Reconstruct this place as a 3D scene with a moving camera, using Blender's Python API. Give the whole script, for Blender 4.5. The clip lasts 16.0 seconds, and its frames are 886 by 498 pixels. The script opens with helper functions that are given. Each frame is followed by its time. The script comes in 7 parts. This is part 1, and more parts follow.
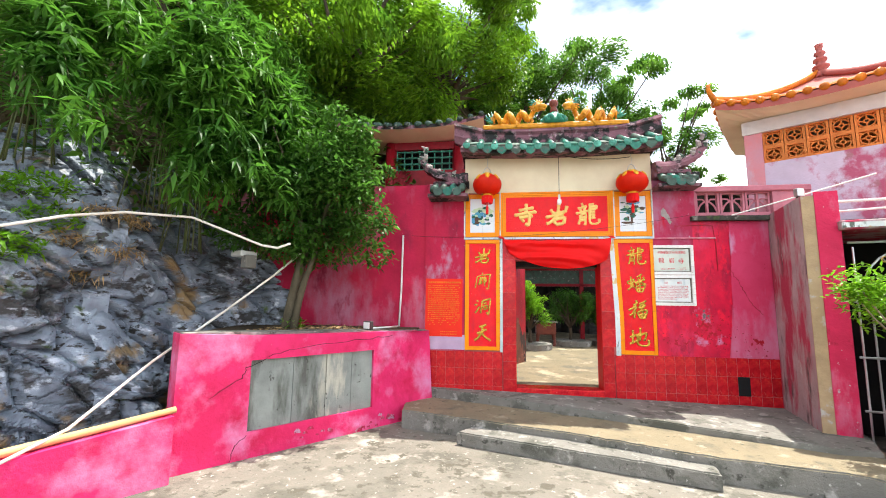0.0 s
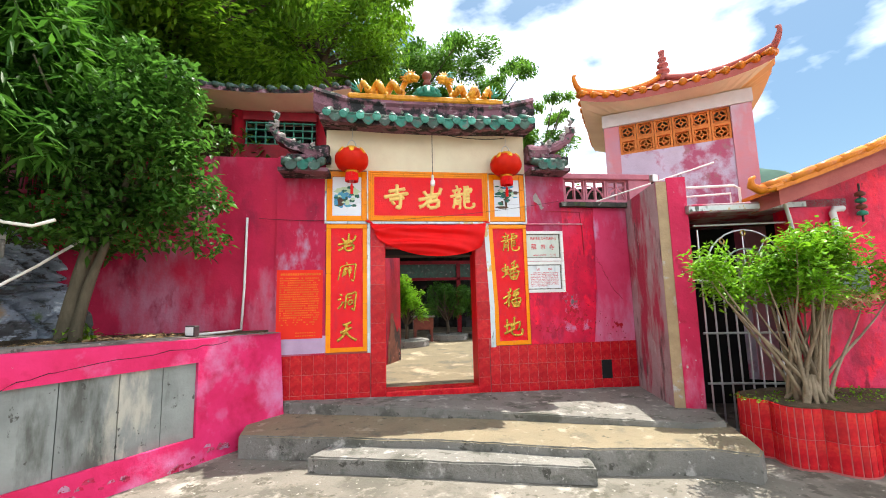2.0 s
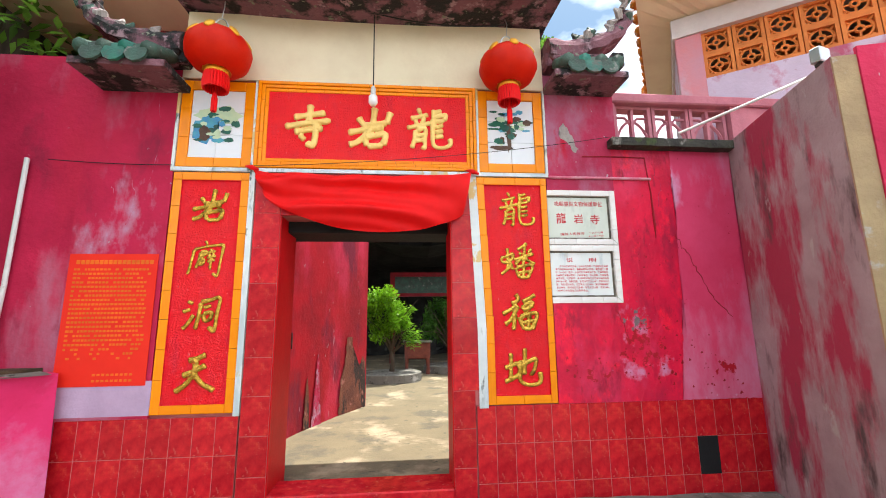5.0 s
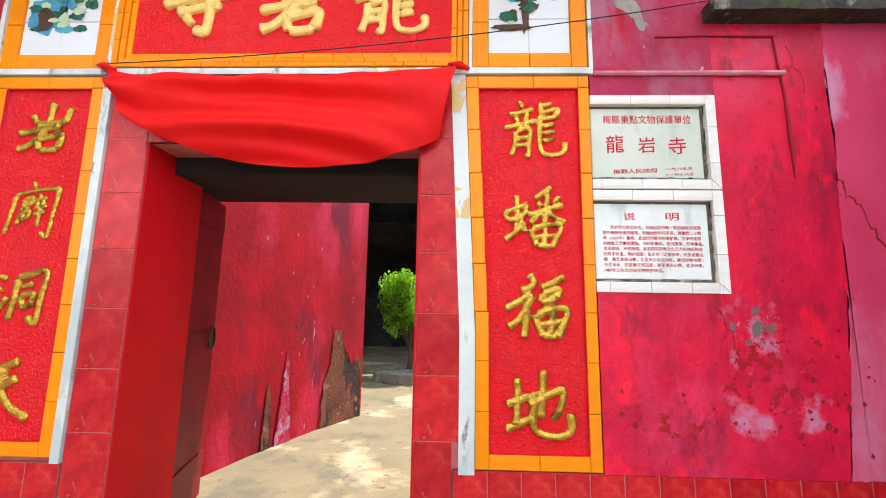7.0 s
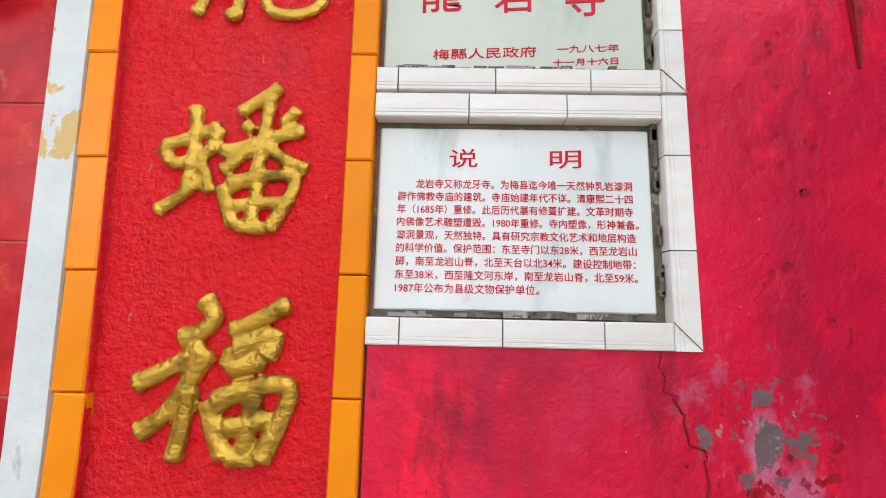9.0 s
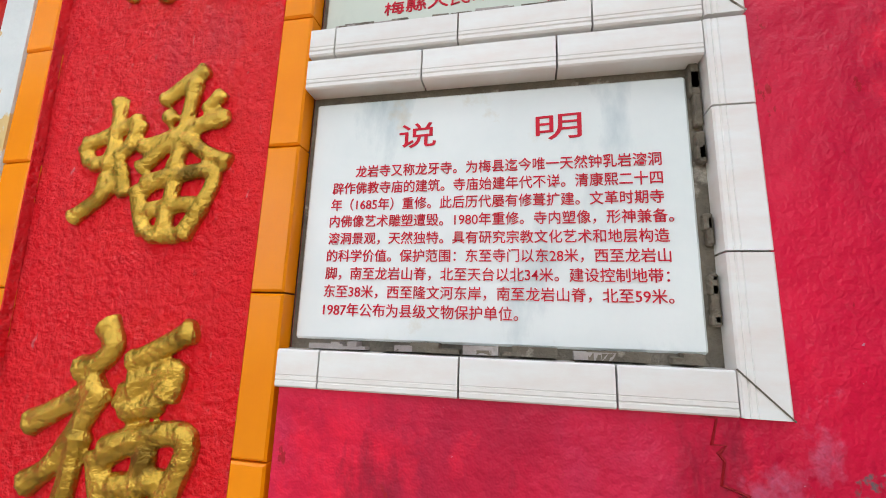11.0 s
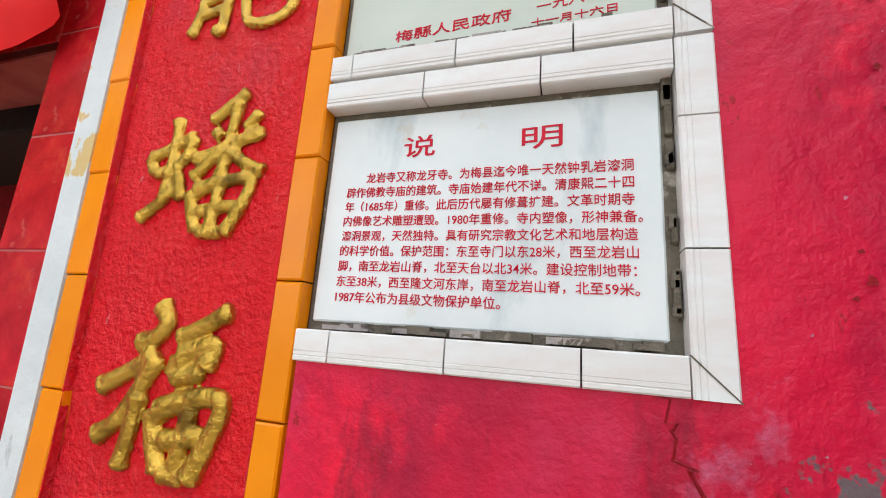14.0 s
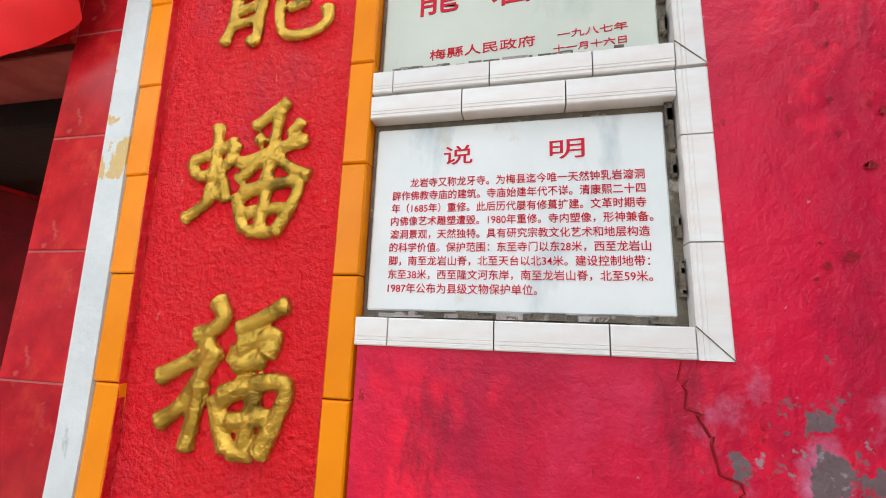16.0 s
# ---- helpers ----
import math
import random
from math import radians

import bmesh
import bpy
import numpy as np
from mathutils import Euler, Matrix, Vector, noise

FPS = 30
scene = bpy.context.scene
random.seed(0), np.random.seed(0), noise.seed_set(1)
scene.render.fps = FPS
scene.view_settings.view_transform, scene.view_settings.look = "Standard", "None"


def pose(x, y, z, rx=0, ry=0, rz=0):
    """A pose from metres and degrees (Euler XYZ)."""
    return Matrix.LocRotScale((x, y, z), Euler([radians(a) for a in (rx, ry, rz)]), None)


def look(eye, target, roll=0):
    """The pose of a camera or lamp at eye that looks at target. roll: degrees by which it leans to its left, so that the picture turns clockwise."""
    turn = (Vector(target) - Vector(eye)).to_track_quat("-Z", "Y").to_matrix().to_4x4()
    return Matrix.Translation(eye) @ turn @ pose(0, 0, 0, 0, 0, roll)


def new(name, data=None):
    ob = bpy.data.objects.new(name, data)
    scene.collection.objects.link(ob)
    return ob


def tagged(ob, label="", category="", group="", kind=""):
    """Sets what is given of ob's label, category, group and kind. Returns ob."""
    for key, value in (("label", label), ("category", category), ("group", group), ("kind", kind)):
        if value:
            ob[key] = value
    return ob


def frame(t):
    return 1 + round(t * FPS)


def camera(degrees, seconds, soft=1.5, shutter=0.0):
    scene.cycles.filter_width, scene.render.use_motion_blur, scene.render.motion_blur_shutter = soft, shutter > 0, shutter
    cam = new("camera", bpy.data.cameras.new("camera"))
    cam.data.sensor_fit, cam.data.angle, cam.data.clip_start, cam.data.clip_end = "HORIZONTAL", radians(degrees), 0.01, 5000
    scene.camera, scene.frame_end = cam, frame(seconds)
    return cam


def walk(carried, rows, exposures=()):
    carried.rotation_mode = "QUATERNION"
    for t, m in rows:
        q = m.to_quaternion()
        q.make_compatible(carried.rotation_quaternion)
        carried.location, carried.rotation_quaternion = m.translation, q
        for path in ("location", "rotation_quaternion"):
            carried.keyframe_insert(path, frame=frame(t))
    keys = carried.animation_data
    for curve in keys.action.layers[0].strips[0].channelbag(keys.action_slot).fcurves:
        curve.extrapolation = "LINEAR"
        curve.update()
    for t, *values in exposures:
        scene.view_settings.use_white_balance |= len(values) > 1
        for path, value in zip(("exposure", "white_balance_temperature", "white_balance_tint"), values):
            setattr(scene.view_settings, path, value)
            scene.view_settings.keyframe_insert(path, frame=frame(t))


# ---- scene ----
cam = camera(94.3, 16.0, soft=1.0)
PATH = [
    (0, (-0.93, -6.635, 1.374), (-1.196, -4.668, 1.621), 0.8),
    (0.5, (-0.954, -6.696, 1.352), (-0.955, -4.71, 1.592), -0.3),
    (1, (-0.903, -6.533, 1.307), (-0.774, -4.551, 1.54), -0.9),
    (1.5, (-0.797, -6.202, 1.302), (-0.571, -4.228, 1.534), -1.3),
    (2, (-0.717, -5.81, 1.297), (-0.417, -3.847, 1.533), -1.4),
    (2.5, (-0.612, -5.384, 1.266), (-0.242, -3.433, 1.5), -1.6),
    (3, (-0.527, -4.937, 1.234), (-0.116, -2.994, 1.475), -1.9),
    (3.5, (-0.395, -4.509, 1.21), (0.033, -2.572, 1.468), -2.2),
    (3.7, (-0.323, -4.317, 1.211), (0.109, -2.383, 1.479), -2.4),
    (5.8, (0.52, -2.507, 1.217), (0.551, -0.545, 1.606), 0.1),
    (6, (0.533, -2.366, 1.198), (0.554, -0.406, 1.595), 0.0),
    (6.5, (0.679, -2.068, 1.201), (0.616, -0.102, 1.559), 0.6),
    (7, (0.816, -1.819, 1.252), (0.753, 0.158, 1.545), 0.9),
    (7.5, (1.127, -1.494, 1.26), (1.089, 0.487, 1.533), 1.7),
    (8, (1.287, -1.173, 1.29), (1.35, 0.808, 1.562), 1.8),
    (8.5, (1.403, -0.924, 1.381), (1.492, 1.049, 1.701), 0.4),
    (9, (1.575, -0.72, 1.405), (1.54, 1.26, 1.685), 1.2),
    (9.5, (1.649, -0.627, 1.407), (1.509, 1.342, 1.724), 1.7),
    (10, (1.663, -0.534, 1.419), (1.433, 1.424, 1.753), 1.7),
    (10.2, (1.67, -0.497, 1.42), (1.407, 1.453, 1.777), 1.6),
    (12.3, (1.854, -0.496, 1.403), (1.305, 1.388, 1.791), 3.3),
    (12.5, (1.851, -0.499, 1.397), (1.292, 1.378, 1.8), 3.4),
    (13, (1.846, -0.512, 1.399), (1.261, 1.356, 1.807), 3.6),
    (13.5, (1.839, -0.532, 1.396), (1.24, 1.331, 1.808), 3.9),
    (14, (1.828, -0.546, 1.391), (1.233, 1.319, 1.798), 3.9),
    (14.5, (1.792, -0.568, 1.392), (1.223, 1.307, 1.789), 3.7),
    (15, (1.768, -0.611, 1.39), (1.248, 1.283, 1.767), 3.1),
    (15.5, (1.753, -0.643, 1.385), (1.284, 1.264, 1.764), 2.5),
    (16, (1.727, -0.671, 1.372), (1.304, 1.247, 1.749), 2.0),
]
EXPOSURES = [(0, 1.95), (1.5, 1.88), (2.5, 1.78), (3.7, 1.78), (5.8, 1.90), (6.5, 1.92), (7.5, 2.04), (8.0, 2.08), (8.5, 1.92), (9.0, 1.76), (10.2, 1.66), (12.3, 1.68), (16, 1.74)]
walk(cam, [(t, look(eye, target, roll)) for t, eye, target, roll in PATH], EXPOSURES)

# ---- world, sun, exposure ----
SUN_EL, SUN_AZ = 72.5, 46.0          # degrees; azimuth from +y towards +x
world = bpy.data.worlds.new("world")
scene.world = world
world.use_nodes = True
wn, wl = world.node_tree.nodes, world.node_tree.links
wn.clear()
w_out = wn.new("ShaderNodeOutputWorld")
w_bg = wn.new("ShaderNodeBackground")
w_sky = wn.new("ShaderNodeTexSky")
w_sky.sky_type = "NISHITA"
w_sky.sun_disc = False
w_sky.sun_elevation, w_sky.sun_rotation = radians(SUN_EL), radians(SUN_AZ)
w_sky.air_density, w_sky.dust_density = 1.0, 2.0
w_tc = wn.new("ShaderNodeTexCoord")
w_map = wn.new("ShaderNodeMapping")
w_map.inputs["Scale"].default_value = (1.0, 1.0, 2.2)
w_noise = wn.new("ShaderNodeTexNoise")
w_noise.inputs["Scale"].default_value, w_noise.inputs["Detail"].default_value = 1.9, 7.0
w_ramp = wn.new("ShaderNodeValToRGB")
w_ramp.color_ramp.elements[0].position, w_ramp.color_ramp.elements[1].position = 0.43, 0.64
w_mix = wn.new("ShaderNodeMixRGB")
w_mix.inputs["Color2"].default_value = (10.8, 11.0, 11.5, 1)
wl.new(w_tc.outputs["Generated"], w_map.inputs["Vector"])
wl.new(w_map.outputs["Vector"], w_noise.inputs["Vector"])
wl.new(w_noise.outputs["Fac"], w_ramp.inputs["Fac"])
wl.new(w_ramp.outputs["Color"], w_mix.inputs["Fac"])
w_dim = wn.new("ShaderNodeMixRGB")
w_dim.blend_type = "MULTIPLY"
w_dim.inputs["Fac"].default_value = 1.0
w_dim.inputs["Color2"].default_value = (0.31, 0.39, 0.40, 1)
wl.new(w_sky.outputs["Color"], w_dim.inputs["Color1"])
wl.new(w_dim.outputs["Color"], w_mix.inputs["Color1"])
wl.new(w_mix.outputs["Color"], w_bg.inputs["Color"])
w_bg.inputs["Strength"].default_value = 0.12
wl.new(w_bg.outputs["Background"], w_out.inputs["Surface"])

sun = new("sun", bpy.data.lights.new("sun", "SUN"))
sun.data.energy, sun.data.angle, sun.data.color = 2.7, radians(0.5), (1.0, 0.95, 0.86)
sun.matrix_world = look((20 * math.sin(radians(SUN_AZ)), 20 * math.cos(radians(SUN_AZ)), 20 * math.tan(radians(SUN_EL))), (0, 0, 0))


# ---- materials ----
def mat(name, c1, c2=None, scale=3.0, rough=0.7, bump=0.15, bump_scale=60.0, metal=0.0, stains=(), pieces=0.0, islands=0.0, leaf=False, spec=0.22, streak=1.0, wave=0.0):
    """A node material: two colours mixed by noise, stains or painted shade (colour, scale, from, to, stretch, place and
    reach of a local one), fine relief.
    """
    m = bpy.data.materials.new(name)
    m.use_nodes = True
    n, l = m.node_tree.nodes, m.node_tree.links
    n.clear()
    out = n.new("ShaderNodeOutputMaterial")
    b = n.new("ShaderNodeBsdfPrincipled")
    tc = n.new("ShaderNodeTexCoord")
    b.inputs["Roughness"].default_value, b.inputs["Metallic"].default_value = rough, metal
    b.inputs["Specular IOR Level"].default_value = spec

    def fac(sc, lo, hi, stretch=1.0, detail=6.0, off=0.0, spot=None):
        mp = n.new("ShaderNodeMapping")
        mp.inputs["Scale"].default_value = (1, 1, stretch)
        mp.inputs["Location"].default_value = (off, off * 0.7, off * 0.3)
        t = n.new("ShaderNodeTexNoise")
        t.inputs["Scale"].default_value, t.inputs["Detail"].default_value, t.inputs["Roughness"].default_value = sc, detail, 0.62
        r = n.new("ShaderNodeMapRange")
        r.inputs["From Min"].default_value, r.inputs["From Max"].default_value = lo, hi
        l.new(tc.outputs["Object"], mp.inputs["Vector"])
        l.new(mp.outputs["Vector"], t.inputs["Vector"])
        value = t.outputs["Fac"]
        if spot:
            cx, cz, rx, rz = spot
            near = n.new("ShaderNodeMapping")
            near.vector_type = "TEXTURE"
            near.inputs["Location"].default_value = (cx, 0, cz)
            near.inputs["Scale"].default_value = (rx, 9.0, rz)
            far = n.new("ShaderNodeVectorMath")
            far.operation = "LENGTH"
            pull = n.new("ShaderNodeMapRange")
            pull.inputs["From Max"].default_value = 1.6
            pull.inputs["To Min"].default_value, pull.inputs["To Max"].default_value = 0.10, -0.30
            add = n.new("ShaderNodeMath")
            l.new(tc.outputs["Object"], near.inputs["Vector"])
            l.new(near.outputs["Vector"], far.inputs[0])
            l.new(far.outputs["Value"], pull.inputs["Value"])
            l.new(value, add.inputs[0])
            l.new(pull.outputs["Result"], add.inputs[1])
            value = add.outputs["Value"]
        l.new(value, r.inputs["Value"])
        return r.outputs["Result"], t.outputs["Fac"]

    def mix(f, a, c):
        x = n.new("ShaderNodeMixRGB")
        l.new(f, x.inputs["Fac"])
        if isinstance(a, tuple):
            x.inputs["Color1"].default_value = (*a, 1)
        else:
            l.new(a, x.inputs["Color1"])
        if isinstance(c, tuple):
            x.inputs["Color2"].default_value = (*c, 1)
        else:
            l.new(c, x.inputs["Color2"])
        return x.outputs["Color"]

    c2 = c2 or tuple(v * 0.75 for v in c1)
    f, _ = fac(scale, 0.35, 0.65, streak)
    col = mix(f, c1, c2)
    for k, (sc_col, sc, lo, hi, st, *spot) in enumerate(stains):
        f, _ = fac(sc, lo, hi, st, 8.0, 3.1 * (k + 1), spot[0] if spot else None)
        col = mix(f, col, sc_col)
    if pieces or islands:
        src = n.new("ShaderNodeObjectInfo").outputs["Random"] if pieces else n.new("ShaderNodeNewGeometry").outputs["Random Per Island"]
        amount = pieces or islands
        hs = n.new("ShaderNodeHueSaturation")
        r = n.new("ShaderNodeMapRange")
        r.inputs["To Min"].default_value, r.inputs["To Max"].default_value = 1 - amount, 1 + amount
        l.new(src, r.inputs["Value"])
        l.new(r.outputs["Result"], hs.inputs["Value"])
        l.new(col, hs.inputs["Color"])
        col = hs.outputs["Color"]
    l.new(col, b.inputs["Base Color"])
    if bump:
        _, fine = fac(bump_scale, 0, 1, 1.0, 5.0)
        bp = n.new("ShaderNodeBump")
        bp.inputs["Strength"].default_value, bp.inputs["Distance"].default_value = bump, 0.02
        l.new(fine, bp.inputs["Height"])
        l.new(bp.outputs["Normal"], b.inputs["Normal"])
    if leaf:
        tr = n.new("ShaderNodeBsdfTranslucent")
        ms = n.new("ShaderNodeMixShader")
        ms.inputs["Fac"].default_value = 0.48
        l.new(col, tr.inputs["Color"])
        l.new(b.outputs["BSDF"], ms.inputs[1])
        l.new(tr.outputs["BSDF"], ms.inputs[2])
        l.new(ms.outputs["Shader"], out.inputs["Surface"])
    else:
        l.new(b.outputs["BSDF"], out.inputs["Surface"])
    return m


SCAB = (0.40, 0.010, 0.022)
M_RED_WALL = mat("weathered_red_paint", (0.84, 0.010, 0.058), (0.50, 0.007, 0.042), 2.1, 0.40, 0.6, 12, spec=0.24,
                 stains=[((0.70, 0.055, 0.15), 1.4, 0.50, 0.68, 0.5), ((0.36, 0.010, 0.045), 3.2, 0.50, 0.66, 0.5),
                         ((0.92, 0.012, 0.050), 4.3, 0.55, 0.66, 0.7), ((0.30, 0.010, 0.035), 11.0, 0.58, 0.70, 0.35),
                         ((0.58, 0.18, 0.31), 7.0, 0.47, 0.60, 0.8, (2.09, 1.20, 0.17, 0.17)), ((0.60, 0.20, 0.34), 6.5, 0.48, 0.60, 0.9, (2.20, 0.86, 0.32, 0.22)),
                         (SCAB, 16.0, 0.58, 0.60, 0.9, (2.15, 1.02, 0.42, 0.40)), (SCAB, 12.0, 0.62, 0.64, 0.9, (1.75, 0.80, 0.50, 0.22)),
                         ((0.17, 0.12, 0.13), 24.0, 0.56, 0.60, 1.0, (2.09, 1.20, 0.19, 0.17)), ((0.30, 0.24, 0.27), 30.0, 0.62, 0.66, 1.0, (2.09, 1.22, 0.18, 0.17)),
                         (SCAB, 30.0, 0.655, 0.67, 0.5), ((0.60, 0.22, 0.30), 46.0, 0.70, 0.72, 1.0)])
M_UPPER_WALL = mat("dusky_purple_red_paint", (0.46, 0.030, 0.085), (0.34, 0.024, 0.066), 2.4, 0.6, 0.4, 16, spec=0.14,
                   stains=[((0.40, 0.14, 0.22), 2.2, 0.50, 0.66, 0.6), ((0.50, 0.012, 0.04), 3.0, 0.56, 0.64, 0.4), ((0.42, 0.36, 0.38), 22.0, 0.68, 0.70, 0.8)])
M_MAROON_WALL = mat("faded_maroon_paint", (0.54, 0.020, 0.072), (0.37, 0.014, 0.050), 2.0, 0.6, 0.4, 18, spec=0.14,
                    stains=[((0.44, 0.15, 0.22), 1.5, 0.50, 0.66, 0.4), ((0.44, 0.24, 0.34), 3.0, 0.50, 0.64, 0.5, (-1.75, 1.9, 0.5, 0.9)), ((0.26, 0.018, 0.05), 3.0, 0.54, 0.66, 0.5), ((0.50, 0.02, 0.06), 1.6, 0.55, 0.66, 0.6), ((0.36, 0.30, 0.33), 16.0, 0.70, 0.74, 1.0)])
M_PINK_WALL = mat("bright_pink_paint", (0.74, 0.035, 0.16), (0.62, 0.022, 0.105), 2.2, 0.6, 0.4, 22, spec=0.15,
                  stains=[((0.66, 0.22, 0.40), 1.6, 0.50, 0.68, 1.0), ((0.52, 0.015, 0.07), 2.4, 0.54, 0.70, 1.0), ((0.45, 0.35, 0.32), 9.0, 0.70, 0.74, 1.0)])
M_LILAC_WALL = mat("peeling_lilac_paint", (0.58, 0.50, 0.62), (0.48, 0.40, 0.50), 2.0, 0.8, 0.25, 30,
                   stains=[((0.42, 0.10, 0.17), 1.7, 0.52, 0.60, 0.8), ((0.35, 0.16, 0.19), 4.0, 0.60, 0.66, 0.8)])
M_GREY_RENDER = mat("grey_worn_render", (0.42, 0.33, 0.34), (0.32, 0.22, 0.23), 2.5, 0.85, 0.4, 30,
                    stains=[((0.38, 0.04, 0.08), 2.6, 0.46, 0.56, 0.3), ((0.10, 0.07, 0.07), 4.0, 0.55, 0.66, 0.3), ((0.42, 0.38, 0.36), 6.0, 0.62, 0.68, 0.5)])
M_OCHRE = mat("ochre_mortar", (0.46, 0.33, 0.19), (0.36, 0.25, 0.15), 5.0, 0.9, 0.5, 25, stains=[((0.45, 0.42, 0.40), 5.0, 0.58, 0.66, 1.0)])
M_CREAM = mat("cream_limewash", (0.80, 0.70, 0.50), (0.72, 0.60, 0.42), 2.0, 0.8, 0.15, 30, stains=[((0.45, 0.38, 0.30), 4.0, 0.66, 0.74, 0.4)])
M_RED_TILE = mat("glazed_red_tile", (0.60, 0.018, 0.024), (0.38, 0.007, 0.015), 13.0, 0.2, 0.05, 20, pieces=0.14, stains=[((0.62, 0.045, 0.03), 9.0, 0.54, 0.66, 1.0), ((0.52, 0.07, 0.06), 26.0, 0.60, 0.68, 1.0)])
M_RED_REVEAL = mat("gloss_red_paint", (0.62, 0.003, 0.008), (0.50, 0.003, 0.008), 3.0, 0.5, 0.15, 25, spec=0.15)
M_RED_PANEL = mat("bright_red_rough_paint", (0.95, 0.009, 0.018), (0.88, 0.006, 0.018), 7.0, 0.22, 1.0, 70, spec=0.45, stains=[((0.78, 0.012, 0.03), 5.0, 0.55, 0.68, 0.4), ((0.86, 0.14, 0.16), 60.0, 0.66, 0.71, 0.4), ((0.64, 0.006, 0.014), 48.0, 0.66, 0.70, 0.8)])
M_YELLOW_TILE = mat("orange_yellow_glazed_tile", (0.92, 0.29, 0.002), (0.86, 0.25, 0.002), 6.0, 0.25, 0.04, 15, pieces=0.07, stains=[((0.25, 0.10, 0.02), 24.0, 0.73, 0.76, 1.0)])
M_WHITE_TILE = mat("white_veined_glazed_tile", (0.83, 0.84, 0.82), (0.79, 0.74, 0.70), 10.0, 0.22, 0.03, 15, pieces=0.04, streak=3.0)
M_WHITE_PLASTER = mat("worn_white_strip", (0.74, 0.77, 0.76), (0.62, 0.66, 0.66), 6.0, 0.5, 0.2, 40, stains=[((0.12, 0.14, 0.12), 7.0, 0.60, 0.64, 0.4), ((0.66, 0.47, 0.20), 3.4, 0.575, 0.585, 0.7), ((0.26, 0.30, 0.27), 11.0, 0.58, 0.66, 0.35), ((0.50, 0.56, 0.56), 4.0, 0.52, 0.62, 0.3)])
M_GOLD = mat("gold_paint", (0.74, 0.45, 0.070), (0.42, 0.24, 0.024), 9.0, 0.27, 0.7, 22, spec=0.6, metal=0.8, stains=[((0.20, 0.11, 0.012), 14.0, 0.58, 0.68, 1.0)])
M_ROSE_WALL = mat("dusky_rose_paint", (0.72, 0.075, 0.18), (0.62, 0.042, 0.12), 1.6, 0.55, 0.4, 18, spec=0.14,
                  stains=[((0.62, 0.24, 0.38), 1.4, 0.48, 0.64, 0.4), ((0.64, 0.26, 0.42), 3.5, 0.50, 0.62, 0.5, (2.52, 2.2, 0.12, 0.7)), (SCAB, 10.0, 0.62, 0.64, 0.8, (2.75, 0.85, 0.5, 0.3)), (SCAB, 9.0, 0.675, 0.685, 0.8), ((0.66, 0.36, 0.48), 9.0, 0.56, 0.64, 0.8, (2.7, 0.62, 0.5, 0.08))])
M_PILLAR = mat("scuffed_pink_red_paint", (0.66, 0.03, 0.10), (0.52, 0.022, 0.075), 2.2, 0.55, 0.5, 16, spec=0.14, stains=[((0.58, 0.20, 0.30), 2.0, 0.52, 0.66, 0.4), ((0.30, 0.02, 0.04), 4.0, 0.58, 0.66, 0.5), ((0.46, 0.38, 0.38), 14.0, 0.66, 0.69, 0.8)])
M_FLAKE = mat("flaked_bare_plaster", (0.50, 0.008, 0.045), (0.44, 0.05, 0.11), 7.0, 0.8, 0.4, 30, spec=0.14, stains=[((0.46, 0.24, 0.33), 5.0, 0.48, 0.56, 0.7), ((0.42, 0.02, 0.06), 17.0, 0.54, 0.56, 1.0), ((0.22, 0.15, 0.17), 34.0, 0.60, 0.63, 1.0)])
M_SHELL = mat("chalky_worn_plaster", (0.42, 0.38, 0.35), (0.28, 0.24, 0.23), 9.0, 0.9, 0.5, 40)
M_BROWN_FLAKE = mat("flaked_brown_earth_render", (0.22, 0.08, 0.05), (0.13, 0.05, 0.035), 5.0, 0.95, 0.7, 30, stains=[((0.05, 0.035, 0.03), 4.0, 0.56, 0.60, 0.4), ((0.32, 0.13, 0.10), 9.0, 0.60, 0.66, 1.0)])
M_GOLD_PALE = mat("pale_gold_paint", (0.86, 0.62, 0.22), (0.76, 0.50, 0.14), 14.0, 0.45, 0.4, 45, metal=0.2)
M_MARBLE = mat("white_marble", (0.82, 0.85, 0.84), (0.71, 0.76, 0.75), 3.0, 0.22, 0.03, 20, stains=[((0.48, 0.56, 0.58), 5.0, 0.54, 0.66, 0.4), ((0.62, 0.54, 0.40), 6.0, 0.62, 0.74, 1.0)])
M_MARBLE_GREEN = mat("pale_green_marble", (0.66, 0.70, 0.62), (0.58, 0.63, 0.55), 3.0, 0.25, 0.03, 20, stains=[((0.46, 0.52, 0.46), 4.0, 0.58, 0.70, 0.4)])
M_GRIME = mat("dark_recess_mortar", (0.20, 0.17, 0.13), (0.11, 0.095, 0.075), 18.0, 0.95, 0.5, 60, stains=[((0.40, 0.36, 0.30), 14.0, 0.60, 0.66, 1.0)])
M_INSCRIPTION = mat("red_inscription_paint", (0.64, 0.006, 0.030), (0.52, 0.005, 0.022), 20.0, 0.5, 0.0)
M_CONCRETE = mat("weathered_concrete", (0.205, 0.184, 0.152), (0.155, 0.142, 0.117), 1.3, 0.85, 0.6, 34,
                 stains=[((0.115, 0.107, 0.086), 1.5, 0.52, 0.62, 1.0), ((0.36, 0.33, 0.28), 2.6, 0.55, 0.66, 1.0), ((0.10, 0.092, 0.07), 6.0, 0.56, 0.62, 1.0), ((0.42, 0.39, 0.34), 14.0, 0.62, 0.68, 1.0), ((0.085, 0.08, 0.065), 20.0, 0.63, 0.68, 1.0)])
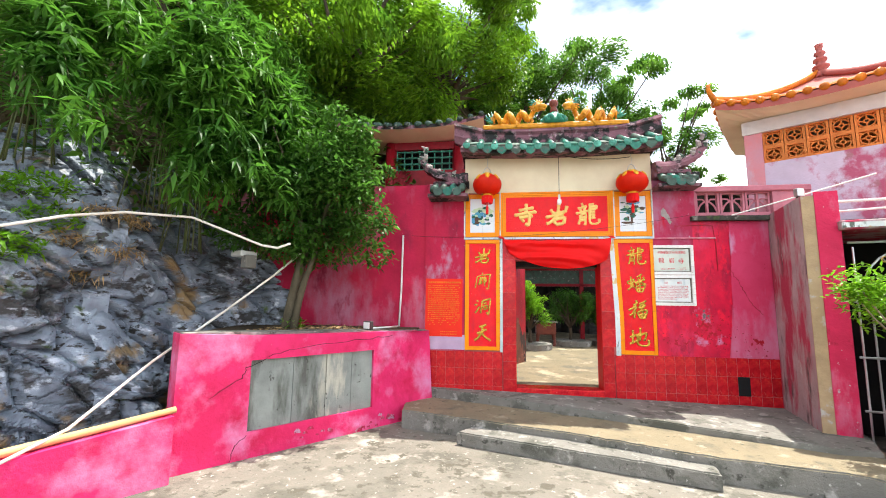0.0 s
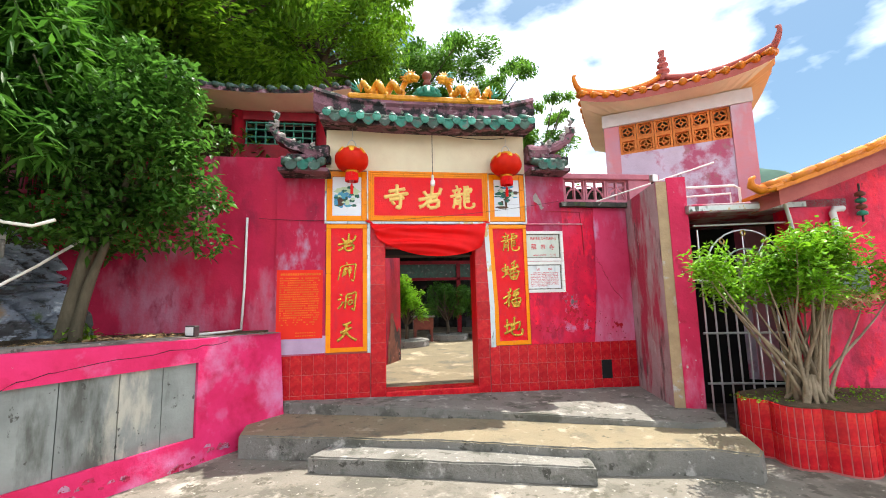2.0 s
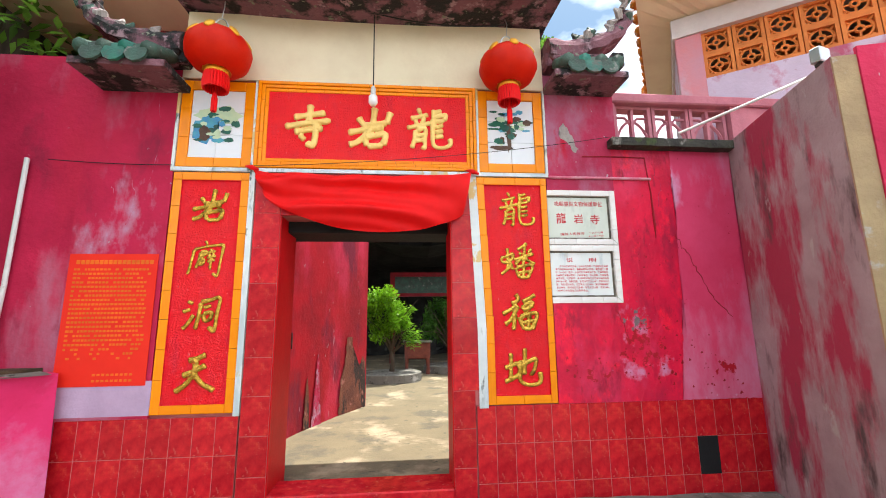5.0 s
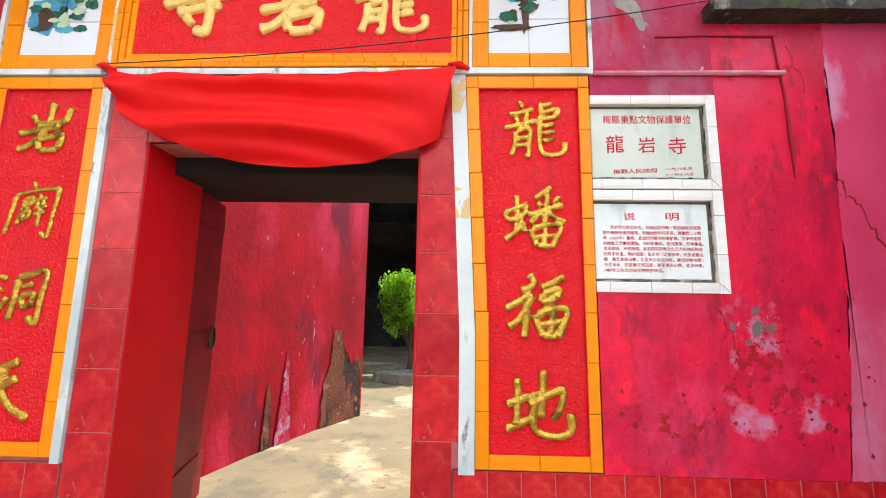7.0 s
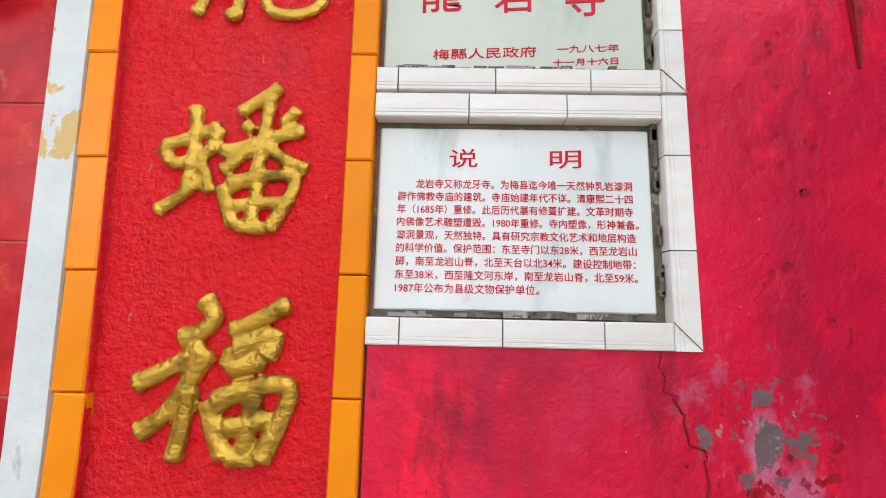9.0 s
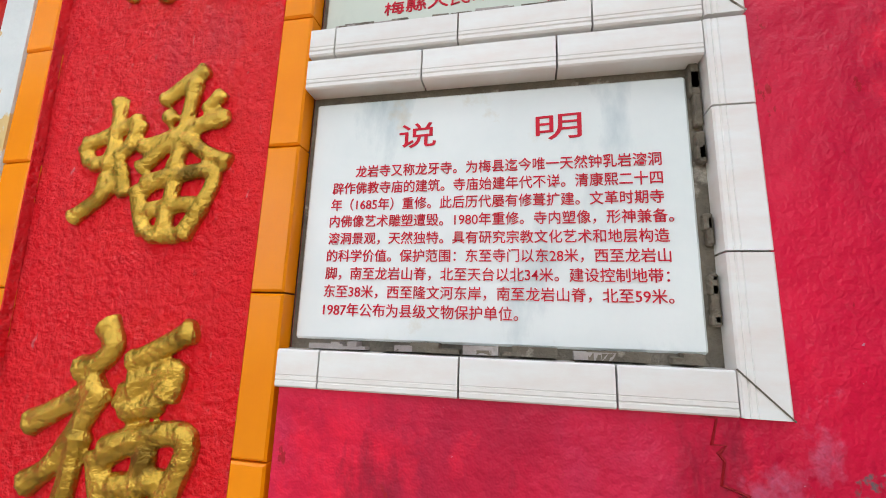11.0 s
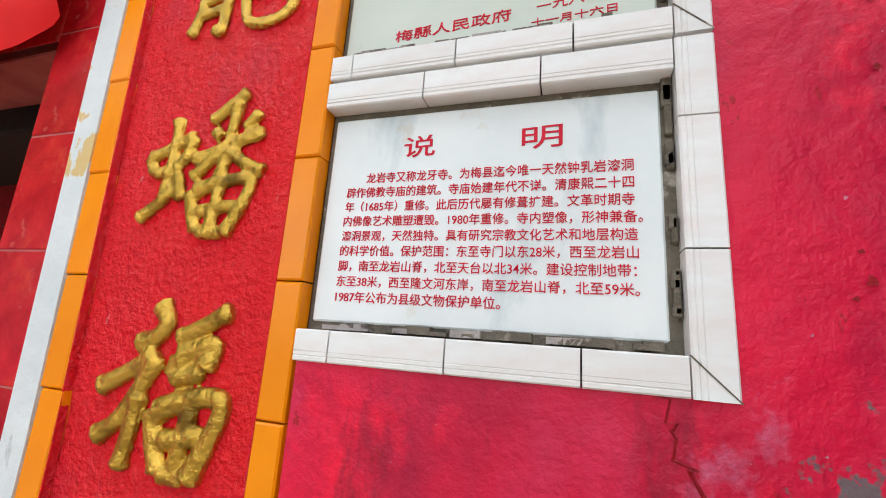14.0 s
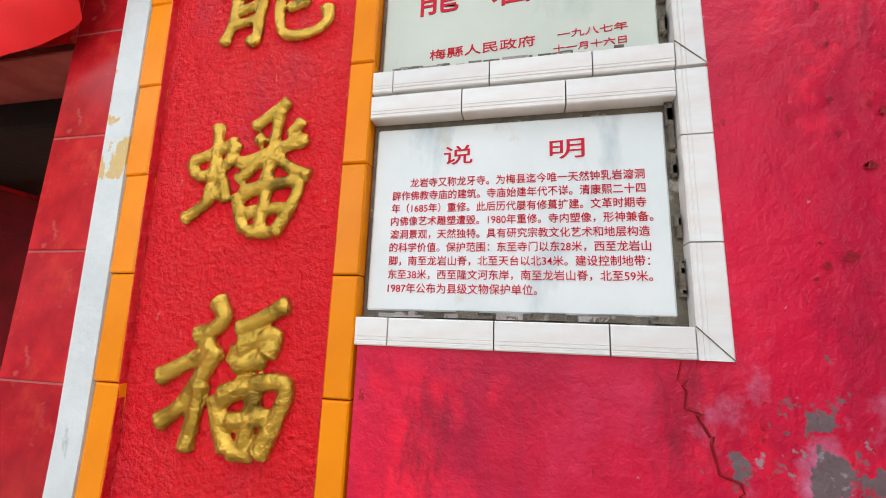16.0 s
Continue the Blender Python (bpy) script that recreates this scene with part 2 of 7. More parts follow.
M_STEP = mat("worn_step_concrete", (0.225, 0.215, 0.190), (0.165, 0.158, 0.138), 2.2, 0.85, 0.7, 32, stains=[((0.10, 0.10, 0.082), 2.6, 0.52, 0.62, 1.0), ((0.36, 0.345, 0.31), 5.0, 0.57, 0.66, 1.0), ((0.075, 0.072, 0.06), 9.0, 0.60, 0.66, 1.0), ((0.44, 0.42, 0.38), 22.0, 0.64, 0.69, 1.0)])
M_TAN_STEP = mat("tan_step_screed", (0.235, 0.195, 0.125), (0.19, 0.16, 0.105), 2.2, 0.85, 0.6, 36, stains=[((0.12, 0.108, 0.08), 2.4, 0.54, 0.66, 1.0), ((0.33, 0.29, 0.21), 4.0, 0.58, 0.68, 1.0), ((0.09, 0.085, 0.06), 13.0, 0.62, 0.68, 1.0)])
M_COURT = mat("pale_courtyard_concrete", (0.195, 0.160, 0.100), (0.15, 0.124, 0.080), 1.6, 0.85, 0.4, 40, stains=[((0.12, 0.105, 0.075), 2.0, 0.52, 0.62, 1.0), ((0.38, 0.31, 0.21), 1.5, 0.54, 0.66, 1.0), ((0.10, 0.09, 0.06), 9.0, 0.62, 0.66, 1.0)])
M_SLATE = mat("stained_grey_panel_slab", (0.28, 0.30, 0.275), (0.19, 0.205, 0.19), 2.5, 0.7, 0.3, 40, pieces=0.12, stains=[((0.10, 0.105, 0.09), 3.2, 0.50, 0.62, 0.25), ((0.42, 0.40, 0.33), 3.0, 0.56, 0.66, 0.3), ((0.08, 0.08, 0.07), 12.0, 0.64, 0.68, 0.6)])
M_ROOF_DARK = mat("weathered_purple_plaster", (0.24, 0.11, 0.135), (0.17, 0.08, 0.10), 3.0, 0.9, 0.7, 25, stains=[((0.025, 0.025, 0.025), 3.6, 0.46, 0.54, 0.8), ((0.34, 0.22, 0.25), 8.0, 0.58, 0.64, 1.0), ((0.20, 0.22, 0.16), 14.0, 0.62, 0.66, 1.0)])
M_GREEN_TILE = mat("green_glazed_roof_tile", (0.035, 0.20, 0.135), (0.02, 0.11, 0.085), 9.0, 0.3, 0.2, 30, pieces=0.3, stains=[((0.10, 0.11, 0.09), 9.0, 0.50, 0.60, 1.0)])
M_OLD_GREEN = mat("old_dull_roof_tile", (0.055, 0.12, 0.09), (0.05, 0.06, 0.05), 7.0, 0.5, 0.5, 30, pieces=0.3, stains=[((0.25, 0.24, 0.22), 8.0, 0.58, 0.66, 1.0)])
M_DRAGON = mat("amber_glazed_ceramic", (0.72, 0.33, 0.025), (0.50, 0.19, 0.015), 14.0, 0.3, 0.5, 40)
M_JADE = mat("jade_glazed_ceramic", (0.045, 0.27, 0.17), (0.03, 0.16, 0.11), 12.0, 0.3, 0.4, 40)
M_BROWN_CER = mat("brown_glazed_ceramic", (0.22, 0.06, 0.04), (0.14, 0.04, 0.03), 12.0, 0.35, 0.3, 40)
M_ORANGE_TILE = mat("orange_glazed_roof_tile", (0.62, 0.20, 0.016), (0.44, 0.11, 0.012), 8.0, 0.35, 0.2, 30, pieces=0.15, stains=[((0.35, 0.13, 0.05), 9.0, 0.62, 0.70, 1.0)])
# Reflected light under the tower eave, put into the colour.
M_LIT_SOFFIT = mat("apricot_lit_soffit", (0.80, 0.52, 0.24), (0.76, 0.48, 0.22), 2.0, 0.8, 0.1, 30)
M_BRICK_FASCIA = mat("brick_red_fascia", (0.42, 0.12, 0.10), (0.34, 0.09, 0.08), 4.0, 0.8, 0.2, 30)
M_LATTICE = mat("orange_lattice_block", (0.66, 0.22, 0.05), (0.54, 0.16, 0.035), 6.0, 0.6, 0.2, 30, pieces=0.12)
M_SALMON = mat("salmon_column_paint", (0.62, 0.22, 0.24), (0.52, 0.26, 0.32), 2.0, 0.75, 0.2, 30, stains=[((0.50, 0.40, 0.48), 2.0, 0.52, 0.66, 0.5)])
# Near-black: stands for shade in the recess, drain and pavilion; dark timber too.
M_BLACK = mat("shade_and_timber_black", (0.012, 0.012, 0.013), (0.02, 0.018, 0.018), 3.0, 0.8, 0.2, 30)
M_LEDGE = mat("mouldy_black_concrete", (0.035, 0.035, 0.030), (0.075, 0.072, 0.060), 6.0, 0.9, 0.7, 30, stains=[((0.24, 0.23, 0.20), 9.0, 0.60, 0.68, 0.6), ((0.06, 0.08, 0.03), 5.0, 0.58, 0.66, 1.0)])
# Rock colour taken near-black so that it carries the cave's shade.
M_CAVE = mat("shade_black_cave_rock", (0.03, 0.03, 0.028), (0.015, 0.015, 0.015), 2.0, 0.9, 0.8, 8)
M_STEEL = mat("brushed_steel", (0.55, 0.56, 0.58), (0.45, 0.46, 0.48), 5.0, 0.35, 0.05, 60, metal=0.9)
M_BRASS = mat("brass", (0.62, 0.42, 0.12), (0.5, 0.33, 0.1), 5.0, 0.35, 0.05, 60, metal=0.9)
M_IRON = mat("dull_iron", (0.10, 0.085, 0.08), (0.06, 0.05, 0.05), 9.0, 0.6, 0.2, 60, metal=0.6)
M_PVC = mat("white_pvc", (0.72, 0.72, 0.70), (0.62, 0.61, 0.58), 4.0, 0.45, 0.05, 40, stains=[((0.35, 0.30, 0.25), 9.0, 0.66, 0.74, 1.0)])
M_CABLE = mat("black_cable", (0.02, 0.02, 0.02), None, 5.0, 0.6, 0.0)
M_BULB = mat("opal_lamp_glass", (0.85, 0.85, 0.83), (0.8, 0.8, 0.78), 5.0, 0.2, 0.0)
M_SILK = mat("red_cotton_cloth", (0.80, 0.002, 0.003), (0.66, 0.002, 0.003), 3.0, 0.6, 0.15, 300)
M_LANTERN = mat("red_lantern_silk", (0.86, 0.035, 0.008), (0.74, 0.02, 0.006), 4.0, 0.42, 0.1, 120, leaf=True)
M_LANTERN_GOLD = mat("gold_lantern_trim", (0.82, 0.42, 0.03), (0.68, 0.30, 0.02), 10.0, 0.35, 0.2, 60, metal=0.3)
M_PAPER = mat("orange_red_poster_paper", (0.80, 0.028, 0.012), (0.74, 0.022, 0.01), 3.0, 0.6, 0.08, 20)
M_PAPER_INK = mat("yellow_poster_ink", (0.82, 0.16, 0.012), None, 5.0, 0.6, 0.0)
# Pale streaks stand for highlights; the last, local patch for shade under the tree.
M_ROCK = mat("blue_grey_limestone", (0.32, 0.37, 0.44), (0.13, 0.15, 0.185), 2.6, 0.42, 0.9, 9,
             stains=[((0.06, 0.06, 0.062), 2.0, 0.54, 0.61, 1.9), ((0.58, 0.63, 0.70), 4.0, 0.57, 0.66, 1.8), ((0.045, 0.042, 0.04), 6.0, 0.58, 0.62, 2.4), ((0.30, 0.20, 0.10), 1.3, 0.58, 0.66, 1.0), ((0.07, 0.11, 0.03), 3.0, 0.62, 0.69, 1.0), ((0.045, 0.05, 0.045), 2.2, 0.44, 0.58, 1.6, (-4.35, 1.3, 0.45, 1.3))])
M_SOIL = mat("leaf_litter_soil", (0.11, 0.075, 0.045), (0.055, 0.045, 0.025), 9.0, 0.95, 0.9, 30)
M_BARK = mat("pale_bark", (0.16, 0.13, 0.085), (0.07, 0.06, 0.038), 6.0, 0.9, 0.8, 20, streak=0.3)
M_DARK_BARK = mat("dark_bark", (0.10, 0.075, 0.05), (0.05, 0.04, 0.03), 5.0, 0.9, 0.8, 15, streak=0.3)
M_TWIG = mat("pale_twig_bark", (0.31, 0.24, 0.16), (0.19, 0.145, 0.095), 9.0, 0.85, 0.4, 40)
M_LEAF_BAMBOO = mat("bamboo_leaf", (0.09, 0.23, 0.022), (0.04, 0.125, 0.016), 1.2, 0.45, 0.0, islands=0.45, leaf=True)
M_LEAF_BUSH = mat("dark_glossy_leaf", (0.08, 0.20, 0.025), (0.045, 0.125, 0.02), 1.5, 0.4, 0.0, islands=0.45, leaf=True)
# Lighter, yellower leaf colour carries the sunlight on these crowns.
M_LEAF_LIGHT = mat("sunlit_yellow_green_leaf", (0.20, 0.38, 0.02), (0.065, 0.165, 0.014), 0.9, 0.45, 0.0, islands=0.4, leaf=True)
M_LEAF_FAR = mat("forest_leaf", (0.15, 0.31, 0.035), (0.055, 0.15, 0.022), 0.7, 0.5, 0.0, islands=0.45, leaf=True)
M_LEAF_POT = mat("fresh_bright_leaf", (0.21, 0.43, 0.02), (0.11, 0.27, 0.015), 3.0, 0.35, 0.0, islands=0.4, leaf=True)
M_DRY = mat("dry_straw", (0.50, 0.34, 0.16), (0.34, 0.22, 0.10), 6.0, 0.8, 0.0, islands=0.3)
M_BAMBOO_POLE = mat("tan_bamboo_pole", (0.62, 0.42, 0.18), (0.5, 0.33, 0.14), 4.0, 0.5, 0.1, 40)
M_ROPE = mat("white_hose", (0.78, 0.75, 0.68), (0.66, 0.60, 0.5), 4.0, 0.5, 0.05, 40)
M_HILL = mat("hazy_wooded_hill", (0.040, 0.085, 0.062), (0.028, 0.062, 0.048), 0.06, 0.95, 0.0)
M_WOOD_RED = mat("dark_red_painted_wood", (0.26, 0.006, 0.014), (0.16, 0.005, 0.010), 5.0, 0.45, 0.2, 30)
M_GROUT = mat("pale_red_grout", (0.50, 0.15, 0.14), (0.40, 0.10, 0.10), 9.0, 0.9, 0.3, 60)
M_DARK_GROUT = mat("dark_joint_mortar", (0.20, 0.12, 0.08), (0.14, 0.08, 0.06), 9.0, 0.95, 0.3, 60)
M_CHAR_PICTURE = mat("white_picture_tile", (0.78, 0.80, 0.82), (0.72, 0.76, 0.80), 3.0, 0.25, 0.0)
M_INK_GREEN = mat("painted_pine_green", (0.03, 0.16, 0.10), (0.02, 0.07, 0.06), 12.0, 0.3, 0.0)
M_INK_BLUE = mat("painted_water_blue", (0.06, 0.24, 0.55), (0.10, 0.40, 0.45), 14.0, 0.3, 0.0)
M_INK_BROWN = mat("painted_trunk_brown", (0.12, 0.06, 0.03), (0.06, 0.03, 0.02), 14.0, 0.3, 0.0)
M_INK_PALE = mat("painted_mist_green", (0.45, 0.62, 0.42), (0.60, 0.70, 0.45), 9.0, 0.3, 0.0)


# ---- building helpers ----
def mesh_of(bm, name, material, smooth=False):
    me = bpy.data.meshes.new(name)
    bm.to_mesh(me)
    bm.free()
    for q in material if isinstance(material, (list, tuple)) else (material,):
        me.materials.append(q)
    if smooth:
        me.polygons.foreach_set("use_smooth", [True] * len(me.polygons))
    return me


def part(name, bm, material, parent=None, label="", smooth=False):
    ob = new(name, mesh_of(bm, name, material, smooth))
    if parent is not None:
        ob.parent = parent
    return tagged(ob, label)


def thing(name, label, category, group="", kind="", at=(0, 0, 0), turn=0):
    ob = new(name)
    ob.empty_display_size = 0.1
    ob.matrix_world = pose(*at, 0, 0, turn)
    return tagged(ob, label, category, group, kind)


def solo(name, bm, material, label, category="", group="", kind="", smooth=False):
    return tagged(new(name, mesh_of(bm, name, material, smooth)), label, category, group, kind)


def box(x0, x1, y0, y1, z0, z1, bevel=0.0, bm=None, m=None):
    bm = bm or bmesh.new()
    mm = pose((x0 + x1) / 2, (y0 + y1) / 2, (z0 + z1) / 2) @ Matrix.Diagonal((x1 - x0, y1 - y0, z1 - z0, 1))
    if m is not None:
        mm = m @ mm
    r = bmesh.ops.create_cube(bm, size=1, matrix=mm)
    if bevel:
        es = list({e for v in r["verts"] for e in v.link_edges})
        bmesh.ops.bevel(bm, geom=es, offset=bevel, segments=1, affect="EDGES")
    return bm


def prism(pts, z0, z1, bm=None, tops=None, bevel=0.0):
    """An upright prism over a plan polygon; tops gives a height for each corner."""
    bm = bm or bmesh.new()
    lo = [bm.verts.new((x, y, z0)) for x, y in pts]
    hi = [bm.verts.new((x, y, (tops[k] if tops else z1))) for k, (x, y) in enumerate(pts)]
    k = len(pts)
    bm.faces.new(lo[::-1])
    top = bm.faces.new(hi)
    for a in range(k):
        bm.faces.new((lo[a], lo[(a + 1) % k], hi[(a + 1) % k], hi[a]))
    bmesh.ops.recalc_face_normals(bm, faces=bm.faces[:])
    if bevel:
        bmesh.ops.bevel(bm, geom=list(top.edges), offset=bevel, segments=2, affect="EDGES")
    return bm


def roughen(bm, amount, step=0.12):
    """Worn, slightly uneven edges: cuts long edges and shifts the corners."""
    for _ in range(2):
        long = [e for e in bm.edges if e.calc_length() > step * 2]
        if long:
            bmesh.ops.subdivide_edges(bm, edges=long, cuts=5, use_grid_fill=True)
    bmesh.ops.triangulate(bm, faces=bm.faces[:])
    for v in bm.verts:
        d = Vector((noise.noise(v.co * 4.1), noise.noise(v.co * 4.1 + Vector((9, 2, 5))), 0.6 * noise.noise(v.co * 3.0 + Vector((1, 7, 3))))) + 0.6 * noise.noise_vector(v.co * 17)
        v.co += d * amount
    return bm


def tube(points, radii, sides=8, bm=None, closed=True):
    """A tapering tube along points."""
    bm = bm or bmesh.new()
    if not isinstance(radii, (list, tuple)):
        radii = [radii] * len(points)
    pts = [Vector(p) for p in points]
    rings, up = [], None
    for k, p in enumerate(pts):
        d = (pts[min(k + 1, len(pts) - 1)] - pts[max(k - 1, 0)]).normalized()
        if up is None:
            up = d.orthogonal().normalized()
        up = (up - d * up.dot(d)).normalized()
        side = d.cross(up)
        rings.append([bm.verts.new(p + (up * math.cos(a) + side * math.sin(a)) * radii[k]) for a in (2 * math.pi * j / sides for j in range(sides))])
    for r0, r1 in zip(rings, rings[1:]):
        for j in range(sides):
            bm.faces.new((r0[j], r0[(j + 1) % sides], r1[(j + 1) % sides], r1[j]))
    if closed:
        bm.faces.new(rings[0][::-1])
        bm.faces.new(rings[-1])
    return bm


def lathe(profile, sides=16, bm=None, at=(0, 0, 0)):
    """A turned body from (radius, height) pairs."""
    return tube([(at[0], at[1], at[2] + h) for _, h in profile], [max(r, 0.001) for r, _ in profile], sides, bm) if len(profile) > 1 else bm


def bez(p0, p1, p2, p3, k=12):
    p0, p1, p2, p3 = (Vector(p) for p in (p0, p1, p2, p3))
    return [p0 * (1 - t) ** 3 + p1 * 3 * t * (1 - t) ** 2 + p2 * 3 * t * t * (1 - t) + p3 * t ** 3 for t in (j / k for j in range(k + 1))]


def sweep(a, b, sag, k=14):
    a, b = Vector(a), Vector(b)
    return [a.lerp(b, j / k) - Vector((0, 0, sag * 4 * (j / k) * (1 - j / k))) for j in range(k + 1)]


def text_mesh(body, size, depth, bevel=0.0, offset=0.0, wide=1.0, align="CENTER", slant=0.0):
    """A mesh of raised lettering in the x-z plane, facing -y, centred on its own box."""
    c = bpy.data.curves.new("lettering", "FONT")
    c.body, c.size, c.extrude, c.bevel_depth, c.bevel_resolution, c.offset = body, size, depth, bevel, 2, offset
    c.resolution_u = 3
    c.align_x = "LEFT"
    o = bpy.data.objects.new("lettering", c)
    scene.collection.objects.link(o)
    bpy.context.view_layer.update()
    me = bpy.data.meshes.new_from_object(o.evaluated_get(bpy.context.evaluated_depsgraph_get()))
    bpy.data.objects.remove(o)
    bpy.data.curves.remove(c)
    co = np.empty(len(me.vertices) * 3)
    me.vertices.foreach_get("co", co)
    co = co.reshape(-1, 3)
    mid = (co.max(0) + co.min(0)) / 2
    if align == "LEFT":
        mid[0] = co.min(0)[0]
    co = co - mid
    res = np.stack([co[:, 0] * wide, -co[:, 2], co[:, 1]], -1)
    res[:, 2] += slant * res[:, 0]
    me.vertices.foreach_set("co", res.ravel())
    me.update()
    return me


def lettering(name, body, x, y, z, size, depth, material, parent, bevel=0.0, offset=0.0, wide=1.0, fit_h=0.0, fit_w=0.0, align="CENTER", label="", slant=0.0):
    me = text_mesh(body, size, depth, bevel, offset, wide, align, slant)
    me.materials.append(material)
    ob = new(name, me)
    co = np.empty(len(me.vertices) * 3)
    me.vertices.foreach_get("co", co)
    ext = np.ptp(co.reshape(-1, 3), axis=0)
    sx = fit_w / ext[0] if fit_w else (fit_h / ext[2] if fit_h else 1)
    sz = fit_h / ext[2] if fit_h else (fit_w / ext[0] if fit_w else 1)
    ob.matrix_world = pose(x, y, z) @ Matrix.Diagonal((sx, 1, sz, 1))
    if parent is not None:
        ob.parent = parent
    return tagged(ob, label)


def brush(name, code, x, y, z, h, r, material, parent, w=1.0):
    """One brush-written character: strokes of 'across,up' pairs in hundredths of its height, raised and rounded."""
    bm = bmesh.new()
    for st in code.split(";"):
        p = [tuple(float(q) / 100 - 0.5 for q in a.split(",")) for a in st.split()]
        fine = []
        for k in range(len(p) - 1):
            a, b2, c2, d2 = p[max(k - 1, 0)], p[k], p[k + 1], p[min(k + 2, len(p) - 1)]
            for j in range(5):
                t = j / 5
                fine.append(tuple(0.5 * (2 * b2[i] + (c2[i] - a[i]) * t + (2 * a[i] - 5 * b2[i] + 4 * c2[i] - d2[i]) * t * t + (3 * b2[i] - a[i] - 3 * c2[i] + d2[i]) * t ** 3) for i in (0, 1)))
        fine.append(p[-1])
        m = len(fine) - 1
        rad = []
        for k in range(m + 1):
            t = k / m
            f = 0.82 + 0.30 * math.exp(-(t / 0.16) ** 2) + 0.28 * math.exp(-((1 - t) / 0.14) ** 2)
            rad.append(r * f * (0.55 if k in (0, m) else 1.0))
        tube([(u * h * w, 0, v * h) for u, v in fine], [q * h for q in rad], 8, bm)
    for v in bm.verts:
        v.co.y *= 0.72
    raw = bpy.data.objects.new("strokes", mesh_of(bm, "strokes", material))
    scene.collection.objects.link(raw)
    fuse = raw.modifiers.new("fuse", "REMESH")
    fuse.mode, fuse.voxel_size, fuse.use_smooth_shade = "VOXEL", h * 0.0125, True
    bpy.context.view_layer.update()
    me = bpy.data.meshes.new_from_object(raw.evaluated_get(bpy.context.evaluated_depsgraph_get()))
    bpy.data.objects.remove(raw)
    me.name = name
    me.polygons.foreach_set("use_smooth", [True] * len(me.polygons))
    for v in me.vertices:
        v.co += 0.006 * h * noise.noise_vector(v.co * (7 / h) + Vector((x, 0, z)))
    ob = tagged(new(name, me), "")
    ob.parent = parent
    ob.matrix_world = pose(x, y, z)
    return ob


BRUSH = {
    "福": "39,97 47,86 42,78 27,72;3,45 22,55 45,68;45,67 34,45 22,28 8,18;36,45 34,25 31,3;57,76 75,85 92,95;60,68 57,56;60,67 74,72 85,74 80,62;57,55 80,61;48,38 52,22 60,6;50,36 72,45 95,46 90,25 80,4;56,22 86,28;75,43 70,6;60,7 79,6",
    "蟠": "22,84 24,65 23,40;4,56 20,62 40,70;4,57 10,44;40,69 33,50;10,44 33,50;4,14 18,24 30,36;30,44 36,26;23,40 20,24;76,97 64,88 50,78;70,92 67,60 64,38;40,52 65,60 93,68;54,72 60,66;88,82 78,70;64,60 52,48 42,40;68,58 82,48 97,42;44,32 48,16 53,6;46,31 66,37 88,37 84,20 74,3;50,18 80,22;66,36 63,6;53,6 74,5",
    "龍": "28,98 34,86;11,74 30,78 50,84;22,70 26,60;42,76 36,62;3,51 28,57 56,64;22,46 20,25 14,4;24,46 44,50 43,25 42,5 36,8;22,33 42,36;21,21 42,24;62,96 62,78;62,88 80,94;58,74 74,80 90,84 86,70;62,66 86,70;62,74 60,50 60,22 66,8 84,6 99,14 98,28;66,54 84,58;66,42 84,46;66,30 84,34",
    "地": "3,48 20,54 38,60;20,86 20,50 17,18;2,14 20,20 42,32;36,48 60,60 86,70 84,50 76,34 70,36;58,98 57,65 54,30;46,68 43,35 44,16 58,7 80,5 97,14 96,38",
    "岩": "60,96 58,76 56,56;25,72 34,58 40,54;36,53 60,57 86,60;94,86 90,72 86,58;3,36 40,44 80,50;52,46 38,28 22,14 5,8;38,26 44,6;40,27 62,31 84,34 78,8;45,5 78,8",
    "天": "30,82 50,87 72,96;18,45 45,56 74,70;48,86 46,55 28,25 3,6;46,48 66,26 97,8",
    "洞": "14,86 28,80;2,58 22,64;5,12 16,24 32,50;48,82 44,45 38,10;48,84 74,90 97,95 92,50 87,6 72,18;56,68 76,74;56,52 60,30;57,52 78,56 74,34;60,32 74,36",
    "闢": "46,98 52,88;20,74 14,40 8,8;20,74 50,82 94,88;94,88 88,45 82,4 70,12;36,66 50,70 48,60 34,56;36,66 32,42 26,24;36,46 46,48 44,36 35,34 36,46;60,76 64,70;54,66 74,70;58,62 60,54;70,64 66,54;52,52 76,56;54,42 74,46;64,54 62,20",
    "寺": "20,68 50,74 86,80;54,98 53,76 52,58;2,46 40,54 98,62;22,34 50,40 82,44;66,56 66,28 62,4 48,10;34,28 44,16",
}
WEIGHT = {"福": 0.074, "蟠": 0.056, "龍": 0.056, "地": 0.076, "岩": 0.078, "天": 0.090, "洞": 0.072, "闢": 0.050, "寺": 0.076}


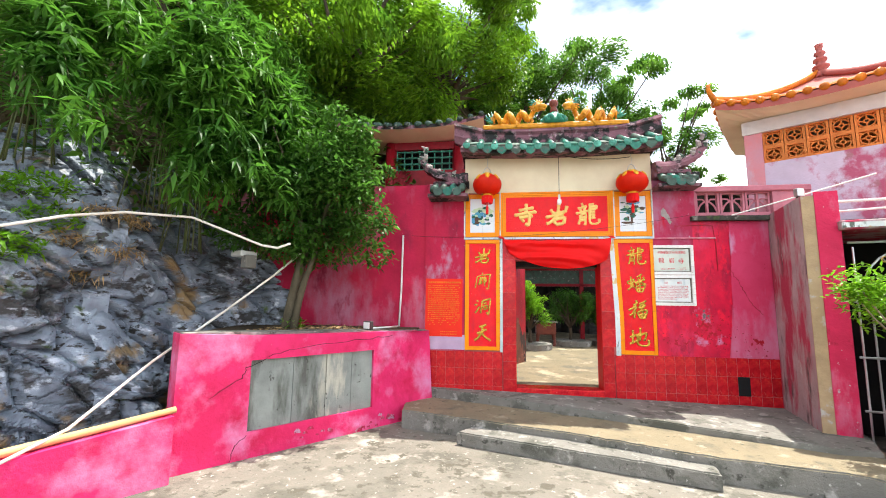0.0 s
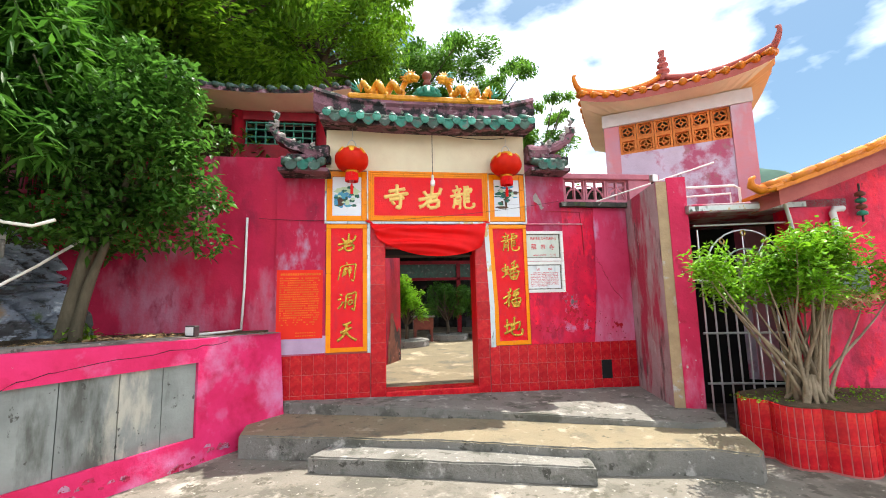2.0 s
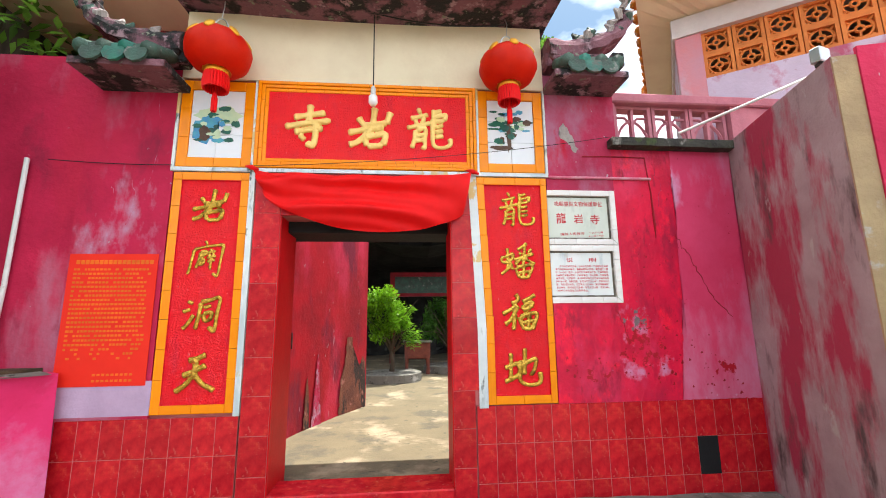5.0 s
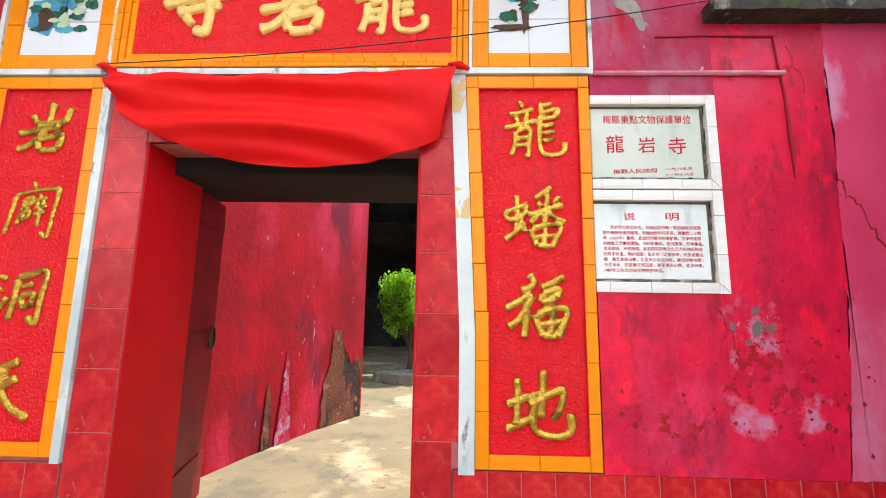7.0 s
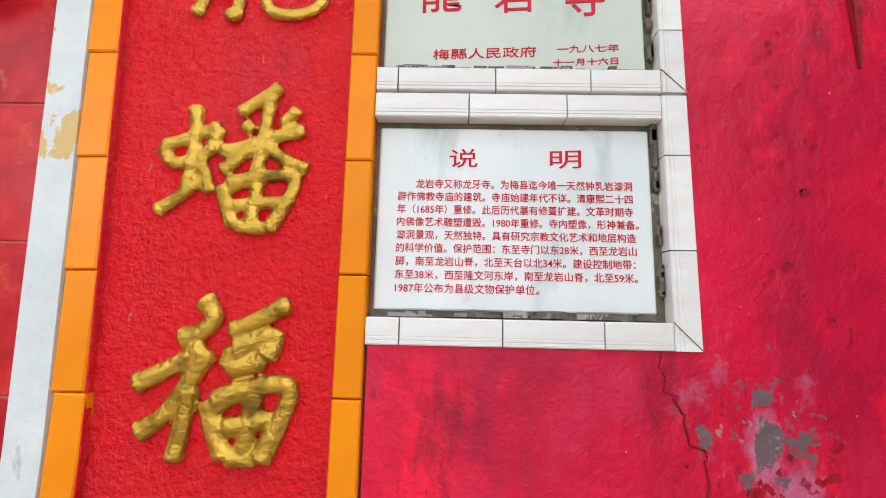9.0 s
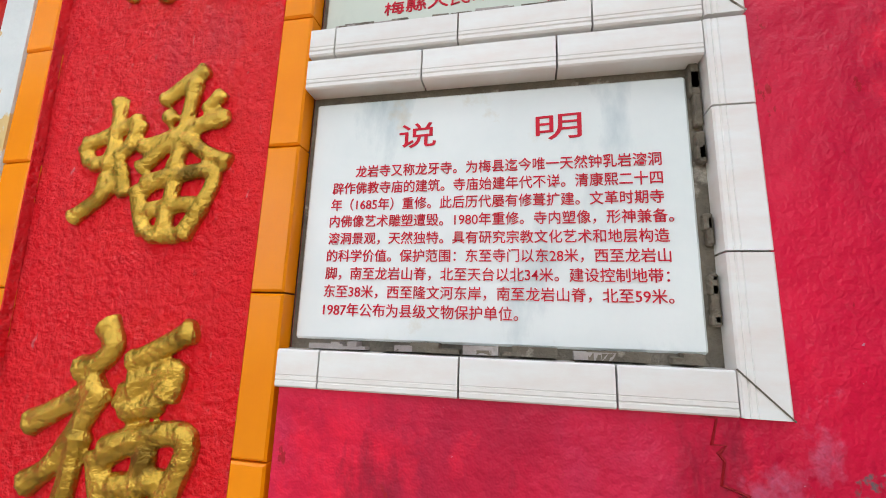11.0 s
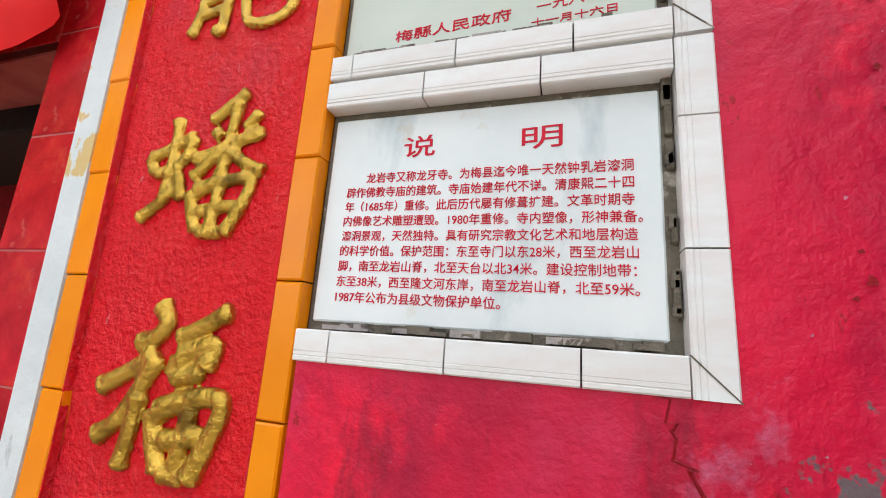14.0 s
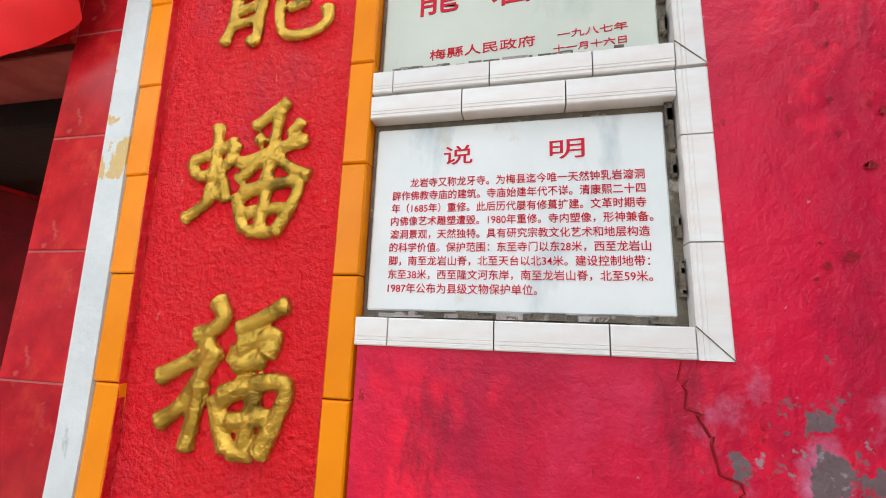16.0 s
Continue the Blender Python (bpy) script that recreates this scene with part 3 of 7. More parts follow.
def leaves(name, spots, material, length, width, parent=None, droop=0.3, seed=1, label="", flat=0.5):
    """Many single leaves, each a creased blade of four faces, at spots (positions)."""
    g = np.random.default_rng(seed)
    p = np.asarray(spots, float)
    k = len(p)
    a = g.uniform(0, 2 * np.pi, k)
    tilt = g.normal(-droop, flat, k)
    d = np.stack([np.cos(a) * np.cos(tilt), np.sin(a) * np.cos(tilt), np.sin(tilt)], -1)
    s = np.stack([-np.sin(a), np.cos(a), g.normal(0, 0.35, k)], -1)
    s /= np.linalg.norm(s, axis=1)[:, None]
    up = np.cross(d, s)
    ln, wd = (length * g.uniform(0.6, 1.3, k))[:, None], (width * g.uniform(0.7, 1.25, k))[:, None]
    v = np.stack([p, p + d * ln * 0.4 + s * wd * 0.5 + up * wd * 0.12, p + d * ln * 0.45 - up * wd * 0.1, p + d * ln * 0.4 - s * wd * 0.5 + up * wd * 0.12, p + d * ln - np.array([0, 0, 1]) * ln * 0.12], 1).reshape(-1, 3)
    i = np.arange(k)[:, None] * 5
    f = np.concatenate([i + [0, 1, 2], i + [0, 2, 3], i + [1, 4, 2], i + [2, 4, 3]], 1).reshape(-1)
    me = bpy.data.meshes.new(name)
    me.vertices.add(len(v))
    me.vertices.foreach_set("co", v.ravel())
    me.loops.add(len(f))
    me.loops.foreach_set("vertex_index", f)
    me.polygons.add(len(f) // 3)
    me.polygons.foreach_set("loop_start", np.arange(0, len(f), 3))
    me.polygons.foreach_set("loop_total", np.full(len(f) // 3, 3))
    me.update(calc_edges=True)
    me.materials.append(material)
    ob = new(name, me)
    if parent is not None:
        ob.parent = parent
    return tagged(ob, label)


def flake(name, outline, to_world, material, parent, seed, proud=0.0025, fray=0.02, label=""):
    """A thin worn patch with a frayed outline; outline in the wall's own (along, up) metres."""
    rng = random.Random(seed)
    pts = []
    for (a0, b0), (a1, b1) in zip(outline, outline[1:] + outline[:1]):
        n = max(2, int(math.hypot(a1 - a0, b1 - b0) / 0.025))
        for k in range(n):
            t = k / n
            pts.append((a0 + (a1 - a0) * t + rng.uniform(-fray, fray), b0 + (b1 - b0) * t + rng.uniform(-fray, fray)))
    bm = bmesh.new()
    bm.faces.new([bm.verts.new(to_world(a, proud, z)) for a, z in pts])
    bmesh.ops.triangulate(bm, faces=bm.faces[:])
    return part(name, bm, material, parent, label)


def crack(name, pts, to_world, material, parent, seed, width=0.004, label=""):
    """A thin jagged dark crack line on a wall."""
    rng = random.Random(seed)
    line = []
    for (a0, b0), (a1, b1) in zip(pts, pts[1:]):
        for k in range(6):
            t = k / 6
            line.append((a0 + (a1 - a0) * t + rng.uniform(-0.012, 0.012), b0 + (b1 - b0) * t + rng.uniform(-0.012, 0.012)))
    return part(name, tube([to_world(a, 0.001, z) for a, z in line], [width * rng.uniform(0.4, 1.0) for _ in line], 4), material, parent, label)


def cloud(centres, count, seed, hollow=0.55):
    """Leaf spots spread through balls (x, y, z, rx, ry, rz), denser near their skins."""
    g = np.random.default_rng(seed)
    c = np.asarray(centres, float)
    vol = (c[:, 3] * c[:, 4] * c[:, 5]) ** 0.67
    which = g.choice(len(c), count, p=vol / vol.sum())
    d = g.normal(size=(count, 3))
    d /= np.linalg.norm(d, axis=1)[:, None]
    r = hollow + (1 - hollow) * g.uniform(0, 1, count) ** 0.7 * 1.15
    return c[which, :3] + d * c[which, 3:6] * r[:, None]


def clumps(box6, count, lo, hi, seed):
    """Random balls inside a box (x0, x1, y0, y1, z0, z1)."""
    g = np.random.default_rng(seed)
    b = np.asarray(box6, float).reshape(3, 2)
    q = b[:, 0] + g.uniform(0, 1, (count, 3)) * (b[:, 1] - b[:, 0])
    r = g.uniform(lo, hi, (count, 1)) * g.uniform(0.75, 1.25, (count, 3))
    return np.concatenate([q, r], 1)

# ---- structure ----
GROUND = -0.36


def floor_z(x):
    """The top landing falls gently to the east."""
    return 0.0 - 0.018 * x


def build_ground():
    bm = bmesh.new()
    n = 60
    grid = []
    for j in range(n + 1):
        row = []
        for i in range(n + 1):
            u, v = i / n * 2 - 1, j / n * 2 - 1
            x, y = 400 * u * abs(u) ** 2.2, -3 + 400 * v * abs(v) ** 2.2
            near = max(0.0, 1 - math.hypot(x, y + 3) / 14)
            row.append(bm.verts.new((x, y, GROUND + near * 0.012 * noise.noise((x * 0.8, y * 0.8, 0)))))
        grid.append(row)
    for j in range(n):
        for i in range(n):
            bm.faces.new((grid[j][i], grid[j][i + 1], grid[j + 1][i + 1], grid[j + 1][i]))
    return solo("ground", bm, M_CONCRETE, "patchy stained grey concrete forecourt with cracks", "ground", kind="structure", smooth=True)


build_ground()

# landing and steps, with oblique fronts
LAND = [(-1.95, -0.10), (0.45, -0.93), (2.50, -1.78), (2.86, -1.80), (3.20, -1.20), (3.2, 0.0), (-2.1, 0.0)]
bm = prism(LAND, GROUND, 0, tops=[floor_z(x) - 0.02 for x, y in LAND], bevel=0.012)
landing = solo("landing", roughen(bm, 0.009), M_STEP, "worn grey concrete landing before the temple gate", "landing", kind="structure")
MID = [(-2.24, -0.90), (-0.20, -1.50), (1.24, -2.07), (2.19, -2.27), (2.52, -2.52), (2.66, -2.42), (3.05, -1.55), (2.3, -1.0), (-2.0, -0.06), (-2.3, -0.5)]
bm = prism(MID, GROUND, -0.12, bevel=0.015)
roughen(bm, 0.011)
bm.normal_update()
for f in bm.faces:
    f.material_index = 0 if f.normal.z > 0.9 and (f.calc_center_median().z > -0.14) else 1
mid_step = solo("step", bm, (M_TAN_STEP, M_STEP), "broad tan screeded step with grey worn edge", "step", kind="structure")
LOW = [(-1.43, -1.44), (1.14, -2.26), (1.20, -1.95), (-1.20, -1.10)]
bm = prism(LOW, GROUND, -0.205, bevel=0.015)
low_step = solo("step", roughen(bm, 0.010), M_STEP, "narrow loose grey concrete step", "step", kind="structure")


# ---- front wall of the gate ----
DX0, DX1, DTOP = -0.66, 0.645, 2.02
WT = 0.34
wall = thing("wall_north", "weathered red painted temple gate wall", "wall", kind="structure")
bm = box(-1.47, -0.89, 0.03, WT, -0.4, 3.72)
box(0.87, 1.45, 0.03, WT, -0.4, 3.72, bm=bm)
box(-0.89, 0.87, 0.03, WT, 2.35, 3.72, bm=bm)
box(-0.89, DX0, 0.03, WT, -0.4, 2.35, bm=bm)
box(DX1, 0.87, 0.03, WT, -0.4, 2.35, bm=bm)
box(DX0, DX1, 0.03, WT, DTOP, 2.35, bm=bm)
part("masonry", bm, M_GROUT, wall)
part("upper_render", box(-1.47, 1.45, -0.005, 0.02, 3.135, 3.72), M_CREAM, wall, "cream limewashed band under the eave")
# painted wall east of the couplet, and west
bm = box(2.004, 3.5, 0, WT, 0.595, 2.62)
box(1.436, 2.004, 0, WT, 0.595, 1.34, bm=bm)
box(1.436, 2.004, 0.04, WT, 1.34, 2.253, bm=bm)
box(1.436, 3.5, 0.012, WT, -0.4, 0.595, bm=bm)
part("east_render", bm, M_RED_WALL, wall, "crimson paint with pale worn patches and chips")
bm = box(1.436, 2.004, -0.003, WT, 2.253, 2.62)
box(1.436, 2.06, -0.003, WT, 2.62, 3.28, bm=bm)
part("upper_render", bm, M_UPPER_WALL, wall, "dusky purple-red older paint")
bm = box(-2.12, -1.47, 0, WT, 0.58, 3.3)
box(-2.12, -1.47, 0.012, WT, -0.4, 0.58, bm=bm)
part("west_render", bm, M_MAROON_WALL, wall, "faded maroon paint")
wall_west = solo("wall_west", box(-6.5, -2.12, 0.035, WT, -0.4, 3.3), M_MAROON_WALL, "tall faded maroon painted side wall", "wall", kind="structure")
lil = box(-2.1, -1.46, -0.006, 0.004, 0.60, 0.83)
part("lilac_patch", lil, mat("lilac_wash", (0.50, 0.36, 0.50), (0.42, 0.30, 0.42), 4.0, 0.8, 0.2, 40), wall)

# reveals and lintel
part("reveal", box(DX0 - 0.005, DX0 + 0.008, 0.012, WT + 0.1, -0.02, DTOP), M_RED_REVEAL, wall, "glossy red painted door reveal")
part("reveal", box(DX1 - 0.008, DX1 + 0.005, 0.012, WT, -0.02, DTOP), M_RED_REVEAL, wall, "glossy red painted door reveal")
part("lintel", box(DX0 - 0.1, DX1 + 0.1, 0.2, WT + 0.25, 1.93, 2.06, 0.01), M_BLACK, wall, "dark timber lintel")
part("threshold", box(DX0, DX1, -0.03, 0.28, -0.08, 0.055, 0.01), M_RED_TILE, wall, "red tiled door sill")

# perpendicular wall and its end pillar
c0, d0 = Vector((3.07, 0.0)), Vector((2.745, -1.18))
ax = (d0 - c0).normalized()
sx = Vector((-ax.y, ax.x)) * 0.33
pl = [tuple(c0), tuple(d0), tuple(d0 + sx), tuple(c0 + sx)]
side = thing("wall_east", "worn grey and pink end wall beside the gate", "wall", kind="structure")
part("masonry", prism(pl, -0.3, 2.70), M_GREY_RENDER, side, "scuffed grey render with pink remains")
e0, e1 = d0, d0 + sx
mid_e = e0.lerp(e1, 0.36)
out = ax * 0.012
part("ochre_edge", prism([tuple(e0 - sx * 0.015 + out), tuple(mid_e + out), tuple(mid_e), tuple(e0 - sx * 0.015)], -0.1, 2.69), M_OCHRE, side, "bare ochre mortar edge")
part("pink_render", prism([tuple(mid_e + out * 2), tuple(e1 + out * 2 + sx * 0.04), tuple(e1 - ax * 1.0 + sx * 0.04), tuple(e1 - ax * 1.0), tuple(e1), tuple(mid_e)], -0.3, 2.735), M_PILLAR, side, "crimson painted pillar end")

# balustrade over the east wall
part("ledge", roughen(box(1.98, 3.45, -0.10, 0.3, 2.62, 2.69), 0.006, 0.03), M_LEDGE, wall, "mould-blackened ledge")


def balustrade():
    t = thing("balustrade", "faded pink concrete balustrade with pierced panels", "balustrade")
    m = mat("faded_pink_concrete", (0.52, 0.20, 0.24), (0.40, 0.14, 0.18), 4.0, 0.8, 0.3, 30)
    part("cap", box(2.03, 3.75, 0.06, 0.30, 3.10, 3.19, 0.012), m, t)
    part("base_rail", box(2.03, 3.75, 0.10, 0.26, 2.69, 2.76), m, t)
    part("post", box(2.03, 2.13, 0.09, 0.27, 2.76, 3.10), m, t)
    part("post", box(3.22, 3.75, 0.09, 0.27, 2.76, 3.10), m, t)
    for k in range(3):
        x0 = 2.14 + k * 0.36
        x1, xc = x0 + 0.35, x0 + 0.175
        bm = bmesh.new()
        for a, b in ((x0, x0 + 0.03), (x1 - 0.03, x1)):
            box(a, b, 0.14, 0.20, 2.76, 3.10, bm=bm)
        for a, b in ((2.76, 2.785), (3.075, 3.10)):
            box(x0 + 0.03, x1 - 0.03, 0.14, 0.20, a, b, bm=bm)
        box(xc - 0.013, xc + 0.013, 0.145, 0.195, 2.785, 3.075, bm=bm)
        tube([(x0 + 0.03, 0.17, 3.0), (xc - 0.06, 0.17, 3.0), (xc, 0.17, 2.93)], 0.014, 5, bm)
        tube([(x1 - 0.03, 0.17, 3.0), (xc + 0.06, 0.17, 3.0), (xc, 0.17, 2.93)], 0.014, 5, bm)
        tube(bez((x0 + 0.03, 0.17, 2.79), (x0 + 0.06, 0.17, 2.92), (xc - 0.05, 0.17, 2.95), (xc, 0.17, 2.98), 6), 0.014, 5, bm)
        tube(bez((x1 - 0.03, 0.17, 2.79), (x1 - 0.06, 0.17, 2.92), (xc + 0.05, 0.17, 2.95), (xc, 0.17, 2.98), 6), 0.014, 5, bm)
        part("pierced_panel", bm, m, t)


balustrade()

# ---- pink retaining wall with the slab panel ----
A, B = Vector((-4.09, -2.83)), Vector((-1.93, -0.14))
wd = (B - A).normalized()
wn2 = Vector((-wd.y, wd.x))                   # away from the forecourt
pink = thing("retaining_wall", "bright pink rendered retaining wall with cracks", "wall", kind="structure")


def on_wall(s, o, z):
    p = A + wd * s + wn2 * o
    return (p.x, p.y, z)


L = (B - A).length
S0, S1 = (Vector((-3.64, -2.28)) - A).dot(wd), (Vector((-2.63, -1.01)) - A).dot(wd)


def wall_piece(s0, s1, z0, z1a, z1b, o0=0.0, o1=0.3, lean=0.0):
    bm = bmesh.new()
    lo = [bm.verts.new(on_wall(s, o, z0)) for s, o in ((s0, o0), (s1, o0), (s1, o1), (s0, o1))]
    hi = [bm.verts.new(on_wall(s, o + e, z)) for s, o, z, e in ((s0, o0, z1a, 0), (s1, o0, z1b, lean), (s1, o1, z1b, lean), (s0, o1, z1a, 0))]
    bm.faces.new(lo[::-1])
    bm.faces.new(hi)
    for a in range(4):
        bm.faces.new((lo[a], lo[(a + 1) % 4], hi[(a + 1) % 4], hi[a]))
    bmesh.ops.recalc_face_normals(bm, faces=bm.faces[:])
    return bm


part("render", wall_piece(0, S0, -0.45, 1.0, 0.955), M_PINK_WALL, pink)
part("render", wall_piece(S1, L, -0.45, 0.92, 0.90, lean=0.12), M_PINK_WALL, pink)
part("render", wall_piece(S0, S1, -0.45, -0.085, -0.085), M_PINK_WALL, pink)
part("render", wall_piece(S0, S1, 0.68, 0.955, 0.92), M_PINK_WALL, pink)
part("coping", wall_piece(0.02, L - 0.05, 0.90, 1.008, 0.908, 0.05, 0.36, 0.1), M_STEP, pink, "rough grey mortar top")
for k, (a, b) in enumerate(((0, 0.31), (0.31, 0.575), (0.575, 0.80), (0.80, 1.0))):
    part("slab", wall_piece(S0 + (S1 - S0) * a + 0.004, S0 + (S1 - S0) * b - 0.004, -0.085, 0.68, 0.68, 0.035 + 0.004 * (k % 2), 0.2), M_SLATE, pink, "stained grey slate slab")

# low pink parapet running towards the road
parapet = solo("parapet", prism([(-3.96, -2.96), (-4.16, -2.86), (-5.75, -5.2), (-5.55, -5.3)], -0.45, 0.2, tops=[0.25, 0.25, -0.05, -0.05]), M_PINK_WALL, "low pink rendered parapet", "wall", kind="structure")
pole = solo("bamboo_pole", tube([(-4.02, -2.88, 0.29), (-4.8, -4.05, 0.15), (-5.6, -5.2, -0.0)], [0.03, 0.034, 0.036], 10), M_BAMBOO_POLE, "long tan bamboo pole lying on the pink parapet", "pole", smooth=True)

# ---- tower ----
TD = Vector((0.8265, -0.563))
TN = Vector((-0.563, -0.8265))
TFL = Vector((3.20, 0.652))
TW, TDEP = 2.14, 2.1


def tw(u, v, z):
    """Tower axes: u along the face, v inwards, z up."""
    p = TFL + TD * u - TN * v
    return (p.x, p.y, z)


TM = Matrix(((TD.x, -TN.x, 0, TFL.x), (TD.y, -TN.y, 0, TFL.y), (0, 0, 1, 0), (0, 0, 0, 1)))
tower = thing("tower", "weathered lilac temple tower with an orange tiled roof", "tower")
for q in ((0.24, 1.86, 0.03, 0.2, 0, 3.68), (0.0, 0.2, 0.22, TDEP, 0, 4.2), (TW - 0.2, TW, 0.28, TDEP, 0, 4.2), (0.2, TW - 0.2, TDEP - 0.2, TDEP, 0, 4.2)):
    part("wall", box(*q, m=TM), M_LILAC_WALL, tower, "peeling pale lilac painted wall")
part("column", box(0, 0.24, 0, 0.22, 0, 4.2, 0.005, m=TM), M_SALMON, tower, "salmon pink corner column")
part("column", box(1.86, TW, 0, 0.28, 0, 4.2, 0.005, m=TM), M_SALMON, tower, "salmon pink corner column")
part("beam", box(-0.02, TW + 0.02, -0.02, TDEP + 0.02, 4.2, 4.42, m=TM), mat("grey_white_beam", (0.62, 0.58, 0.56), (0.52, 0.48, 0.47), 3.0, 0.8, 0.2, 30), tower, "off-white ring beam")


def lattice_block(s):
    """A pierced square block with a round flower opening."""
    bm = bmesh.new()
    o, w = s / 2, 0.12 * s
    for q in (-1, 1):
        box(-o, o, 0, 0.07, q * o - (w if q > 0 else 0), q * o + (0 if q > 0 else w), bm=bm)
        box(q * o - (w if q > 0 else 0), q * o + (0 if q > 0 else w), 0, 0.07, -o + w, o - w, bm=bm)
    ring = [(0.36 * s * math.cos(a), 0.035, 0.36 * s * math.sin(a)) for a in (2 * math.pi * j / 12 for j in range(13))]
    tube(ring, 0.05 * s, 5, bm)
    for a in range(4):
        c, si = math.cos(a * math.pi / 2), math.sin(a * math.pi / 2)
        tube([(0.12 * s * c, 0.035, 0.12 * s * si), (0.40 * s * c, 0.035, 0.40 * s * si)], 0.045 * s, 5, bm)
        c, si = math.cos((a + 0.5) * math.pi / 2), math.sin((a + 0.5) * math.pi / 2)
        tube([(0.36 * s * c, 0.035, 0.36 * s * si), (0.58 * s * c, 0.035, 0.58 * s * si)], 0.06 * s, 5, bm)
    tube([(0.12 * s * math.cos(a), 0.035, 0.12 * s * math.sin(a)) for a in (2 * math.pi * j / 8 for j in range(9))], 0.05 * s, 5, bm)
    return mesh_of(bm, "lattice_block", M_LATTICE)


blk = lattice_block(0.262)
for r in range(2):
    for k in range(6):
        ob = new("lattice_block", blk)
        ob.matrix_world = TM @ pose(0.375 + k * 0.27, 0.04, 3.815 + r * 0.262)
        ob.parent = tower
part("inner_wall", box(0.22, TW - 0.2, 0.8, 0.9, 3.0, 4.2, m=TM), M_LATTICE, tower, "orange painted inner wall")


def curved_roof(u0, u1, v0, v1, z_eave, z_top, rise, name_parent, m):
    """A hipped roof with upswept corners: returns the roof sheet as a function of edge place and height."""
    uc, vc = (u0 + u1) / 2, (v0 + v1) / 2

    def at(side, s, h):
        """side 0..3, s -1..1 along the eave, h 0 eave .. 1 apex."""
        hu, hv = (u1 - u0) / 2 * (1 - h), (v1 - v0) / 2 * (1 - h)
        cs = [(s * hu, -hv), (hu, s * hv), (-s * hu, hv), (-hu, -s * hv)][side]
        z = z_eave + (z_top - z_eave) * (0.45 * h + 0.55 * h * h) + rise * abs(s) ** 3 * (1 - h) ** 2
        return m @ Vector((uc + cs[0], vc + cs[1], z))
    return at


roof_at = curved_roof(-0.33, TW + 0.25, -0.37, TDEP + 0.37, 4.58, 5.38, 0.19, tower, TM)
bm = bmesh.new()
for sd in range(4):
    rows = [[bm.verts.new(roof_at(sd, i / 8 - 1, h / 6)) for i in range(17)] for h in range(7)]
    for h in range(6):
        for i in range(16):
            bm.faces.new((rows[h][i], rows[h][i + 1], rows[h + 1][i + 1], rows[h + 1][i]))
bmesh.ops.remove_doubles(bm, verts=bm.verts[:], dist=0.002)
part("roof_deck", bm, M_BRICK_FASCIA, tower, "brick red roof deck")
for sd in range(4):
    bm = bmesh.new()
    rows = []
    for o, dz in ((0.0, -0.02), (0.0, -0.13), (0.42, -0.22)):
        row = []
        for i in range(17):
            p = roof_at(sd, i / 8 - 1, o)
            if o:
                p = roof_at(sd, i / 8 - 1, 0.32)
                p.z = 4.42
            else:
                p.z += dz
            row.append(bm.verts.new(p))
        rows.append(row)
    for i in range(16):
        f = bm.faces.new((rows[0][i], rows[1][i], rows[1][i + 1], rows[0][i + 1]))
        f.material_index = 1
        bm.faces.new((rows[1][i], rows[2][i], rows[2][i + 1], rows[1][i + 1]))
    # Right-hand soffit is coloured orange for bounced light; the others stay cream.
    part("soffit", bm, (M_LIT_SOFFIT if sd == 1 else M_CREAM, M_BRICK_FASCIA), tower, "cream soffit, orange-lit by colour on one side, behind a brick red fascia")
for sd in range(4):
    if sd == 2:
        continue
    for k in range(15):
        s = -0.97 + k * 1.94 / 14
        p, q = roof_at(sd, s, 0.0), roof_at(sd, s, 0.06)
        bm = tube([p + (p - q) * 0.4, p + (p - q) * 0.1, q, roof_at(sd, s, 0.5 * (1 - abs(s)) + 0.02)], [0.052, 0.066, 0.05, 0.04], 7)
        part("roof_tile", bm, M_ORANGE_TILE, tower, smooth=True)
for sd in range(4):
    pts = [roof_at(sd, 1, h / 8) + Vector((0, 0, 0.05)) for h in range(9)]
    o = (pts[0] - pts[1]).normalized()
    o.z = 0
    tip = [pts[0] + o * a + Vector((0, 0, b)) for a, b in ((0.06, 0.27), (0.10, 0.25), (0.10, 0.18), (0.06, 0.08))]
    part("hip_ridge", tube(tip + pts, [0.02, 0.03, 0.035, 0.045] + [0.06] * 9, 8), M_ORANGE_TILE if sd != 0 else M_BRICK_FASCIA, tower, "curled hip ridge", smooth=True)
ap = TM @ Vector((TW / 2, TDEP / 2, 5.36))
part("finial", lathe([(0.13, -0.05), (0.11, 0.04), (0.06, 0.08), (0.12, 0.13), (0.12, 0.17), (0.05, 0.21), (0.10, 0.26), (0.10, 0.30), (0.045, 0.34), (0.085, 0.39), (0.08, 0.42), (0.04, 0.45), (0.055, 0.52), (0.06, 0.57), (0.01, 0.58)], 14, at=ap), M_BRICK_FASCIA, tower, "stacked gourd finial", smooth=True)

# worn patches and cracks
def on_front(a, proud, z):
    return (a, -proud, z)


def on_pink(a, proud, z):
    return on_wall(a, -proud, z)


flake("rose_render", [(2.53, 2.62), (2.515, 2.3), (2.525, 2.05), (2.51, 1.83), (2.50, 1.4), (2.47, 1.07), (2.44, 0.8), (2.42, 0.597), (3.07, 0.597), (3.07, 2.62)], on_front, M_ROSE_WALL, wall, 21, 0.0008, 0.005, "dusky rose repainted render")
flake("worn_patch", [(1.56, 2.78), (1.60, 2.84), (1.64, 2.80), (1.68, 2.70), (1.73, 2.62), (1.70, 2.58), (1.64, 2.66), (1.57, 2.70)], on_front, M_SHELL, wall, 2, 0.005, 0.012, "flaked plaster")
rng = random.Random(12)
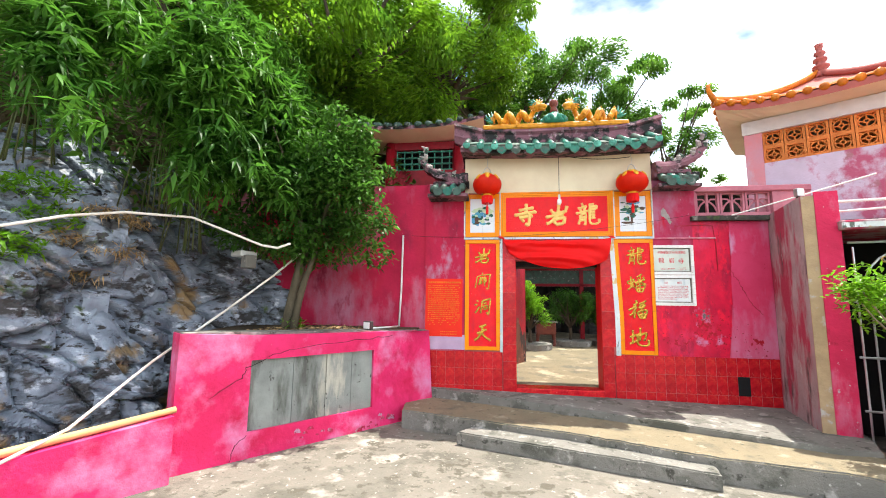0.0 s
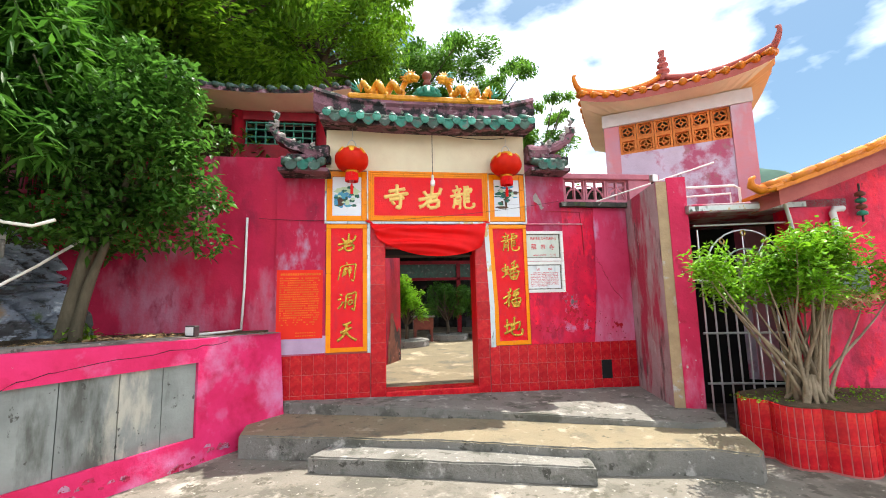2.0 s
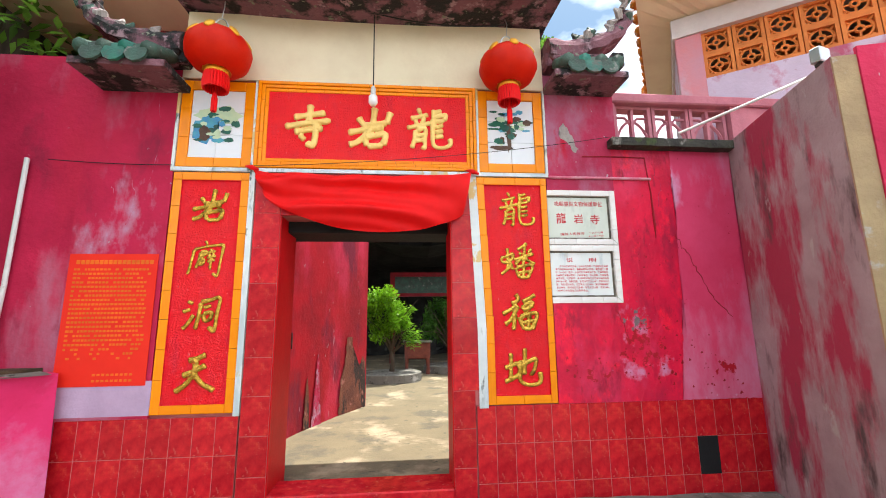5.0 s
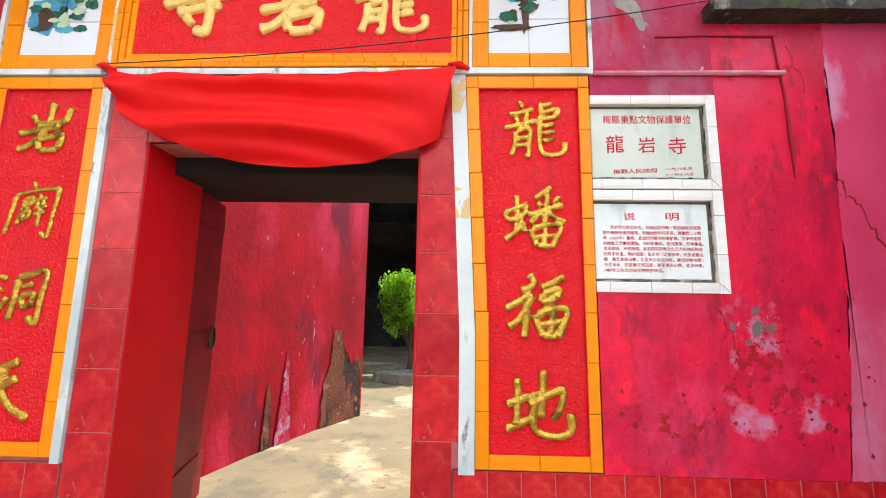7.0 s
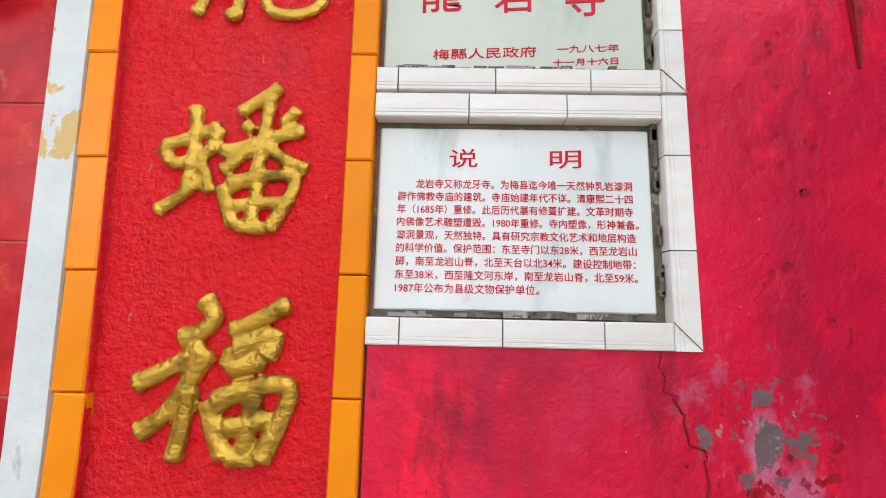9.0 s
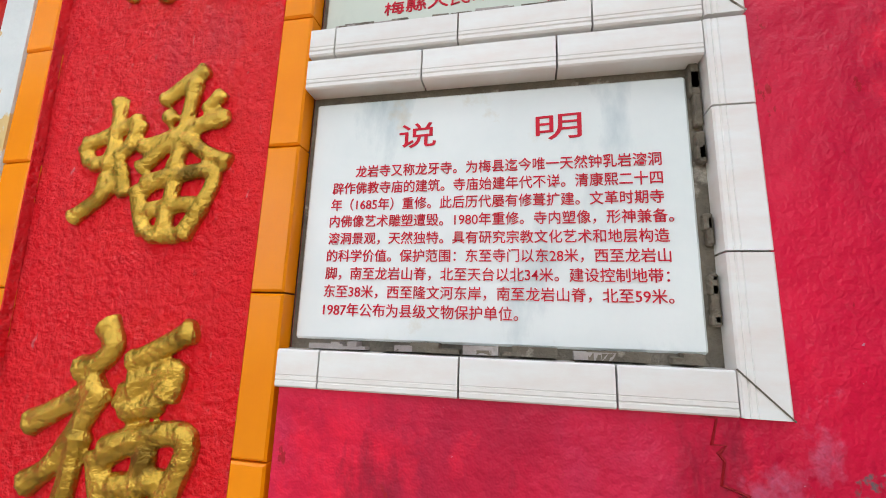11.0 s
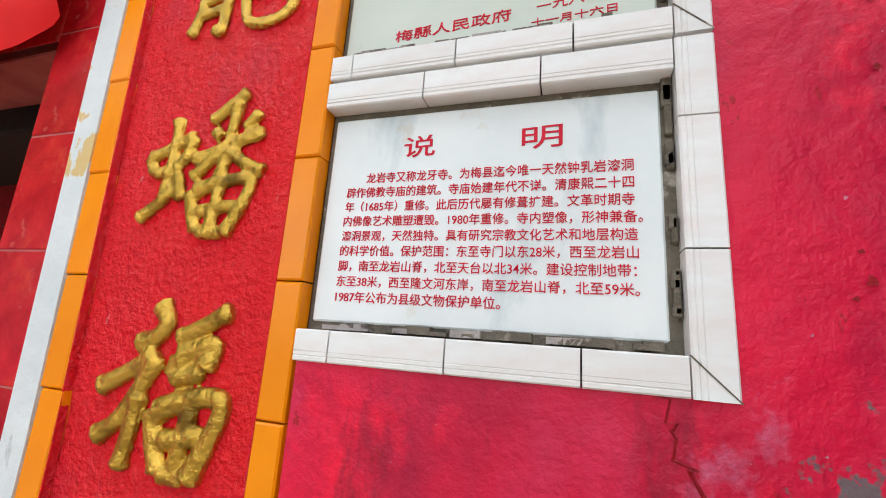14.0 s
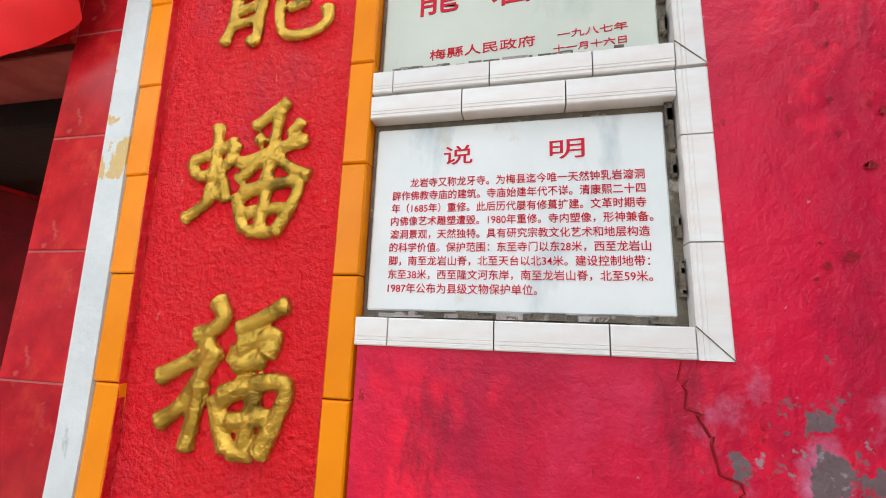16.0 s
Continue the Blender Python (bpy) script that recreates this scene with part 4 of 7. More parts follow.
M_CHIP = mat("brown_red_chip", (0.36, 0.010, 0.018), (0.24, 0.014, 0.02), 30.0, 0.6, 0.3, 60)
CLUSTERS = ((1.66, 0.82, 0.10, 0.05, 14), (2.02, 1.02, 0.08, 0.10, 16), (2.20, 0.82, 0.12, 0.08, 16), (2.62, 0.92, 0.14, 0.12, 20), (2.80, 0.72, 0.10, 0.05, 12), (2.15, 1.75, 0.04, 0.25, 12), (2.62, 2.3, 0.12, 0.12, 8), (2.46, 1.55, 0.03, 0.2, 6))
for cx, cz, sx_, sz_, count in CLUSTERS:
    for k in range(count):
        x, z = rng.gauss(cx, sx_), max(0.61, rng.gauss(cz, sz_))
        r = rng.uniform(0.003, 0.011) * (1.8 if k % 6 == 0 and z < 1.1 else 0.8)
        if x < 2.03 and z > 1.30:
            x += 0.12
        flake("paint_chip", [(x - r * rng.uniform(0.6, 1.6), z - r * 0.4), (x + r * 0.2, z - r * rng.uniform(0.6, 1.5)), (x + r * rng.uniform(0.6, 1.4), z + r * 0.2), (x + r * 0.1, z + r * rng.uniform(0.5, 1.6)), (x - r * 0.5, z + r * 0.5)], on_front, M_CHIP, wall, 50 + k, 0.0035, r * 0.35)
crack("crack", [(2.50, 1.90), (2.546, 1.78), (2.60, 1.72), (2.657, 1.57), (2.78, 1.36), (2.93, 1.2)], on_front, M_CHIP, wall, 4, 0.005)
crack("crack", [(1.93, 1.335), (1.945, 1.28), (1.98, 1.21), (2.0, 1.13), (2.03, 1.06)], on_front, M_CHIP, wall, 14, 0.003)
crack("crack", [(2.35, 2.5), (2.42, 2.3), (2.36, 2.1)], on_front, M_FLAKE, wall, 5, 0.002)
for k, (x, z0, z1) in enumerate(((-1.62, 2.2, 2.95), (-1.75, 1.9, 2.3), (-1.9, 2.0, 2.25))):
    crack("crack", [(x, z1), (x + 0.05, (z0 + z1) / 2), (x - 0.02, z0)], on_front, M_FLAKE, wall, 8 + k, 0.0015)
crack("crack", [(0.30, 0.32), (0.62, 0.50), (0.66, 0.60), (0.95, 0.72), (1.3, 0.79), (2.2, 0.84), (2.75, 0.86)], on_pink, M_BLACK, pink, 6, 0.0045, "jagged crack in the pink render")
crack("crack", [(0.55, -0.35), (0.60, -0.2), (0.72, -0.09)], on_pink, M_BLACK, pink, 7, 0.005)
for k in range(26):
    a, z = rng.uniform(1.2, L), rng.uniform(-0.34, -0.18)
    r = rng.uniform(0.02, 0.06)
    flake("paint_chip", [(a - r, z - r * 0.4), (a + r, z - r * 0.5), (a + r * 0.8, z + r * 0.4), (a - r * 0.5, z + r * 0.5)], on_pink, M_FLAKE, pink, 150 + k, 0.003, r * 0.25)
# ---- gate roof ----
M_CAP = mat("pale_green_glaze", (0.10, 0.36, 0.27), (0.05, 0.22, 0.16), 16.0, 0.3, 0.3, 40, pieces=0.3)
groof = thing("gate_roof", "short green-tiled gate roof with a weathered purple ridge", "roof")
# deck, fascia and ridge wall, rising to the ends
def ridge_z(x, base):
    return base + 0.09 * abs(x / 1.75) ** 2.5


bm = bmesh.new()
sec = [(-0.36, 3.66), (-0.36, 3.73), (0.05, 3.95), (0.45, 3.73), (0.45, 3.66), (0.05, 3.70)]
rings = []
for k in range(17):
    x = -1.52 + k * 3.04 / 16
    rings.append([bm.verts.new((x, y, ridge_z(x, z))) for y, z in sec])
for r0, r1 in zip(rings, rings[1:]):
    for j in range(6):
        bm.faces.new((r0[j], r0[(j + 1) % 6], r1[(j + 1) % 6], r1[j]))
bm.faces.new(rings[0]); bm.faces.new(rings[-1][::-1])
bmesh.ops.recalc_face_normals(bm, faces=bm.faces[:])
part("deck", bm, M_ROOF_DARK, groof)
bm = bmesh.new()
sec = [(-0.06, 3.86), (-0.10, 3.98), (-0.07, 4.12), (-0.11, 4.16), (-0.08, 4.22), (0.12, 4.22), (0.16, 3.9)]
rings = []
for k in range(25):
    x = -1.66 + k * 3.32 / 24
    up = 0.10 * max(0, abs(x) - 1.2) / 0.5
    rings.append([bm.verts.new((x, y + 0.1 + 0.01 * noise.noise((x * 5, y, z)), ridge_z(x, z) + up + 0.015 * noise.noise((x * 4, z * 3, 1)))) for y, z in sec])
for r0, r1 in zip(rings, rings[1:]):
    for j in range(7):
        bm.faces.new((r0[j], r0[(j + 1) % 7], r1[(j + 1) % 7], r1[j]))
bm.faces.new(rings[0]); bm.faces.new(rings[-1][::-1])
bmesh.ops.recalc_face_normals(bm, faces=bm.faces[:])
part("ridge", bm, M_ROOF_DARK, groof, "mould-streaked purple plaster ridge")
# eave tiles
NT = 14
for k in range(NT):
    x = -1.42 + k * 2.86 / (NT - 1)
    z = ridge_z(x, 3.75)
    bt = part("barrel_tile", tube([(x, -0.42, z), (x, -0.2, z + 0.12), (x, 0.02, z + 0.24)], [0.052, 0.052, 0.05], 9), M_GREEN_TILE if k % 4 else M_OLD_GREEN, groof, smooth=True)
    cap = lathe([(0.058, 0.0), (0.058, 0.012), (0.045, 0.016), (0.02, 0.02), (0.001, 0.024)], 12)
    cap.transform(pose(x, -0.418, z, 90))
    part("end_cap", cap, M_CAP, bt, "pale green round end cap", smooth=True)
    if k < NT - 1:
        xm = x + 1.43 / (NT - 1)
        bm = bmesh.new()
        pr = [(-0.095, 0.035), (-0.05, 0.01), (0, 0.0), (0.05, 0.01), (0.095, 0.035), (0.09, -0.03), (0.05, -0.085), (0, -0.115), (-0.05, -0.085), (-0.09, -0.03)]
        for y in (-0.425, -0.405):
            bm.faces.new([bm.verts.new((xm + a, y - 0.15 * b * 0.3, z - 0.015 + b)) for a, b in pr])
        bmesh.ops.bridge_loops(bm, edges=bm.edges[:])
        box(xm - 0.09, xm + 0.09, -0.41, -0.1, z - 0.0, z + 0.025, bm=bm, m=pose(0, -0.41, z, 26) @ pose(0, 0.41, -z))
        part("drip_tile", bm, M_GREEN_TILE if k % 3 else M_OLD_GREEN, groof, smooth=False)


def dragon(name, flip):
    """A ceramic dragon crawling along the ridge towards the middle."""
    bm = bmesh.new()
    pts, rad = [], []
    for k in range(41):
        s = k / 40
        x = 1.02 - 0.72 * s
        z = 4.425 + 0.085 * math.sin(s * 21.0) * (1 - 0.5 * s ** 3) + 0.10 * s ** 4
        pts.append((flip * x, 0.1 + 0.06 * math.cos(s * 21), z))
        rad.append(0.016 + 0.040 * math.sin(math.pi * min(1, s * 0.8 + 0.08)) ** 0.7)
    tube(pts, rad, 9, bm)
    hx = flip * 0.27
    lathe([(0.03, -0.06), (0.075, -0.03), (0.08, 0.02), (0.05, 0.07), (0.01, 0.09)], 9, bm, (hx, 0.06, 4.60))
    tube([(hx, 0.05, 4.60), (hx - flip * 0.08, 0.0, 4.60), (hx - flip * 0.13, -0.03, 4.57)], [0.06, 0.05, 0.03], 8, bm)
    tube([(hx, 0.05, 4.58), (hx - flip * 0.07, 0.0, 4.55), (hx - flip * 0.11, -0.02, 4.52)], [0.04, 0.03, 0.02], 7, bm)
    for a in (-0.03, 0.05):
        tube([(hx + flip * 0.02, 0.06 + a, 4.66), (hx + flip * 0.08, 0.06 + a, 4.72), (hx + flip * 0.15, 0.07 + a, 4.73)], [0.018, 0.013, 0.004], 5, bm)
    for k in range(3, 38, 2):
        p = Vector(pts[k])
        tube([p + Vector((0, 0, rad[k] * 0.8)), p + Vector((flip * 0.02, 0, rad[k] + 0.035))], [0.016, 0.002], 4, bm)
    for k in range(9):
        a = -0.6 + 0.35 * k
        tube([(hx, 0.06, 4.60), (hx + flip * 0.09 * math.cos(a), 0.03, 4.60 + 0.09 * math.sin(a)), (hx + flip * 0.15 * math.cos(a), 0.05, 4.60 + 0.15 * math.sin(a))], [0.025, 0.02, 0.003], 5, bm)
    for s in (0.15, 0.3, 0.5, 0.72, 0.85):
        p = Vector(pts[int(s * 40)])
        tube([p, p + Vector((-flip * 0.06, -0.06, -0.05)), p + Vector((-flip * 0.02, -0.09, -0.12))], [0.035, 0.025, 0.018], 6, bm)
    for k in range(5):
        a = 0.3 + 0.35 * k
        tube([(flip * 1.0, 0.1, 4.38), (flip * (1.0 + 0.10 * math.cos(a)), 0.1, 4.38 + 0.11 * math.sin(a)), (flip * (1.0 + 0.17 * math.cos(a)), 0.1, 4.40 + 0.19 * math.sin(a))], [0.03, 0.022, 0.003], 5, bm)
    for f in bm.faces:
        c = f.calc_center_median()
        f.material_index = 1 if abs(c.x) > 1.02 or (c.z > 4.62 and abs(c.x) > 0.30) else 0
    return solo(name, bm, (M_DRAGON, M_JADE), "amber and green glazed ceramic dragon on the gate ridge", "statue", group="ridge dragons", smooth=True)


part("ridge_base", box(-1.18, 1.17, 0.0, 0.2, 4.225, 4.315, 0.02), M_DRAGON, groof, "amber glazed ridge course")
dragon("ceramic_dragon", -1)
dragon("ceramic_dragon", 1)
pearl = thing("ridge_ornament", "jade lotus base with a brown gourd on the ridge", "ornament", at=(0, 0.1, 0))
bm = lathe([(0.20, 4.31), (0.19, 4.35), (0.15, 4.42), (0.10, 4.48), (0.05, 4.52)], 14)
lotus = part("lotus", bm, M_JADE, pearl, smooth=True)
for k in range(10):
    a = 2 * math.pi * k / 10
    part("petal", tube([(0.17 * math.cos(a), 0.17 * math.sin(a), 4.32), (0.19 * math.cos(a), 0.19 * math.sin(a), 4.38), (0.12 * math.cos(a), 0.12 * math.sin(a), 4.47)], [0.03, 0.04, 0.008], 6), M_JADE, lotus, smooth=True)
part("gourd", lathe([(0.04, 4.49), (0.06, 4.52), (0.065, 4.56), (0.045, 4.60), (0.05, 4.62), (0.07, 4.65), (0.075, 4.69), (0.055, 4.73), (0.02, 4.75)], 14), M_BROWN_CER, pearl, smooth=True)


def side_roof(flip, x0, x1, zb, y0, tip):
    """A small lower roof that steps down beside the gate."""
    t = thing("side_roof", "weathered stepped side eave with old green tiles", "roof", group="side eaves")
    f = flip
    part("soffit", box(min(f * x0, f * x1), max(f * x0, f * x1), y0, 0.3, zb, zb + 0.05), M_ROOF_DARK, t)
    bm = box(min(f * x0, f * (x1 - 0.05)), max(f * x0, f * (x1 - 0.05)), -0.12, 0.22, zb + 0.2, zb + 0.32, 0.015)
    part("ridge", bm, M_ROOF_DARK, t)
    n = 4
    for k in range(n):
        x = f * (x0 + 0.10 + (x1 - x0 - 0.20) * k / (n - 1))
        part("barrel_tile", tube([(x, y0 - 0.03, zb + 0.11), (x, y0 + 0.14, zb + 0.18), (x, -0.05, zb + 0.27)], [0.055, 0.055, 0.05], 8), M_OLD_GREEN if k != 1 else M_GREEN_TILE, t, smooth=True)
        if k < n - 1:
            xm = x + f * (x1 - x0 - 0.20) / (n - 1) / 2
            bm = lathe([(0.075, 0), (0.075, 0.02)], 10)
            bm.transform(pose(xm, y0 - 0.02, zb + 0.07, 80))
            part("drip_tile", bm, M_OLD_GREEN if k != 1 else M_GREEN_TILE, t)
    # stepped end scroll rising outwards
    px = f * (x1 - 0.12)
    part("block", box(min(px, px + f * 0.1), max(px, px + f * 0.1), -0.3, 0.1, zb + 0.1, zb + 0.22, 0.01), M_ROOF_DARK, t)
    for a, b, h in ((0.04, 0.2, 0.40), (0.2, 0.34, 0.34), (0.30, 0.46, 0.30)):
        q0, q1 = f * (x0 + a), f * (x0 + b)
        part("block", box(min(q0, q1), max(q0, q1), -0.16, 0.14, zb + 0.24, zb + h, 0.015), M_ROOF_DARK, t, "crumbling plaster block")
    sc = [(f * (x0 + 0.02), -0.02, zb + 0.36), (f * (x0 + 0.25), -0.02, zb + 0.37), (f * (x1 - 0.16), -0.03, zb + 0.43), (f * (x1 + 0.02), -0.04, zb + 0.52), (f * (x1 + 0.13), -0.04, zb + 0.52 + tip * 0.55), (f * (x1 + 0.15), -0.04, zb + 0.54 + tip)]
    bm = bmesh.new()
    rings = []
    for k in range(16):
        e = k / 15 * 5
        n0 = min(4, int(e))
        c = Vector(sc[n0]).lerp(Vector(sc[n0 + 1]), e - n0)
        d = (Vector(sc[n0 + 1]) - Vector(sc[n0])).normalized()
        up = Vector((-d.z, 0, d.x)) * f
        th, wd = 0.085 - 0.04 * k / 15 + 0.012 * math.sin(k * 2.1), 0.15 - 0.07 * k / 15
        rings.append([bm.verts.new(c + up * a * th + Vector((0, b * wd, 0))) for a, b in ((-1, -1), (-0.2, -1.12), (0.4, -1.0), (1, -0.7), (1, 0.7), (-1, 1))])
    for r0, r1 in zip(rings, rings[1:]):
        for q in range(6):
            bm.faces.new((r0[q], r0[(q + 1) % 6], r1[(q + 1) % 6], r1[q]))
    bm.faces.new(rings[0][::-1])
    bm.faces.new(rings[-1])
    bmesh.ops.recalc_face_normals(bm, faces=bm.faces[:])
    part("scroll", bm, M_ROOF_DARK, t, "upswept plaster scroll")
    g = random.Random(5 + f)
    for k in range(14):
        p = Vector(sc[1 + k % 5]) + Vector((g.uniform(-0.06, 0.06), -0.07, g.uniform(-0.03, 0.06)))
        part("leaf_ornament", tube([p, p + Vector((g.uniform(-0.05, 0.05), -0.02, 0.06)), p + Vector((g.uniform(-0.08, 0.08), -0.01, 0.10))], [0.03, 0.035, 0.01], 6), M_OLD_GREEN if k % 3 == 0 else M_SHELL, t)


side_roof(-1, 1.40, 2.04, 3.0, -0.36, 0.24)
side_roof(1, 1.45, 2.05, 3.10, -0.30, 0.22)

# ---- tiles, frames and panels on the gate wall ----
def tile_mesh(w, h, d=0.012, m=M_RED_TILE, b=0.003):
    bm = box(-w / 2, w / 2, -d, 0.012, -h / 2, h / 2)
    bmesh.ops.bevel(bm, geom=[e for e in bm.edges if all(v.co.y < 0 for v in e.verts)], offset=b, segments=1, affect="EDGES")
    return mesh_of(bm, "tile", m)


TILES = {}


def tile(x0, x1, z0, z1, y, parent, material=M_RED_TILE, name="tile", d=0.012):
    w, h = round(x1 - x0, 3), round(z1 - z0, 3)
    key = (w, h, d, material.name)
    if key not in TILES:
        TILES[key] = tile_mesh(w, h, d, material)
    ob = new(name, TILES[key])
    ob.matrix_world = pose((x0 + x1) / 2, y, (z0 + z1) / 2)
    ob.parent = parent
    return ob


G = 0.0024


def frame_of(parent, x0, x1, z0, z1, w, pitch, material, y=0.0, d=0.02, name="frame_tile", left=True):
    """A rectangular border of tiles with joints."""
    nz = max(1, round((z1 - z0) / pitch))
    for k in range(nz):
        a, b = z0 + (z1 - z0) * k / nz, z0 + (z1 - z0) * (k + 1) / nz
        if left:
            tile(x0, x0 + w, a + G / 2, b - G / 2, y, parent, material, name, d)
        tile(x1 - w, x1, a + G / 2, b - G / 2, y, parent, material, name, d)
    lx = w if left else 0.0
    nx = max(1, round((x1 - x0 - w - lx) / pitch))
    cuts = [x0 + lx + (x1 - x0 - w - lx) * k / nx for k in range(nx + 1)]
    if not left:
        cuts = [x0] + [x1 - w - pitch * k for k in range(2, -1, -1) if x1 - w - pitch * k > x0 + 0.02]
    for a, b in zip(cuts, cuts[1:]):
        tile(a + G / 2, b - G / 2, z1 - w, z1 - G / 2, y, parent, material, name, d)
        tile(a + G / 2, b - G / 2, z0 + G / 2, z0 + w, y, parent, material, name, d)


def rough_panel(x0, x1, z0, z1, y, amount):
    """A panel whose face carries the lumps and brush marks of thick paint."""
    step = 0.0065
    nx, nz = int((x1 - x0) / step), int((z1 - z0) / step)
    rows = []
    for j in range(nz + 1):
        z = z0 + (z1 - z0) * j / nz
        row = []
        for i in range(nx + 1):
            x = x0 + (x1 - x0) * i / nx
            e = noise.noise((x * 60, 3, z * 34)) + 0.7 * noise.noise((x * 120, 8, z * 90)) + 0.6 * noise.noise((x * 14, 1, z * 9))
            row.append((x, y - amount * e, z))
        rows.append(row)
    bm = bmesh.new()
    vs = [[bm.verts.new(p) for p in r] for r in rows]
    for a, b in zip(vs, vs[1:]):
        for j in range(nx):
            bm.faces.new((a[j], a[j + 1], b[j + 1], b[j]))
    box(x0, x1, y + 0.006, y + 0.012, z0, z1, bm=bm)
    return bm


def leaning(x, lean):
    """A hand-set edge that leans: upright below 1.15 m, off plumb above, by lean metres a metre."""
    return Matrix(((1, 0, -lean, x + lean * 1.15), (0, 1, 0, 0), (0, 0, 1, 0), (0, 0, 0, 1)))


def couplet(x0, x1, words, wl, wr, lean=0.0):
    t = thing("couplet_panel", "tall red couplet panel with raised gold characters and orange tiled border", "couplet", group="gate couplets")
    z0, z1, w = 0.60, 2.355, 0.062
    part("backing", box(x0 + 0.002, x1 - 0.002, 0.026, 0.034, z0, z1), M_DARK_GROUT, t)
    out = lean * (z1 - 1.15)
    panel = part("panel", rough_panel(x0 + wl - 0.004 - out, x1 - wr + 0.004, z0 + w - 0.004, z1 - w + 0.004, 0.013, 0.0022), M_RED_PANEL, t, "bright red rough-painted panel", smooth=True)
    cuts = [z0] + [1.248 + 0.2095 * k for k in range(-2, 6)] + [z1]
    for a, b in zip(cuts, cuts[1:]):
        ob = tile(x0, x0 + wl, a + G / 2, b - G / 2, 0.012, t, M_YELLOW_TILE, "frame_tile", 0.016)
        if a > 1.1:
            ob.matrix_world = leaning(0.0, lean) @ ob.matrix_world
        tile(x1 - wr, x1, a + G / 2, b - G / 2, 0.012, t, M_YELLOW_TILE, "frame_tile", 0.016)
    for c, d, x2 in ((z0, z0 + w, x0 + wl), (z1 - w, z1, x0 + wl - out)):
        for a, b in ((x2, x0 + wl + 0.21), (x0 + wl + 0.21, x1 - wr)):
            tile(a + G / 2, b - G / 2, c + G / 2, d - G / 2, 0.012, t, M_YELLOW_TILE, "frame_tile", 0.016)
    for a, b, c, d, e in ((x0 + wl, x0 + wl + 0.003, z0 + w, 1.15, 0.0), (x0 + wl, x0 + wl + 0.003, 1.15, z1 - w, lean), (x1 - wr - 0.003, x1 - wr, z0 + w, z1 - w, 0.0), (x0 + wl + 0.003, x1 - wr - 0.003, z0 + w, z0 + w + 0.003, 0.0), (x0 + wl + 0.003 - out, x1 - wr - 0.003, z1 - w - 0.003, z1 - w, 0.0)):
        part("painted_edge", box(a, b, -0.0025, 0.012, c, d, m=leaning(0.0, e)), M_RED_PANEL, t, "red painted inner edge of the border")
    xc = (x0 + wl + x1 - wr) / 2
    for ch, zc, h in words:
        brush("character", BRUSH[ch], xc, 0.010, zc, h, WEIGHT[ch], M_GOLD, panel, 1.0)


couplet(-1.46, -0.907, [("岩", 2.10, 0.27), ("闢", 1.69, 0.28), ("洞", 1.28, 0.265), ("天", 0.87, 0.28)], 0.064, 0.058)
couplet(0.904, 1.43, [("龍", 2.095, 0.29), ("蟠", 1.675, 0.30), ("福", 1.275, 0.295), ("地", 0.865, 0.29)], 0.058, 0.050, 0.042)

# name board
sign = thing("name_board", "red temple name board with three gold characters", "sign")
part("backing", box(-0.885, 0.865, 0.024, 0.034, 2.40, 3.132), M_DARK_GROUT, sign)
board = part("panel", box(-0.805, 0.785, 0.014, 0.026, 2.475, 3.055), M_RED_PANEL, sign, "red painted board")
for lv in range(3):
    o = lv * 0.028
    frame_of(sign, -0.885 + o, 0.865 - o, 2.40 + o, 3.132 - o, 0.026, 0.146, M_YELLOW_TILE, 0.012, 0.026 - 0.009 * lv, "ribbed_tile")
for ch, xc in (("寺", -0.49), ("岩", 0.0), ("龍", 0.47)):
    brush("character", BRUSH[ch], xc, 0.010, 2.765, 0.37, WEIGHT[ch] * 1.12, M_GOLD_PALE, board, 1.0)

# white strips
trim = thing("trim", "worn white strips framing the doorway", "trim", kind="structure")
part("strip", box(-1.475, 1.445, -0.014, 0.02, 2.362, 2.392), M_WHITE_PLASTER, trim)
part("strip", box(-0.903, -0.862, -0.010, 0.02, 0.58, 2.36), M_WHITE_PLASTER, trim)
part("strip", box(0.835, 0.902, -0.006, 0.02, 0.58, 1.15), M_WHITE_PLASTER, trim)
part("strip", box(0.835, 0.902, -0.006, 0.02, 1.15, 2.36, m=leaning(0.0, 0.042)), M_WHITE_PLASTER, trim)
part("strip", box(-1.485, -1.464, -0.010, 0.02, 2.36, 3.13), M_WHITE_PLASTER, trim)
part("strip", box(1.434, 1.452, -0.010, 0.02, 2.36, 3.13), M_WHITE_PLASTER, trim)
part("strip", box(-0.905, -0.888, -0.008, 0.02, 2.395, 3.13), M_WHITE_PLASTER, trim)
part("strip", box(0.868, 0.884, -0.008, 0.02, 2.395, 3.13), M_WHITE_PLASTER, trim)


